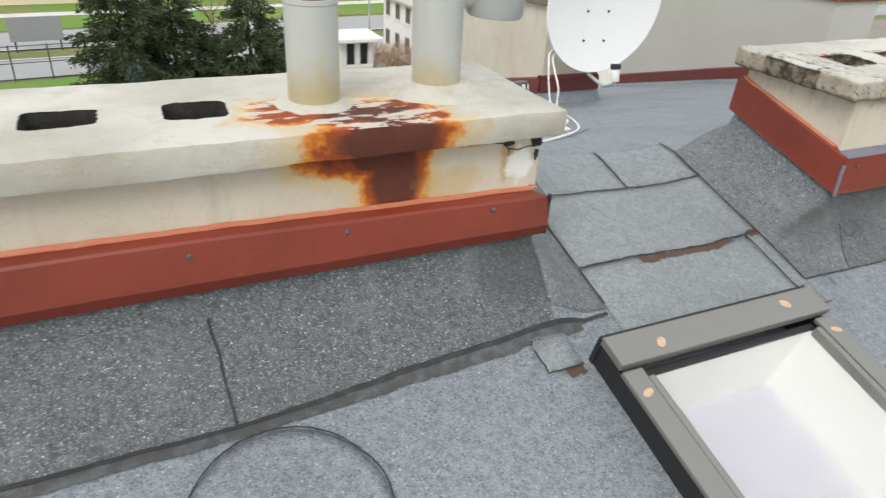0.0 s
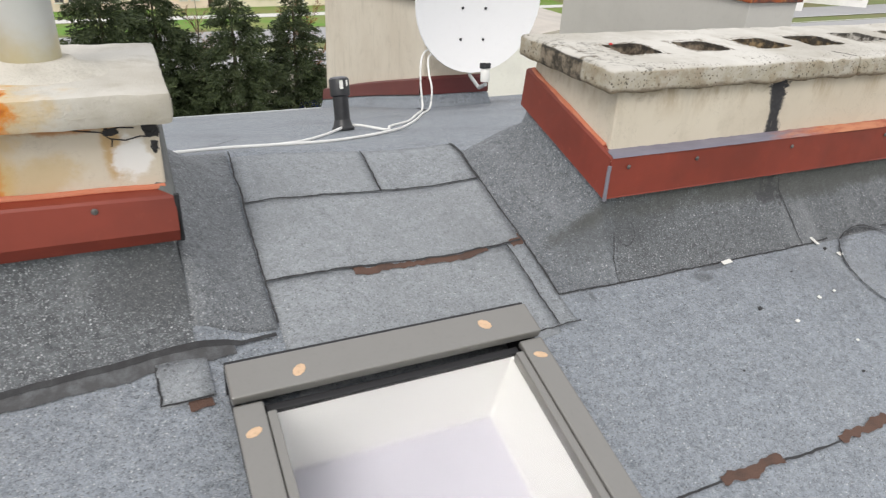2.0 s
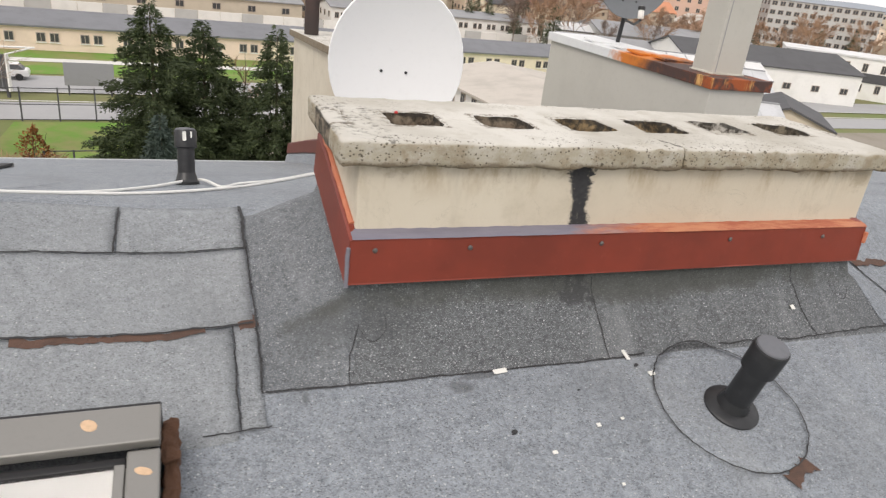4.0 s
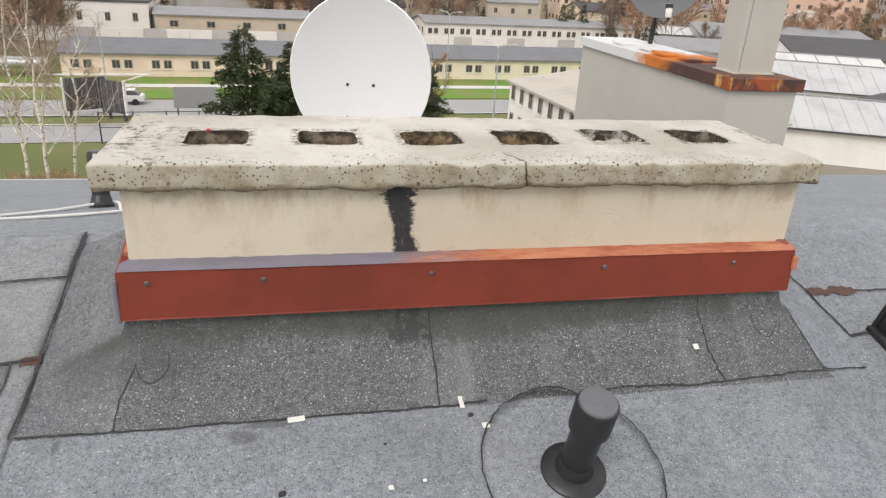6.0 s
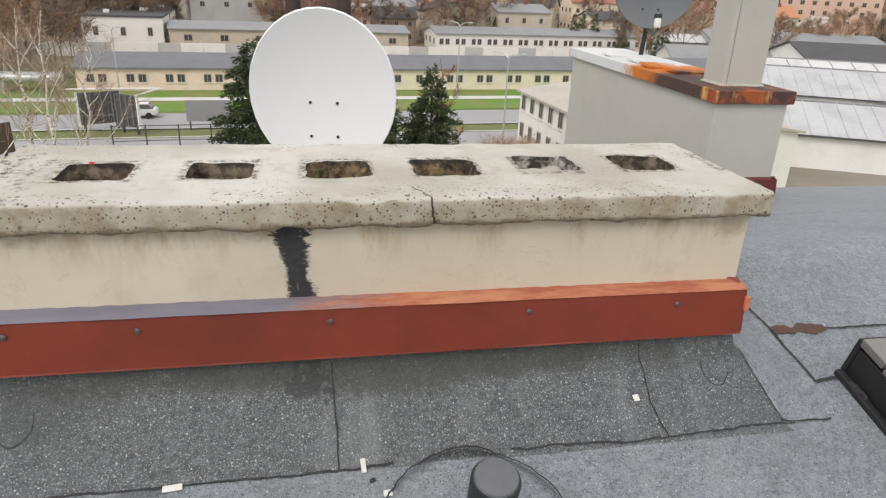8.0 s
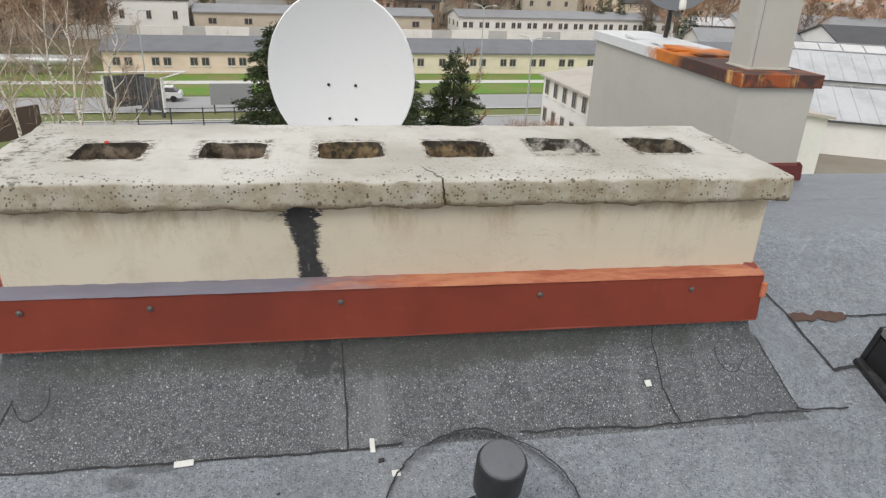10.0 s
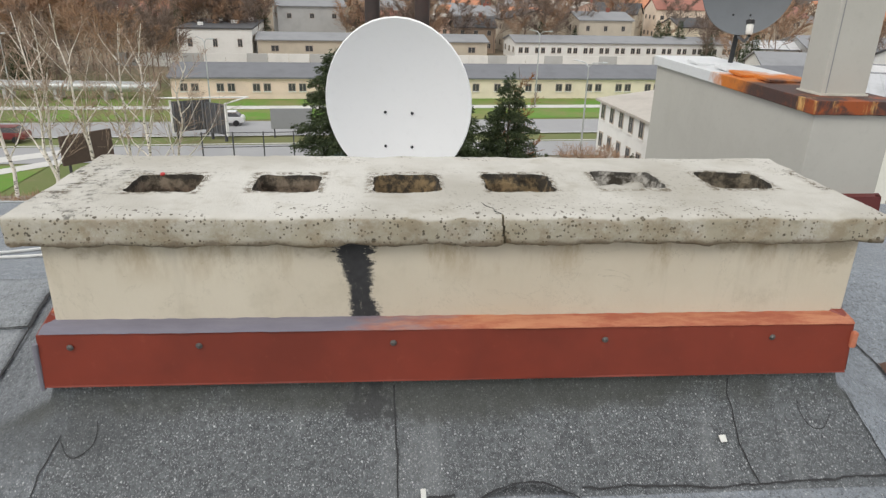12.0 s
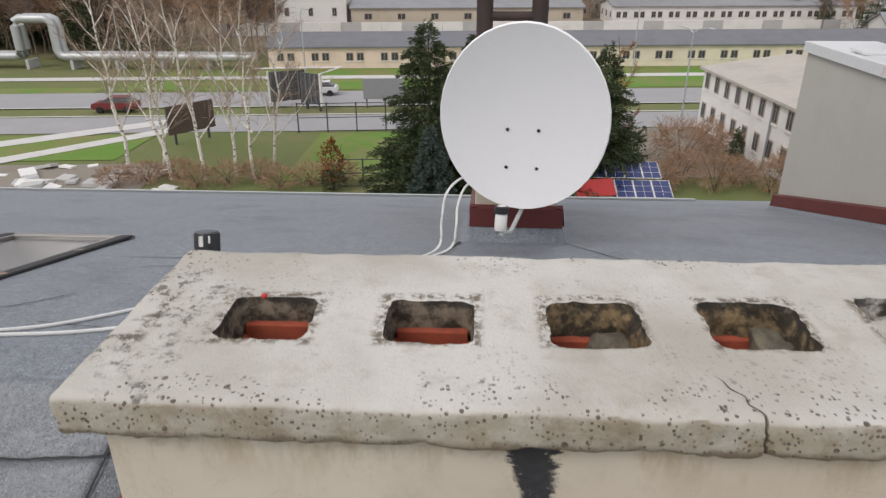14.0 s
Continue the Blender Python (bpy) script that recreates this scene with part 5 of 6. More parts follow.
seam([(-0.8, 1.05), (-0.45, 1.0), (-0.15, 1.22)], 0.008)
seam([(-0.9, 1.9), (-0.2, 2.0), (0.5, 1.95), (1.4, 1.6)], 0.010)
seam([(1.09, 2.78), (1.35, 2.2), (1.5, 1.9)], 0.014)
seam([(0.40, 2.3), (0.50, 2.75)], 0.04, 0.004, 0.4)
seam([(-1.1, 2.1), (-0.75, 2.12)], 0.010)
seam([(-1.45, 0.95), (-1.0, 1.25), (-0.9, 1.42)], 0.010)
seam([(2.2, 1.35), (3.3, 1.6), (6, 1.5)], 0.010)
seam([(2.2, 2.2), (3.0, 2.1), (6, 2.3)], 0.010)
seam([(2.5, 5.2), (3.2, 4.8)], 0.014)
disc_sheet(1.065, -0.350, 0.223)
ring(1.065, -0.350, 0.225, 0.006, lift=0.010)
seam([(1.08, -0.60), (1.18, -0.55)], 0.05, 0.006, 0.9, BARE, "bare_strip")
disc_sheet(-2.02, -0.455, 0.21)
ring(-2.02, -0.455, 0.212, 0.007, lift=0.010)
seam([(0.03, -0.03), (-0.005, -0.09), (-0.015, -0.145)], 0.005, 0.003)
ring(0.066, -0.022, 0.038, 0.003, 200, 380, 0.002)
ring(1.785, -0.008, 0.040, 0.003, 170, 330, 0.002)
for x, y, w, d in ((0.41, -0.155, 0.021, 0.008), (0.83, -0.14, 0.006, 0.022), (1.54, -0.062, 0.008, 0.009), (0.88, -0.215, 0.010, 0.008), (0.46, -0.42, 0.007, 0.005), (0.62, -0.36, 0.006, 0.006), (0.70, -0.35, 0.005, 0.004), (0.60, -0.53, 0.004, 0.004)):
    chip = part("paint_chip", box(-w, -d, 0, w, d, 0.004, 0.0015, m=pose(x, y, roof_z(x, y) + 0.004, 30 if y > -0.13 else 15, 0, 300 * w)), WHITE_PLASTIC, None)
    tagged(chip, "white flake of paint lying on the felt", "paint chip", "loose chips")
for x, y, w in ((0.376, -0.346, 0.008), (0.62, -0.24, 0.004), (0.848, -0.177, 0.007), (0.52, -0.62, 0.005), (0.15, -0.52, 0.004)):
    crumb = part("tar_crumb", rumpled_box(-w, -w * 0.8, 0, w, w * 0.8, w * 0.9, w * 0.5, w * 0.4, w * 0.35, 90), TAR, None)
    crumb.matrix_basis = pose(x, y, roof_z(x, y) - 0.001, 15, 0, 900 * w)
    tagged(crumb, "small black crumb of tar on the felt", "tar crumb", "loose crumbs")
verge = part("eave_trim", box(-7, 7.04, -1.98, 3.2, 7.07, -1.80, 0.004), ZINC, None)
tagged(verge, "zinc eave trim", "eave trim", kind="structure")
tagged(part("wall_house", box(-6.8, -5.8, GROUND, 12.8, 6.9, -2.35), WALLS["cream"], None), "rendered house walls under the felt roof", "house wall", kind="structure")


# ---- ground, roads ----
LEAN = 0.09


def flat(name, x0, x1, y0, y1, z, material, label, category, kind="structure"):
    """A level strip that runs with the street."""
    n = 24
    verts, faces = [], []
    for k in range(n + 1):
        x = x0 + (x1 - x0) * k / n
        for y in (y0, y1):
            verts.append((x, y + LEAN * x, z))
    for k in range(n):
        faces.append((2 * k, 2 * k + 2, 2 * k + 3, 2 * k + 1))
    return tagged(mesh_of(name, verts, faces, material), label, category, kind=kind)


tagged(mesh_of("ground", [(-3500, -300, GROUND), (3500, -300, GROUND), (3500, 4500, GROUND), (-3500, 4500, GROUND)], [(0, 1, 2, 3)], MEADOW), "patchy meadow ground reaching the horizon", "ground", kind="structure")
flat("lawn", -40, 62, 85.6, 91.5, GROUND + 0.03, LAWN, "green lawn strip before the long building", "lawn")
flat("path", -60, 70, 83.4, 85.6, GROUND + 0.06, PATHWAY, "pale concrete footpath", "path")
flat("lawn", -40, 62, 76.8, 83.4, GROUND + 0.03, LAWN, "green lawn strip beside the road", "lawn")
flat("lawn", -90, -42, 75.5, 79, GROUND + 0.03, LAWN, "thin lawn strip", "lawn")
flat("road", -120, 160, 68.2, 75.8, GROUND + 0.05, ASPHALT, "grey asphalt road", "road")
flat("road", -120, 160, 58.2, 64.2, GROUND + 0.05, ASPHALT, "grey asphalt carriageway", "road")
flat("lawn", -13, 2, 44.5, 57.5, GROUND + 0.03, LAWN, "green lawn behind the fence", "lawn")
for (ax, ay), (bx, by), wide in (((-52, 41), (-26.5, 60.6), 2.0), ((-44, 38), (-25.6, 57.4), 1.7)):
    d = Vector((by - ay, ax - bx)).normalized() * wide / 2
    tagged(mesh_of("path", [(ax + d.x, ay + d.y, GROUND + 0.07), (bx + d.x, by + d.y, GROUND + 0.07), (bx - d.x, by - d.y, GROUND + 0.07), (ax - d.x, ay - d.y, GROUND + 0.07)], [(0, 1, 2, 3)], PATHWAY), "pale concrete footpath climbing to the road", "path", kind="structure")
flat("lawn", -60, -27, 50, 57.4, GROUND + 0.045, LAWN, "green lawn between the footpaths", "lawn")
flat("yard", 30, 110, 38, 56, GROUND + 0.03, YARD, "bare yard between the sheds", "yard")
flat("yard", 2, 24, 44, 58, GROUND + 0.03, YARD, "gravelled yard with dead grass", "yard")
flat("yard", -45, -22, 40, 49, GROUND + 0.03, YARD, "rubble-strewn yard", "yard")
flat("kerb", -120, 160, 67.9, 68.2, GROUND + 0.12, PATHWAY, "pale kerb", "kerb")
flat("kerb", -120, 160, 64.2, 64.5, GROUND + 0.12, PATHWAY, "pale kerb", "kerb")


# ---- houses ----
WIN = bmesh.new()
cuts_x, cuts_z = (-0.5, -0.42, -0.03, 0.03, 0.42, 0.5), (0, 0.08, 0.92, 1)
front = [[WIN.verts.new((x, -0.07, z)) for z in cuts_z] for x in cuts_x]
back = [[WIN.verts.new((x, 0.03, z)) for z in cuts_z] for x in cuts_x]
for a in range(5):
    for b in range(3):
        face = WIN.faces.new((front[a][b], front[a + 1][b], front[a + 1][b + 1], front[a][b + 1]))
        face.material_index = 0 if b == 1 and a in (1, 3) else 1
rim = [(a, 0) for a in range(5)] + [(5, b) for b in range(3)] + [(a, 3) for a in range(5, 0, -1)] + [(0, b) for b in range(3, 0, -1)]
for (a, b), (c, d) in zip(rim, rim[1:] + rim[:1]):
    face = WIN.faces.new((front[a][b], back[a][b], back[c][d], front[c][d]))
    face.material_index = 1
for v in [v for line in back for v in line if not v.link_faces]:
    WIN.verts.remove(v)
glazed = bmesh.ops.inset_individual(WIN, faces=[f for f in WIN.faces if f.material_index == 0], thickness=0.002, depth=-0.05)["faces"]
for face in glazed:
    face.material_index = 1
WINDOW_MESH = solid("window_shape", WIN)
WINDOW_DATA = WINDOW_MESH.data
WINDOW_DATA.materials.append(PANE)
WINDOW_DATA.materials.append(WINDOW_FRAME)
bpy.data.objects.remove(WINDOW_MESH)
SILL = solid("sill_shape", box(-0.56, -0.12, -0.09, 0.56, 0.0, 0.0))
SILL_DATA = SILL.data
SILL_DATA.materials.append(WALLS["white"])
bpy.data.objects.remove(SILL)


def house(x, y, w, d, h, yaw, wall, roof, label, style="gable", floors=2, cols=4, rise=2.0, win=(0.9, 1.2), sides=True, chimney=False, category="house", group="town houses", pairs=False, sills=False):
    """A building: x, y is the middle of its front, which faces -y before the turn."""
    ob = thing("house" if category == "house" else "building", pose(x, y, GROUND, 0, 0, yaw), label, category, group)
    part("wall", box(-w / 2, 0, 0, w / 2, d, h), WALLS[wall], ob)
    o = 0.35
    bm = bmesh.new()
    if style == "gable":
        prof = [(-o, h - 0.12), (d / 2, h + rise), (d + o, h - 0.12), (d + o, h + 0.08), (d / 2, h + rise + 0.22), (-o, h + 0.08)]
        ends = [[bm.verts.new((s * (w / 2 + o), a, b)) for a, b in prof] for s in (-1, 1)]
        for i in range(6):
            bm.faces.new((ends[0][i], ends[0][(i + 1) % 6], ends[1][(i + 1) % 6], ends[1][i]))
        for e in ends:
            bm.faces.new((e[0], e[1], e[4], e[5]))
            bm.faces.new((e[1], e[2], e[3], e[4]))
        for s in (-1, 1):
            gab = bmesh.new()
            gab.faces.new([gab.verts.new((s * (w / 2 - 0.01), a, b)) for a, b in ((0, h), (d, h), (d / 2, h + rise))])
            part("gable", gab, WALLS[wall], ob)
    elif style == "side":
        prof = [(-w / 2 - o, h - 0.12), (0, h + rise), (w / 2 + o, h - 0.12), (w / 2 + o, h + 0.08), (0, h + rise + 0.22), (-w / 2 - o, h + 0.08)]
        ends = [[bm.verts.new((a, s, b)) for a, b in prof] for s in (-o, d + o)]
        for i in range(6):
            bm.faces.new((ends[0][i], ends[0][(i + 1) % 6], ends[1][(i + 1) % 6], ends[1][i]))
        for e in ends:
            bm.faces.new((e[0], e[1], e[4], e[5]))
            bm.faces.new((e[1], e[2], e[3], e[4]))
        for s in (0.01, d - 0.01):
            gab = bmesh.new()
            gab.faces.new([gab.verts.new((a, s, b)) for a, b in ((-w / 2, h), (w / 2, h), (0, h + rise))])
            part("gable", gab, WALLS[wall], ob)
    else:
        box(-w / 2 - 0.2, -0.2, h, w / 2 + 0.2, d + 0.2, h + 0.3, bm=bm)
    top = part("roof", bm, ROOFS[roof], ob)
    if chimney:
        part("chimney_stack", box(w * 0.15, d * 0.45, h, w * 0.15 + 0.7, d * 0.45 + 0.6, h + rise + 1.0), WALLS["brick"], top)
    if roof in ("white", "pale") and style == "gable":
        part("gutter", box(-w / 2 - o, -o - 0.12, h - 0.05, w / 2 + o, -o, h + 0.1), ROOFS["dark"], top)
        part("ridge_cap", box(-w / 2 - o, d / 2 - 0.2, h + rise + 0.12, w / 2 + o, d / 2 + 0.2, h + rise + 0.3), ROOFS["grey"], top)
        gap = 1.5 if roof == "pale" else 3.0
        for k in range(1, int(w / gap)):
            x0 = -w / 2 + gap * k
            part("roof_seam", box(x0 - 0.06, 0, -0.02, x0 + 0.06, math.hypot(d / 2 + o, rise + 0.14), 0.06, m=pose(0, -o, h + 0.09, math.degrees(math.atan2(rise + 0.14, d / 2 + o)))), ROOFS["pale" if roof == "pale" else "grey"], top)
    fh = h / floors
    spots = []
    for f in range(floors):
        z = f * fh + fh * 0.36
        for k in range(cols):
            u = -w / 2 + w * (k + 0.5) / cols
            if pairs:
                spots += [(u - win[0] * 0.72, 0, z, 0), (u + win[0] * 0.72, 0, z, 0)]
            else:
                spots.append((u, 0, z, 0))
        if sides:
            n = max(1, int(d / 3.2))
            for k in range(n):
                v = d * (k + 0.5) / n
                spots.append((-w / 2, v, z, -90))
    for u, v, z, a in spots:
        wob = share("window", WINDOW_DATA, ob, pose(u, v, z, 0, 0, a) @ Matrix.Diagonal((win[0], 1, min(win[1], fh * 0.55), 1)))
        if sills:
            share("sill", SILL_DATA, wob)
    return ob


TURN = math.degrees(math.atan(LEAN))
house(-9, 91.0 - 0.81, 36, 10, 2.75, TURN, "peach", "slate", "long peach single-storey building with a grey roof and paired windows", floors=1, cols=8, rise=1.15, win=(0.95, 1.05), pairs=True, category="building", group="street buildings", sills=True)
house(38, 91.0 + 3.4, 57, 10, 2.75, TURN, "yellow", "slate", "long pale yellow single-storey building with a grey roof", floors=1, cols=13, rise=1.15, win=(0.95, 1.05), pairs=True, category="building", group="street buildings", sills=True)
flat_roofed = house(-33, 139, 14, 30, 5.2, TURN, "white", "dark", "white flat-roofed two-storey building with a dark roof", "flat", 1, 3, win=(0.9, 1.6), category="building", group="street buildings")
for k in range(8):
    share("window", WINDOW_DATA, flat_roofed, pose(7.0, 2 + 3.6 * k, 2.4, 0, 0, 90) @ Matrix.Diagonal((1.6, 1, 1.6, 1)))
for u, v, w in ((-4, 6, 1.0), (1.5, 14, 1.4), (-2, 22, 0.8), (4, 25, 1.1)):
    part("roof_vent", box(u, v, 5.5, u + w, v + w, 6.1, 0.04), WALLS["white"], flat_roofed, "white roof vent box")

house(-2, 141, 46, 10, 3.4, TURN, "beige", "grey", "low beige workshop with a grey roof", floors=1, cols=7, rise=1.0, win=(1.6, 1.2), category="building", group="street buildings")
house(52, 147, 50, 10, 3.4, TURN, "white", "grey", "low pale workshop with a grey roof", floors=1, cols=14, rise=1.0, win=(0.9, 1.2), pairs=True, category="building", group="street buildings")
wall_fence = thing("fence", pose(0, 126, GROUND), "long pale concrete panel fence behind the street buildings", "fence", "fences")
for k in range(34):
    x = -44 + 3.6 * k
    part("panel", box(-1.78, -0.06, 0, 1.78, 0.06, 2.3, 0.02, m=pose(x, LEAN * x, 0, 0, 0, TURN)), WALLS["white" if k % 3 else "grey"], wall_fence)
# the white two-storey block, long side to the west
blk = house(20.87, 51.3, 18.7, 15, 5.1, -85.7, "white", "sand", "white two-storey block with tall windows and a pale shallow roof", "gable", 2, 9, 0.9, (0.85, 1.6), False, category="building", group="street buildings", sills=True)
part("downpipe", tube([(3.8, -0.1, 0), (3.8, -0.1, 5.0)], 0.09, 8), ROOFS["grey"], blk)
# workshops and sheds to the east
house(60, 69, 18, 13, 3.4, -24, "white", "pale", "long white industrial shed with a shallow pale grey roof", "gable", 1, 0, 2.4, (1.6, 1.0), False, category="building", group="sheds")
house(46.5, 50, 14, 11, 3.0, -24, "white", "pale", "industrial shed with a pale weathered sheet roof", "gable", 1, 0, 2.0, (1.6, 1.0), False, category="building", group="sheds")
house(88, 86, 30, 18, 5.0, -15, "white", "dark", "shed with a dark brown roof", "gable", 1, 6, 2.2, (1.4, 1.0), category="building", group="sheds")
house(94, 118, 34, 20, 4.8, -14, "grey", "grey", "grey shed with a wide shallow roof", "gable", 1, 6, 1.8, (1.6, 1.0), category="building", group="sheds")
house(78, 128, 14, 9, 4.2, -10, "white", "white", "small white house with a shallow roof", "gable", 1, 4, 1.2, (0.9, 1.2), chimney=True)
mod = house(112, 92, 24, 14, 7.0, -42, "white", "white", "white modern two-storey building with a black band", "flat", 2, 8, win=(0.9, 1.5), category="building", group="street buildings")
part("band", box(-12.1, -0.15, 3.0, 12.1, 0.05, 4.6), ROOFS["dark"], mod, "black facade band")
house(88, 98, 22, 12, 4.5, -35, "grey", "dark", "low dark hall with a white roof edge", "flat", 1, 4, win=(3.0, 1.6), category="building", group="street buildings")
house(57, 52, 9, 12, 3.2, -40, "beige", "dark", "small beige outbuilding with a dark roof edge", "side", 1, 1, 1.6, (0.9, 0.9), False, category="building", group="sheds")
house(74, 84, 18, 12, 3.4, -20, "white", "white", "low white shed with a sheet metal roof", "gable", 1, 5, 1.8, (1.4, 1.0), category="building", group="sheds")
house(70, 104, 20, 10, 3.6, -12, "white", "grey", "low white workshop with a grey roof", "gable", 1, 6, 1.6, (1.4, 1.0), category="building", group="sheds")
# apartment blocks
house(166, 214, 46, 14, 15.5, -22, "salmon", "red", "salmon five-storey apartment block with a dark red roof", "gable", 5, 12, 2.2, (1.4, 1.5), category="building", group="apartment blocks")
house(214, 196, 40, 14, 15, -24, "grey", "grey", "grey five-storey apartment block with long balconies", "flat", 5, 14, win=(2.0, 1.6), category="building", group="apartment blocks")
house(150, 330, 60, 14, 16, -15, "salmon", "red", "distant salmon apartment block", "flat", 5, 12, win=(1.4, 1.5), category="building", group="apartment blocks")
house(60, 560, 90, 16, 22, 0, "white", "grey", "distant white apartment block", "flat", 7, 12, win=(3, 1.6), category="building", group="apartment blocks")
house(-10, 620, 80, 16, 20, 4, "white", "grey", "distant white apartment block", "flat", 6, 12, win=(3, 1.6), category="building", group="apartment blocks")
house(130, 640, 80, 16, 26, -6, "grey", "grey", "distant grey apartment block", "flat", 8, 12, win=(3, 1.6), category="building", group="apartment blocks")
house(330, 290, 60, 16, 14, -40, "beige", "grey", "long beige apartment block with balconies", "flat", 4, 12, win=(3, 1.5), category="building", group="apartment blocks")
house(50, 158, 13, 10, 7.5, 8, "beige", "grey", "plain beige two-storey house with a shallow roof", "gable", 2, 3, 1.5, chimney=True)
house(35, 164, 16, 10, 7.0, 10, "beige", "dark", "blank beige house wall beside bare trees", "side", 2, 1, 2.0)
house(20, 156, 9, 9, 5.5, 3, "brown", "dark", "small brown house with a dark roof", "gable", 2, 3, 2.0, chimney=True)

town = random.Random(11)
walls = ("cream", "beige", "white", "salmon", "brown", "brick", "yellow", "grey")
roofs = ("orange", "red", "grey", "dark", "orange", "grey", "sand")
count = 0
for row in range(13):
    y0 = 172 + row * 19 + row * row * 1.4
    step = 19 + row * 1.6
    for k in range(-9, 22):
        x = k * step + town.uniform(-5, 5)
        y = y0 + town.uniform(-6, 6) + 0.05 * x
        if x < -0.75 * y - 8 or x > 1.25 * y or town.random() < (0.55 if x < 10 else 0.16):
            continue
        if math.hypot(x - 166, y - 214) < 34 or math.hypot(x - 214, y - 196) < 30:
            continue
        a, b = town.choice(walls), town.choice(roofs)
        tall = town.random() < 0.3
        house(x, y, town.uniform(9, 16), town.uniform(8, 11), town.uniform(6.5, 9) if tall else town.uniform(3.8, 5.5), town.uniform(-35, 35), a, b, f"{a} town house with a {b} roof", town.choice(("gable", "gable", "side")), 2 if tall else 1, town.choice((3, 4)), town.uniform(1.6, 3.0), (1.1, 1.2), True, town.random() < 0.6 and row < 5)
        count += 1


# ---- trees ----
def leaf(verts, faces, p, d, size, rnd, thin=0.45):
    """One small pointed leaf or twig tuft at p, along d."""
    d = d.normalized()
    side = d.cross(Vector((rnd.uniform(-1, 1), rnd.uniform(-1, 1), rnd.uniform(-1, 1)))).normalized()
    k = len(verts)
    verts += [p, p + d * size * 0.5 + side * size * thin * 0.5, p + d * size, p + d * size * 0.5 - side * size * thin * 0.5]
    faces.append((k, k + 1, k + 2, k + 3))


def spruce(x, y, height, spread, needles, label, seed, sparse=1.0):
    rnd = random.Random(seed)
    tr = thing("spruce_tree", pose(x, y, GROUND), label, "spruce tree", "trees behind the house")
    part("trunk", tube([(0, 0, 0), (0.03, 0.02, height * 0.5), (0, 0, height * 0.97)], height * 0.018, 8, taper=0.02), BARK, tr)
    verts, faces = [], []
    z = height * 0.05
    while z < height:
        f = 1 - z / height
        reach = spread * (f ** 0.72) * (0.94 + 0.16 * noise.noise(Vector((z * 0.7, seed, 0)))) + 0.08
        for k in range(max(4, int(12 * f + 4))):
            a = rnd.uniform(0, 2 * math.pi)
            r = reach * rnd.uniform(0.55, 1.10)
            zb = z + rnd.uniform(-0.5, 0.5) * height * 0.05
            out = Vector((math.cos(a), math.sin(a), 0))
            across = out.cross(Vector((0, 0, 1)))
            n = max(3, int(r * 18 * sparse))
            for i in range(n):
                q = 0.15 + 0.85 * ((i + rnd.random()) / n) ** 0.7
                p = out * (r * q) + Vector((0, 0, zb - 0.30 * r * q * q + 0.14 * r * q ** 3))
                fan = 0.16 * r * (1 - q) + 0.05
                for s in (-1, 1):
                    side = across * s
                    p2 = p + side * rnd.uniform(0, fan) + Vector((0, 0, rnd.gauss(0, 0.09)))
                    d = out * 0.8 + side * rnd.uniform(0.2, 0.9) + Vector((0, 0, rnd.uniform(-0.6, 0.35)))
                    leaf(verts, faces, p2, d, rnd.uniform(0.15, 0.34), rnd, 0.23)
                    leaf(verts, faces, p2, d + Vector((rnd.gauss(0, 0.5), rnd.gauss(0, 0.5), -0.5)), rnd.uniform(0.12, 0.28), rnd, 0.26)
        z += height * 0.021 * (0.6 + 0.6 * f)
    mesh_of("crown", verts, faces, needles, tr)
    return tr


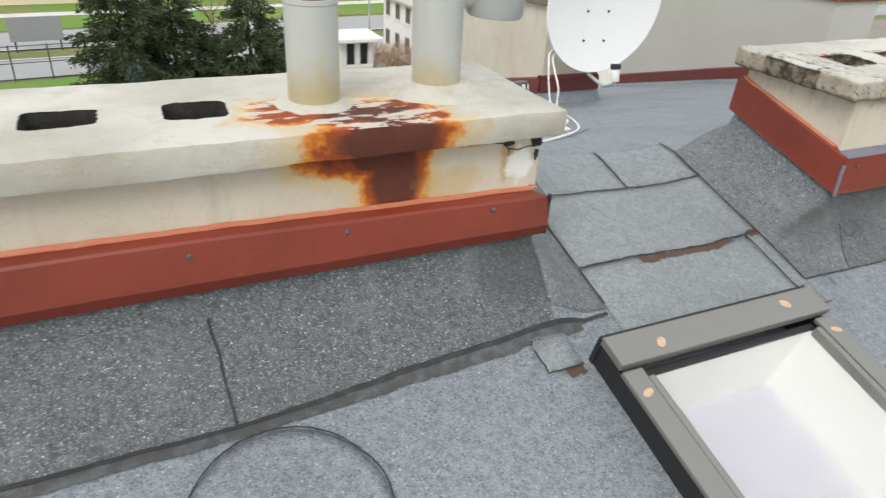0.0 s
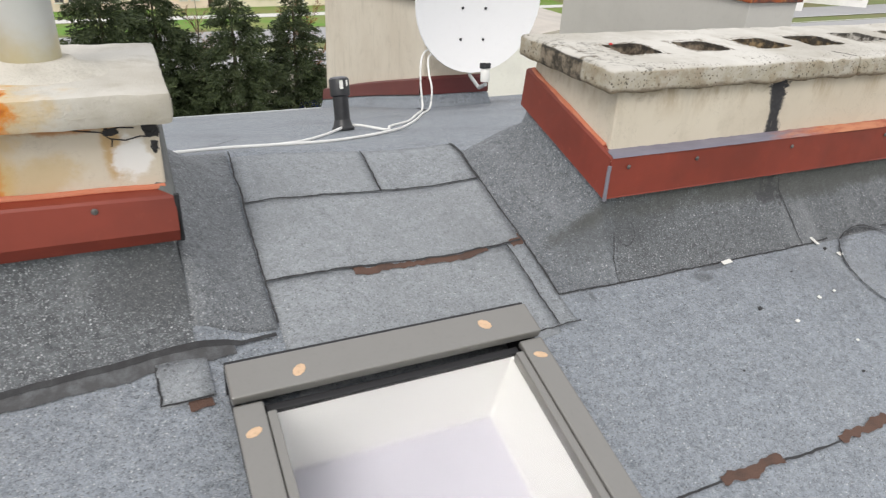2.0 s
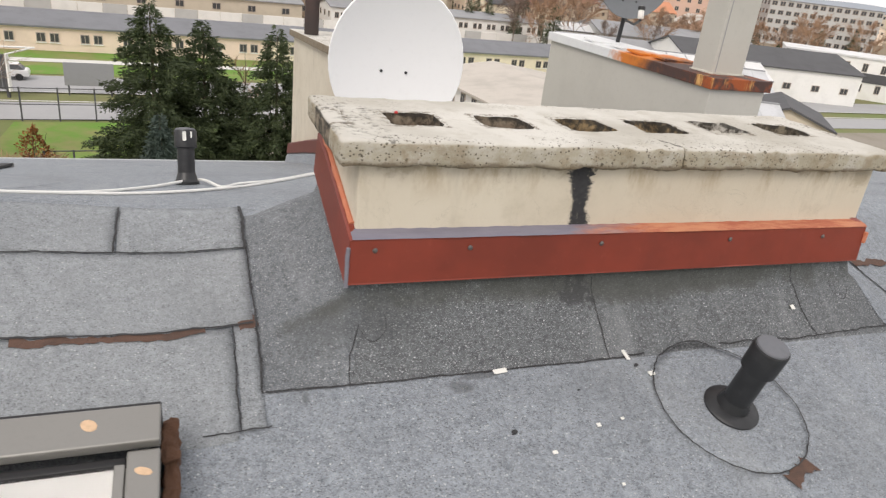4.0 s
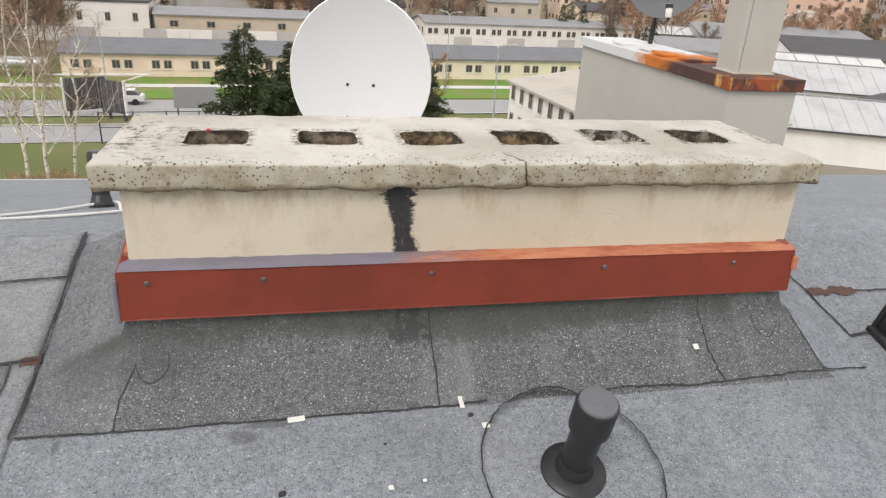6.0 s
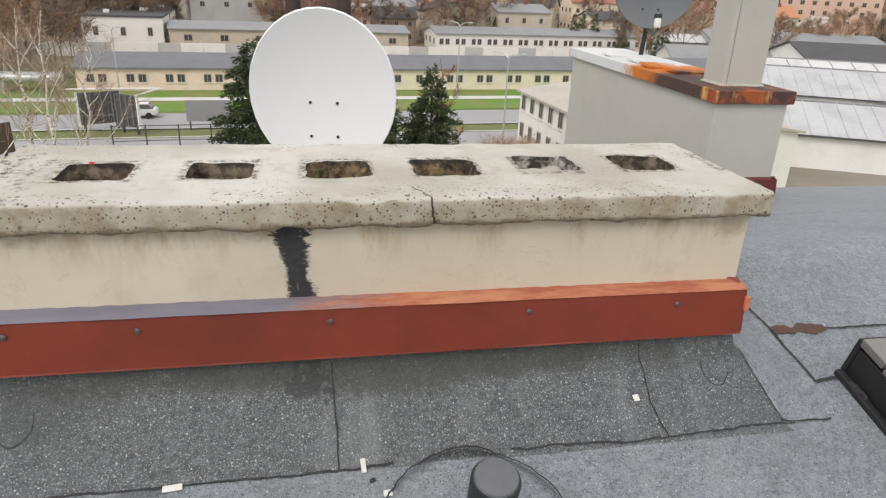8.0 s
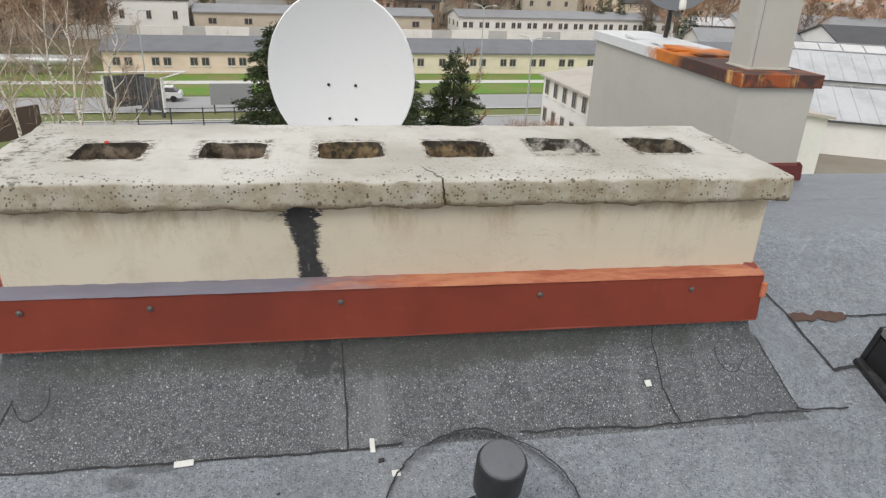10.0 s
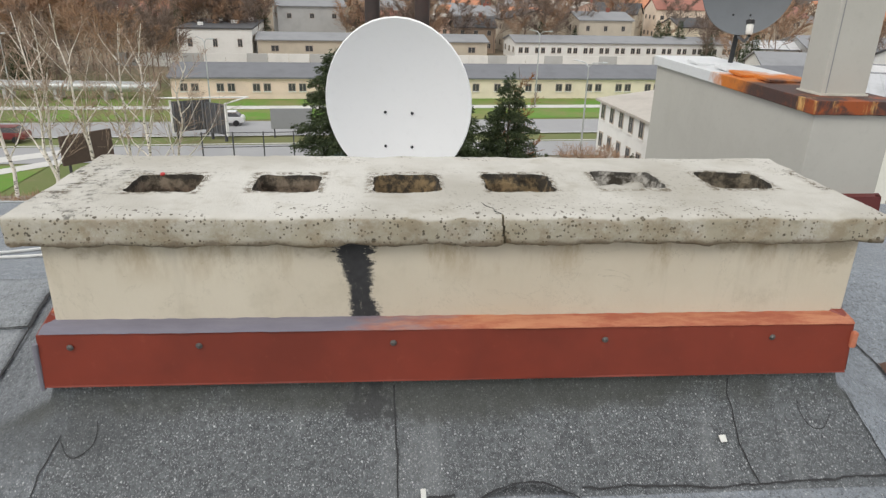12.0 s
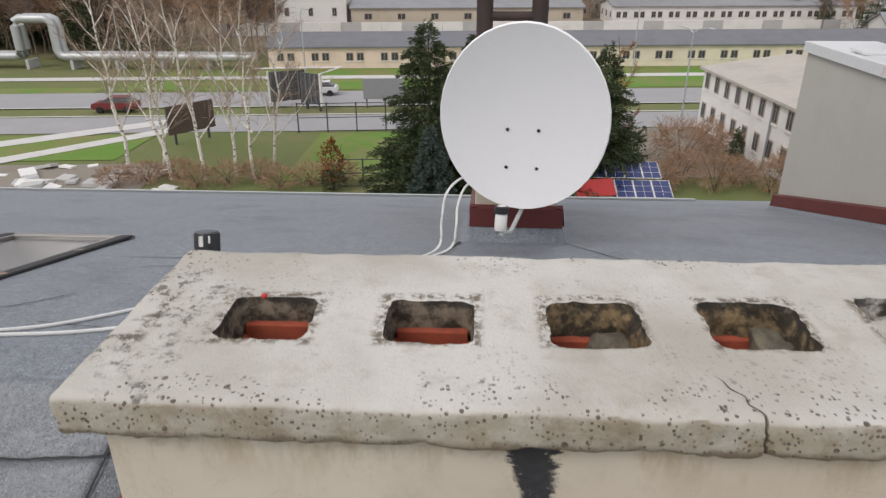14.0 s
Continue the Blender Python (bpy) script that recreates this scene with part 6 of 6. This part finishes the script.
def bare_tree(x, y, height, twigs, bark, label, seed, limbs=7, lean=0.0, fine=1.0, name="bare_tree", category="bare tree", width=0.30, group="bare trees", twig=1.0):
    """A leafless tree: tapered trunk with limbs, and a crown of thin twigs."""
    rnd = random.Random(seed)
    tr = thing(name, pose(x, y, GROUND), label, category, group)
    r0 = height * (0.0105 if bark is BIRCH else 0.009)
    crown_v, crown_f = [], []
    top = Vector((lean * height, rnd.uniform(-0.03, 0.03) * height, height))
    pts = [Vector((0, 0, 0)).lerp(top, k / 6) + Vector((rnd.gauss(0, 0.012), rnd.gauss(0, 0.012), 0)) * height * (k > 0) for k in range(7)]
    bm = tube(pts, r0, 7, taper=r0 * 0.15)
    part("trunk", bm, bark, tr)
    for k in range(limbs):
        f = 0.22 + 0.7 * k / limbs
        base = pts[int(f * 6)].lerp(pts[min(6, int(f * 6) + 1)], f * 6 % 1)
        a = k * 2.4 + rnd.uniform(-0.5, 0.5)
        length = height * width * (1.25 - f) * rnd.uniform(0.8, 1.2)
        up = Vector((math.cos(a) * 0.62, math.sin(a) * 0.62, rnd.uniform(0.6, 1.0))).normalized()
        limb = [base + up * length * s + Vector((0, 0, 0.15 * length * s * s)) + Vector((rnd.gauss(0, 0.03), rnd.gauss(0, 0.03), 0)) * length for s in (0, 0.35, 0.7, 1.0)]
        part("limb", tube(limb, r0 * 0.45 * (1.1 - f * 0.6), 5, taper=r0 * 0.08), bark, tr)
        for i in range(int(26 * fine)):
            q = rnd.uniform(0.2, 1.0)
            p = limb[0].lerp(limb[3], q)
            d = up + Vector((rnd.gauss(0, 0.55), rnd.gauss(0, 0.55), rnd.gauss(0.15, 0.4)))
            size = length * rnd.uniform(0.25, 0.55) * (1.2 - 0.5 * q)
            leaf(crown_v, crown_f, p, d, size, rnd, twig * 0.035 / max(0.6, size) * (height / 9))
            for j in range(3):
                p2 = p + d.normalized() * size * rnd.uniform(0.3, 0.9)
                leaf(crown_v, crown_f, p2, d + Vector((rnd.gauss(0, 0.7), rnd.gauss(0, 0.7), rnd.gauss(0, 0.5))), size * 0.5, rnd, twig * 0.03 / max(0.3, size * 0.5) * (height / 9))
    mesh_of("crown", crown_v, crown_f, twigs, tr)
    return tr


def bush(x, y, w, h, leaves, label, seed, n=900, size=0.22, name="bush", column=False, group="bushes"):
    rnd = random.Random(seed)
    b = thing(name, pose(x, y, GROUND), label, "bush", group)
    for k in range(4):
        a = k * 1.6
        part("stem", tube([(0, 0, 0), (w * 0.12 * math.cos(a), w * 0.12 * math.sin(a), h * 0.4), (w * 0.3 * math.cos(a), w * 0.3 * math.sin(a), h * 0.8)], 0.04, 5, taper=0.01), BARK, b)
    verts, faces = [], []
    for k in range(int(n * 1.8) if leaves is TWIGS else n):
        v = Vector((rnd.gauss(0, 1), rnd.gauss(0, 1), rnd.gauss(0, 1))).normalized() * rnd.uniform(0.3, 1.0) ** 0.5
        lump = 0.75 + 0.45 * noise.noise(v * 2.2 + Vector((seed, 0, 0)))
        f = (1 - 0.8 * max(0, v.z)) if column else 1
        p = Vector((v.x * w / 2 * lump * f, v.y * w / 2 * lump * f, h * 0.5 + v.z * h * 0.5 * lump))
        leaf(verts, faces, p, v + Vector((rnd.gauss(0, 0.5), rnd.gauss(0, 0.5), rnd.gauss(0.2, 0.4))), size * rnd.uniform(0.6, 1.3) * (1.7 if leaves is TWIGS else 1), rnd, 0.065 if leaves is TWIGS else 0.5)
    mesh_of("crown", verts, faces, leaves, b)
    return b


spruce(-2.3, 38, 11.2, 5.2, SPRUCE, "tall dark green spruce behind the eave", 1)
spruce(0.3, 40, 10.2, 5.0, SPRUCE, "dark green spruce close beside a taller one", 2)
spruce(4.2, 38.5, 10.2, 4.7, SPRUCE, "dark green spruce with a broken outline", 3, 0.85)
spruce(-1.9, 34.0, 6.3, 1.9, BLUE_SPRUCE, "small grey-blue spruce before the tall ones", 4)
spruce(8.4, 42, 9.4, 3.7, SPRUCE, "dark spruce half hidden by the dish", 5, 0.8)
bare_tree(9.6, 45, 9.6, RUSSET, BARK, "slim tree still holding russet leaves", 6, 9, fine=1.3)
bare_tree(2.6, 41, 8.6, TWIGS, BARK, "slim bare tree between the spruces", 7, 9, fine=1.2)
for k, (x, y, h, lean) in enumerate(((-20.6, 43.1, 12.5, -0.10), (-15.0, 43.7, 12.0, 0.03), (-18.3, 43.4, 13, -0.12), (-24.7, 45.2, 13.5, -0.05), (-16.6, 44.6, 12.0, 0.02), (-22.4, 46, 12.5, 0.06), (-14.2, 46, 11, 0.12))):
    bare_tree(x, y, h, BIRCH_TWIGS, BIRCH, "bare white-barked birch with fine pale brown twigs", 20 + k, 11, lean, 1.1, "birch_tree", "birch tree", 0.34, "birches", 0.6)
bush(-9.0, 41.9, 2.3, 3.9, RUSSET, "small cypress with orange-brown foliage", 31, 900, 0.2, "cypress", True)
bush(-9.0, 41.5, 2.4, 1.6, OLIVE, "low dark bush at the foot of the cypress", 38, 500, 0.2)
bush(15.5, 48.5, 6.5, 3.6, TWIGS, "wide brown leafless bush", 32, 1900, 0.3)
bush(12.0, 51.0, 4.0, 2.4, OLIVE, "olive-green bush in the yard", 33, 1100, 0.25)
bush(10.6, 46.0, 3.4, 2.6, OLIVE, "dark green bush beside the panels", 34, 1000, 0.22)
bush(18.7, 46.6, 1.3, 3.6, OLIVE, "narrow dark green column cypress", 35, 900, 0.2, "cypress", True)
bush(18.8, 48.4, 2.6, 3.0, TWIGS, "leafless brown bush by the white block", 36, 900, 0.25)
bush(18.2, 51, 3.0, 3.2, TWIGS, "leafless brown bush by the white block", 37, 900, 0.25)
for k in range(6):
    bush(12.6 + 1.8 * k, 42.6 + (k % 2) * 1.6, 3.4, 2.0 + 0.4 * (k % 3), TWIGS, "leafless brown shrub beyond the eave", 90 + k, 620, 0.3)
for k in range(9):
    bush(-24 + 1.9 * k, 41.8 + (k % 3) * 0.8, 3.0, 1.5, TWIGS, "low tangle of brown twigs under the birches", 50 + k, 420, 0.3)

wood = random.Random(5)
models = [bare_tree(-70 - 6 * k, 118 + 3 * k, 10, TWIGS if k % 2 else TWIGS_DARK, BARK_GREY, "bare brown town tree", 70 + k, 5, 0, 2.4, width=0.52, group="town trees", twig=1.9) for k in range(4)]
for k in range(26):
    tall = wood.uniform(0.8, 1.15)
    copy_thing(models[k % 4], pose(wood.uniform(-66, -31), wood.uniform(94, 116), GROUND, 0, 0, wood.uniform(0, 360)) @ Matrix.Diagonal((tall, tall, tall, 1)))
green = [spruce(60 + 5 * k, 152, 8, 2.6, SPRUCE, "dark evergreen among the town houses", 80 + k, 0.25) for k in range(2)]
for k in range(430):
    if k < 110:
        x, y = wood.uniform(-95, -26), wood.uniform(96, 124)
        if x > -45:
            y = wood.uniform(152, 175)
    elif k < 150:
        x, y = wood.uniform(-10, 45), wood.uniform(153, 172)
    elif k < 290:
        x, y = wood.uniform(58, 190), wood.uniform(112, 270)
    else:
        y = wood.uniform(165, 480)
        x = wood.uniform(-0.7, 1.2) * y
    if math.hypot(x - 150, y - 195) < 38:
        continue
    m = wood.choice(green) if wood.random() < 0.14 else wood.choice(models)
    s = wood.uniform(1.0, 1.45) if k < 110 else wood.uniform(0.7, 1.25)
    copy_thing(m, pose(x, y, GROUND, 0, 0, wood.uniform(0, 360)) @ Matrix.Diagonal((s * 1.2, s * 1.2, s, 1)))


def far_wood():
    """Woods towards the skyline, as one mass of tufts."""
    rnd = random.Random(9)
    verts, faces = [], []
    for k in range(15000):
        y = rnd.uniform(430, 1500)
        x = rnd.uniform(-0.8, 1.3) * y
        dense = noise.noise(Vector((x * 0.006, y * 0.006, 0)))
        if dense < -0.12:
            continue
        s = rnd.uniform(5, 10)
        leaf(verts, faces, Vector((x, y, GROUND + rnd.uniform(0, 2))), Vector((rnd.gauss(0, 0.3), rnd.gauss(0, 0.3), 1)), s, rnd, 1.1)
    return tagged(mesh_of("far_wood", verts, faces, FAR_WOOD), "brown-grey woods among far houses", "woods", kind="stuff")


FAR_WOOD = leaf_material("far_wood", (0.20, 0.17, 0.15), (0.14, 0.14, 0.125))
# distance haze is mixed into this blue-grey base colour
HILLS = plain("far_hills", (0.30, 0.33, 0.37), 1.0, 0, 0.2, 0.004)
far_wood()
hv, hf = [], []
for k in range(121):
    a = radians(-75 + 150 * k / 120)
    r = 2600
    hgt = 34 + 22 * noise.noise(Vector((k * 0.13, 0, 0))) + 6 * noise.noise(Vector((k * 0.6, 3, 0)))
    hv += [(r * math.sin(a), r * math.cos(a), GROUND - 1), (1.03 * r * math.sin(a), 1.03 * r * math.cos(a), GROUND + hgt), (1.2 * r * math.sin(a), 1.2 * r * math.cos(a), GROUND - 1)]
for k in range(120):
    for i in range(2):
        hf.append((3 * k + i, 3 * k + 3 + i, 3 * k + 4 + i, 3 * k + 1 + i))
tagged(mesh_of("backdrop", hv, hf, HILLS, smooth=True), "low hills on the skyline with haze painted into their blue-grey", "hills", kind="structure")


# ---- street things ----
def car(x, y, yaw, paint, label):
    c = thing("car", pose(x, y, GROUND + 0.05, 0, 0, yaw), label, "car", "parked cars")
    bm = bmesh.new()
    prof = [(-2.1, 0.35), (-2.1, 0.75), (-1.95, 0.92), (-1.0, 1.0), (2.0, 0.95), (2.12, 0.7), (2.1, 0.35)]
    for a, b in zip((-0.85,), (0.85,)):
        l = [bm.verts.new((p, a, q)) for p, q in prof]
        r = [bm.verts.new((p, b, q)) for p, q in prof]
        for i in range(len(prof)):
            j = (i + 1) % len(prof)
            bm.faces.new((l[i], l[j], r[j], r[i]))
        bm.faces.new(l)
        bm.faces.new(r)
    bmesh.ops.bevel(bm, geom=list(bm.edges), offset=0.06, segments=2, affect="EDGES")
    part("body", bm, paint, c, smooth=True)
    bm = bmesh.new()
    low = [bm.verts.new(v) for v in ((-1.25, -0.78, 0.96), (1.75, -0.78, 0.96), (1.75, 0.78, 0.96), (-1.25, 0.78, 0.96))]
    top = [bm.verts.new(v) for v in ((-0.45, -0.62, 1.42), (1.25, -0.62, 1.42), (1.25, 0.62, 1.42), (-0.45, 0.62, 1.42))]
    panes = [("side_window", 0), ("windscreen", 1), ("side_window", 2), ("rear_window", 3)]
    corners = [([v.co.copy() for v in (low[i], low[(i + 1) % 4], top[(i + 1) % 4], top[i])], n) for n, i in panes]
    bm.free()
    for quad, n in corners:
        bm = bmesh.new()
        bm.faces.new([bm.verts.new(v) for v in quad])
        part(n, bm, PANE, c, "dark car glass")
    part("car_roof", box(-0.5, -0.64, 1.41, 1.3, 0.64, 1.47, 0.03), paint, c)
    wheel = None
    for wx in (-1.3, 1.3):
        for wy in (-0.84, 0.84):
            if wheel is None:
                wheel = part("wheel", lathe([(0.18, -0.1), (0.31, -0.1), (0.32, 0), (0.31, 0.1), (0.18, 0.1)], 16), RUBBER, c)
                wheel.matrix_basis = pose(wx, wy, 0.31, 90)
            else:
                share("wheel", wheel.data, c, pose(wx, wy, 0.31, 90))
    return c


PAINTS = {n: plain("car_paint_" + n, col, 0.3, 0.1, 0.1, 2) for n, col in (("white", (0.75, 0.75, 0.75)), ("red", (0.42, 0.03, 0.025)), ("maroon", (0.20, 0.035, 0.035)))}
car(-16.8, 72.4, TURN, PAINTS["white"], "white car on the asphalt road")
car(-34.8, 63.6, TURN, PAINTS["maroon"], "dark red car beyond the birches")


def lamp_post(x, y, h):
    p = thing("street_lamp", pose(x, y, GROUND), "pale slim street lamp post", "street lamp", "street lamps")
    part("pole", tube([(0, 0, 0), (0, 0, h)], 0.10, 8, taper=0.05), ZINC, p)
    part("arm", tube([(0, 0, h), (0.3, -0.3, h + 0.35), (1.1, -1.1, h + 0.5)], 0.05, 6), ZINC, p)
    part("arm", tube([(0, 0, h), (-0.3, 0.3, h + 0.35), (-1.1, 1.1, h + 0.5)], 0.05, 6), ZINC, p)
    part("lamp_head", box(0.9, -1.5, h + 0.42, 1.3, -0.9, h + 0.54, 0.03), ZINC, p)
    return p


for x, y, h in ((19.4, 85.6, 9), (-19.5, 78, 8), (18.7, 60.5, 8), (-42, 80, 8)):
    lamp_post(x, y, h)


def mesh_fence(points, h, gap, label):
    f = thing("fence", pose(points[0][0], points[0][1], GROUND), label, "fence", "fences")
    ox, oy = points[0]
    for (ax, ay), (bx, by) in zip(points, points[1:]):
        n = max(1, round(math.hypot(bx - ax, by - ay) / gap))
        for k in range(n + 1):
            x, y = ax + (bx - ax) * k / n - ox, ay + (by - ay) * k / n - oy
            part("post", box(x - 0.05, y - 0.05, 0, x + 0.05, y + 0.05, h), ROOFS["dark"], f)
        for z in (h * 0.05, h * 0.5, h * 0.97):
            part("rail", tube([(ax - ox, ay - oy, z), (bx - ox, by - oy, z)], 0.035, 6), ROOFS["dark"], f)
    return f


mesh_fence([(-8.6, 42.2), (-2.5, 42.8)], 2.0, 1.5, "black metal fence with three rails")
mesh_fence([(-15, 56.4), (-5, 57.6), (6, 58.6)], 2.6, 2.6, "thin dark fence beside the road")


def v_billboard():
    """A two-sided billboard seen from the open back of its V."""
    s = thing("billboard", pose(-17.6, 65.6, GROUND, 0, 0, TURN), "dark lattice backs of a V-shaped billboard with white edges", "billboard")
    for x, yaw, w in ((-2.4, 24, 3.6), (0.75, -38, 2.6)):
        m = pose(x, 0, 0, 0, 0, yaw)
        board = part("board", box(0, -0.08, 0.7, w, 0.08, 3.6, 0.02, m=m), ROOFS["dark"], s, "dark back of the board")
        part("edge", box(-0.12 if x < 0 else w - 0.02, -0.14, 0.6, 0.02 if x < 0 else w + 0.12, 0.12, 3.7, m=m), WALLS["white"], board, "white edge profile")
        for k in range(4):
            part("slat", box(0.1 + k * w / 4, -0.2, 0.8, 0.2 + k * w / 4, -0.08, 3.5, m=m), ROOFS["slate"], board)
        for u in (0.4, w - 0.4):
            part("post", box(u - 0.1, 0.08, 0, u + 0.1, 0.3, 3.4, m=m), ROOFS["dark"], s)
    part("top_rail", tube([(-4.2, 1.5, 3.7), (4.6, 2.0, 3.7)], 0.08, 8), WALLS["white"], s)
    part("top_rail", tube([(2.7, -1.4, 3.6), (4.4, 1.9, 3.7)], 0.07, 8), WALLS["white"], s)
    return s


v_billboard()
bb = thing("billboard", pose(-23.0, 53.2, GROUND, 0, 0, 52), "brown back of a roadside billboard on steel posts", "billboard")
part("board", box(-2.1, -0.08, 0.9, 2.1, 0.08, 3.2, 0.02), BOARD_BACK, bb)
for x in (-1.5, 1.5):
    part("post", box(x - 0.08, 0.08, 0, x + 0.08, 0.24, 3.0), ROOFS["dark"], bb)
sg = thing("billboard", pose(-8.9, 66.5, GROUND, 0, 0, TURN), "grey back of a wide roadside billboard", "billboard")
part("board", box(-2.0, -0.06, 0.9, 2.0, 0.06, 2.9, 0.02), ROOFS["grey"], sg)
for x in (-1.7, 1.7):
    part("post", box(x - 0.07, 0.06, 0, x + 0.07, 0.2, 2.8), ROOFS["dark"], sg)


def pipeline():
    p = thing("pipeline", pose(-58.5, 87.5, GROUND), "pair of silver insulated heating pipes with an upright loop", "pipeline")
    silver = ZINC
    for dy in (0, 1.3):
        loop = [(-40, dy, 1.6), (-1.5, dy, 1.6), (-1.0, dy, 1.8), (-0.8, dy, 2.4), (-0.8, dy, 5.4), (-0.6, dy, 6.0), (0, dy, 6.3), (3.4, dy, 6.3), (4.0, dy, 6.0), (4.2, dy, 5.4), (4.2, dy, 2.4), (4.5, dy, 1.8), (5.0, dy, 1.6), (30, dy, 1.6)]
        part("pipe", tube(loop, 0.55, 12), silver, p, smooth=True)
    for x in range(-36, 30, 6):
        part("support", box(x - 0.2, -0.5, 0, x + 0.2, 1.8, 1.2), WALLS["grey"], p)
    return p


pipeline()


def solar_array():
    s = thing("solar_panels", pose(9.7, 39.9, GROUND, 0, 0, 0), "blue solar panels tilted on a white metal stand", "solar panels")
    blue = PANEL_BLUE
    for r in range(2):
        for k in range(4):
            x = -2.2 + 1.12 * k + (0.4 if r == 0 else 0)
            m = pose(x, -1.7 + 1.75 * r, 1.05 + 0.66 * r, 20)
            f = part("panel_frame", box(-0.01, -0.01, -0.02, 1.09, 1.69, 0.015, m=m), WALLS["white"], s, "white panel frame")
            for i in range(2):
                for j in range(3):
                    part("cell", box(0.03 + 0.52 * i, 0.03 + 0.55 * j, 0.016, 0.53 + 0.52 * i, 0.55 + 0.55 * j, 0.024, m=m), blue, f)
    for x in (-2.1, 2.2):
        part("leg", box(x, 0.9, 0, x + 0.1, 1.0, 1.9), WALLS["white"], s)
        part("leg", box(x, -1.6, 0, x + 0.1, -1.5, 1.0), WALLS["white"], s)
    return s


PANEL_BLUE = plain("solar_cell", (0.035, 0.05, 0.16), 0.25, 0, 0.2, 3)
solar_array()
ph = thing("playhouse", pose(7.35, 37.8, GROUND, 0, 0, 12), "small orange playhouse with a red roof", "playhouse")
part("wall", box(-1.0, -0.8, 0, 1.0, 0.8, 1.5, 0.02), WALLS["salmon"], ph)
rb = bmesh.new()
for s in (-1, 1):
    box(-1.2, 0, 0, 1.2, 1.15, 0.06, bm=rb, m=pose(0, 0, 2.25, -38 if s > 0 else 38) if s > 0 else pose(0, 0, 2.25, 38) @ Matrix.Diagonal((1, -1, 1, 1)))
part("roof", rb, PAINTS["red"], ph)
part("window", box(-0.35, -0.84, 0.6, 0.35, -0.8, 1.15), PANE, ph)
rub = random.Random(3)
for k in range(26):
    x, y, s = rub.uniform(-38, -26), rub.uniform(40, 46) , rub.uniform(0.3, 0.9)
    if k % 3 == 0:
        x += 10
    r = part("rubble_slab", box(-s, -s * 0.6, 0, s, s * 0.6, s * 0.35, 0.03, m=pose(x, y, GROUND + 0.02, rub.uniform(-15, 15), rub.uniform(-15, 15), rub.uniform(0, 180))), WALLS["white" if k % 2 else "grey"], None)
    tagged(r, "pale broken slab lying in the yard", "rubble", "yard rubble")


def cowl():
    v = thing("vent_cowl", pose(-1.535, 0.66, roof_z(-1.535, 0.66)), "small white louvred vent cowl behind the rusty chimney", "vent cowl")
    part("shaft", box(-0.05, -0.05, 0, 0.05, 0.05, 0.36, 0.004), WHITE_PLASTIC, v)
    for x in (-0.05, -0.008, 0.034):
        part("louvre", box(x, -0.05, 0.36, x + 0.016, 0.05, 0.43), WHITE_PLASTIC, v)
    part("core", box(-0.04, -0.04, 0.36, 0.04, 0.04, 0.43), BLACK_PLASTIC, v)
    part("lid", box(-0.075, -0.075, 0.43, 0.075, 0.075, 0.443, 0.003), WHITE_PLASTIC, v)
    return v


cowl()
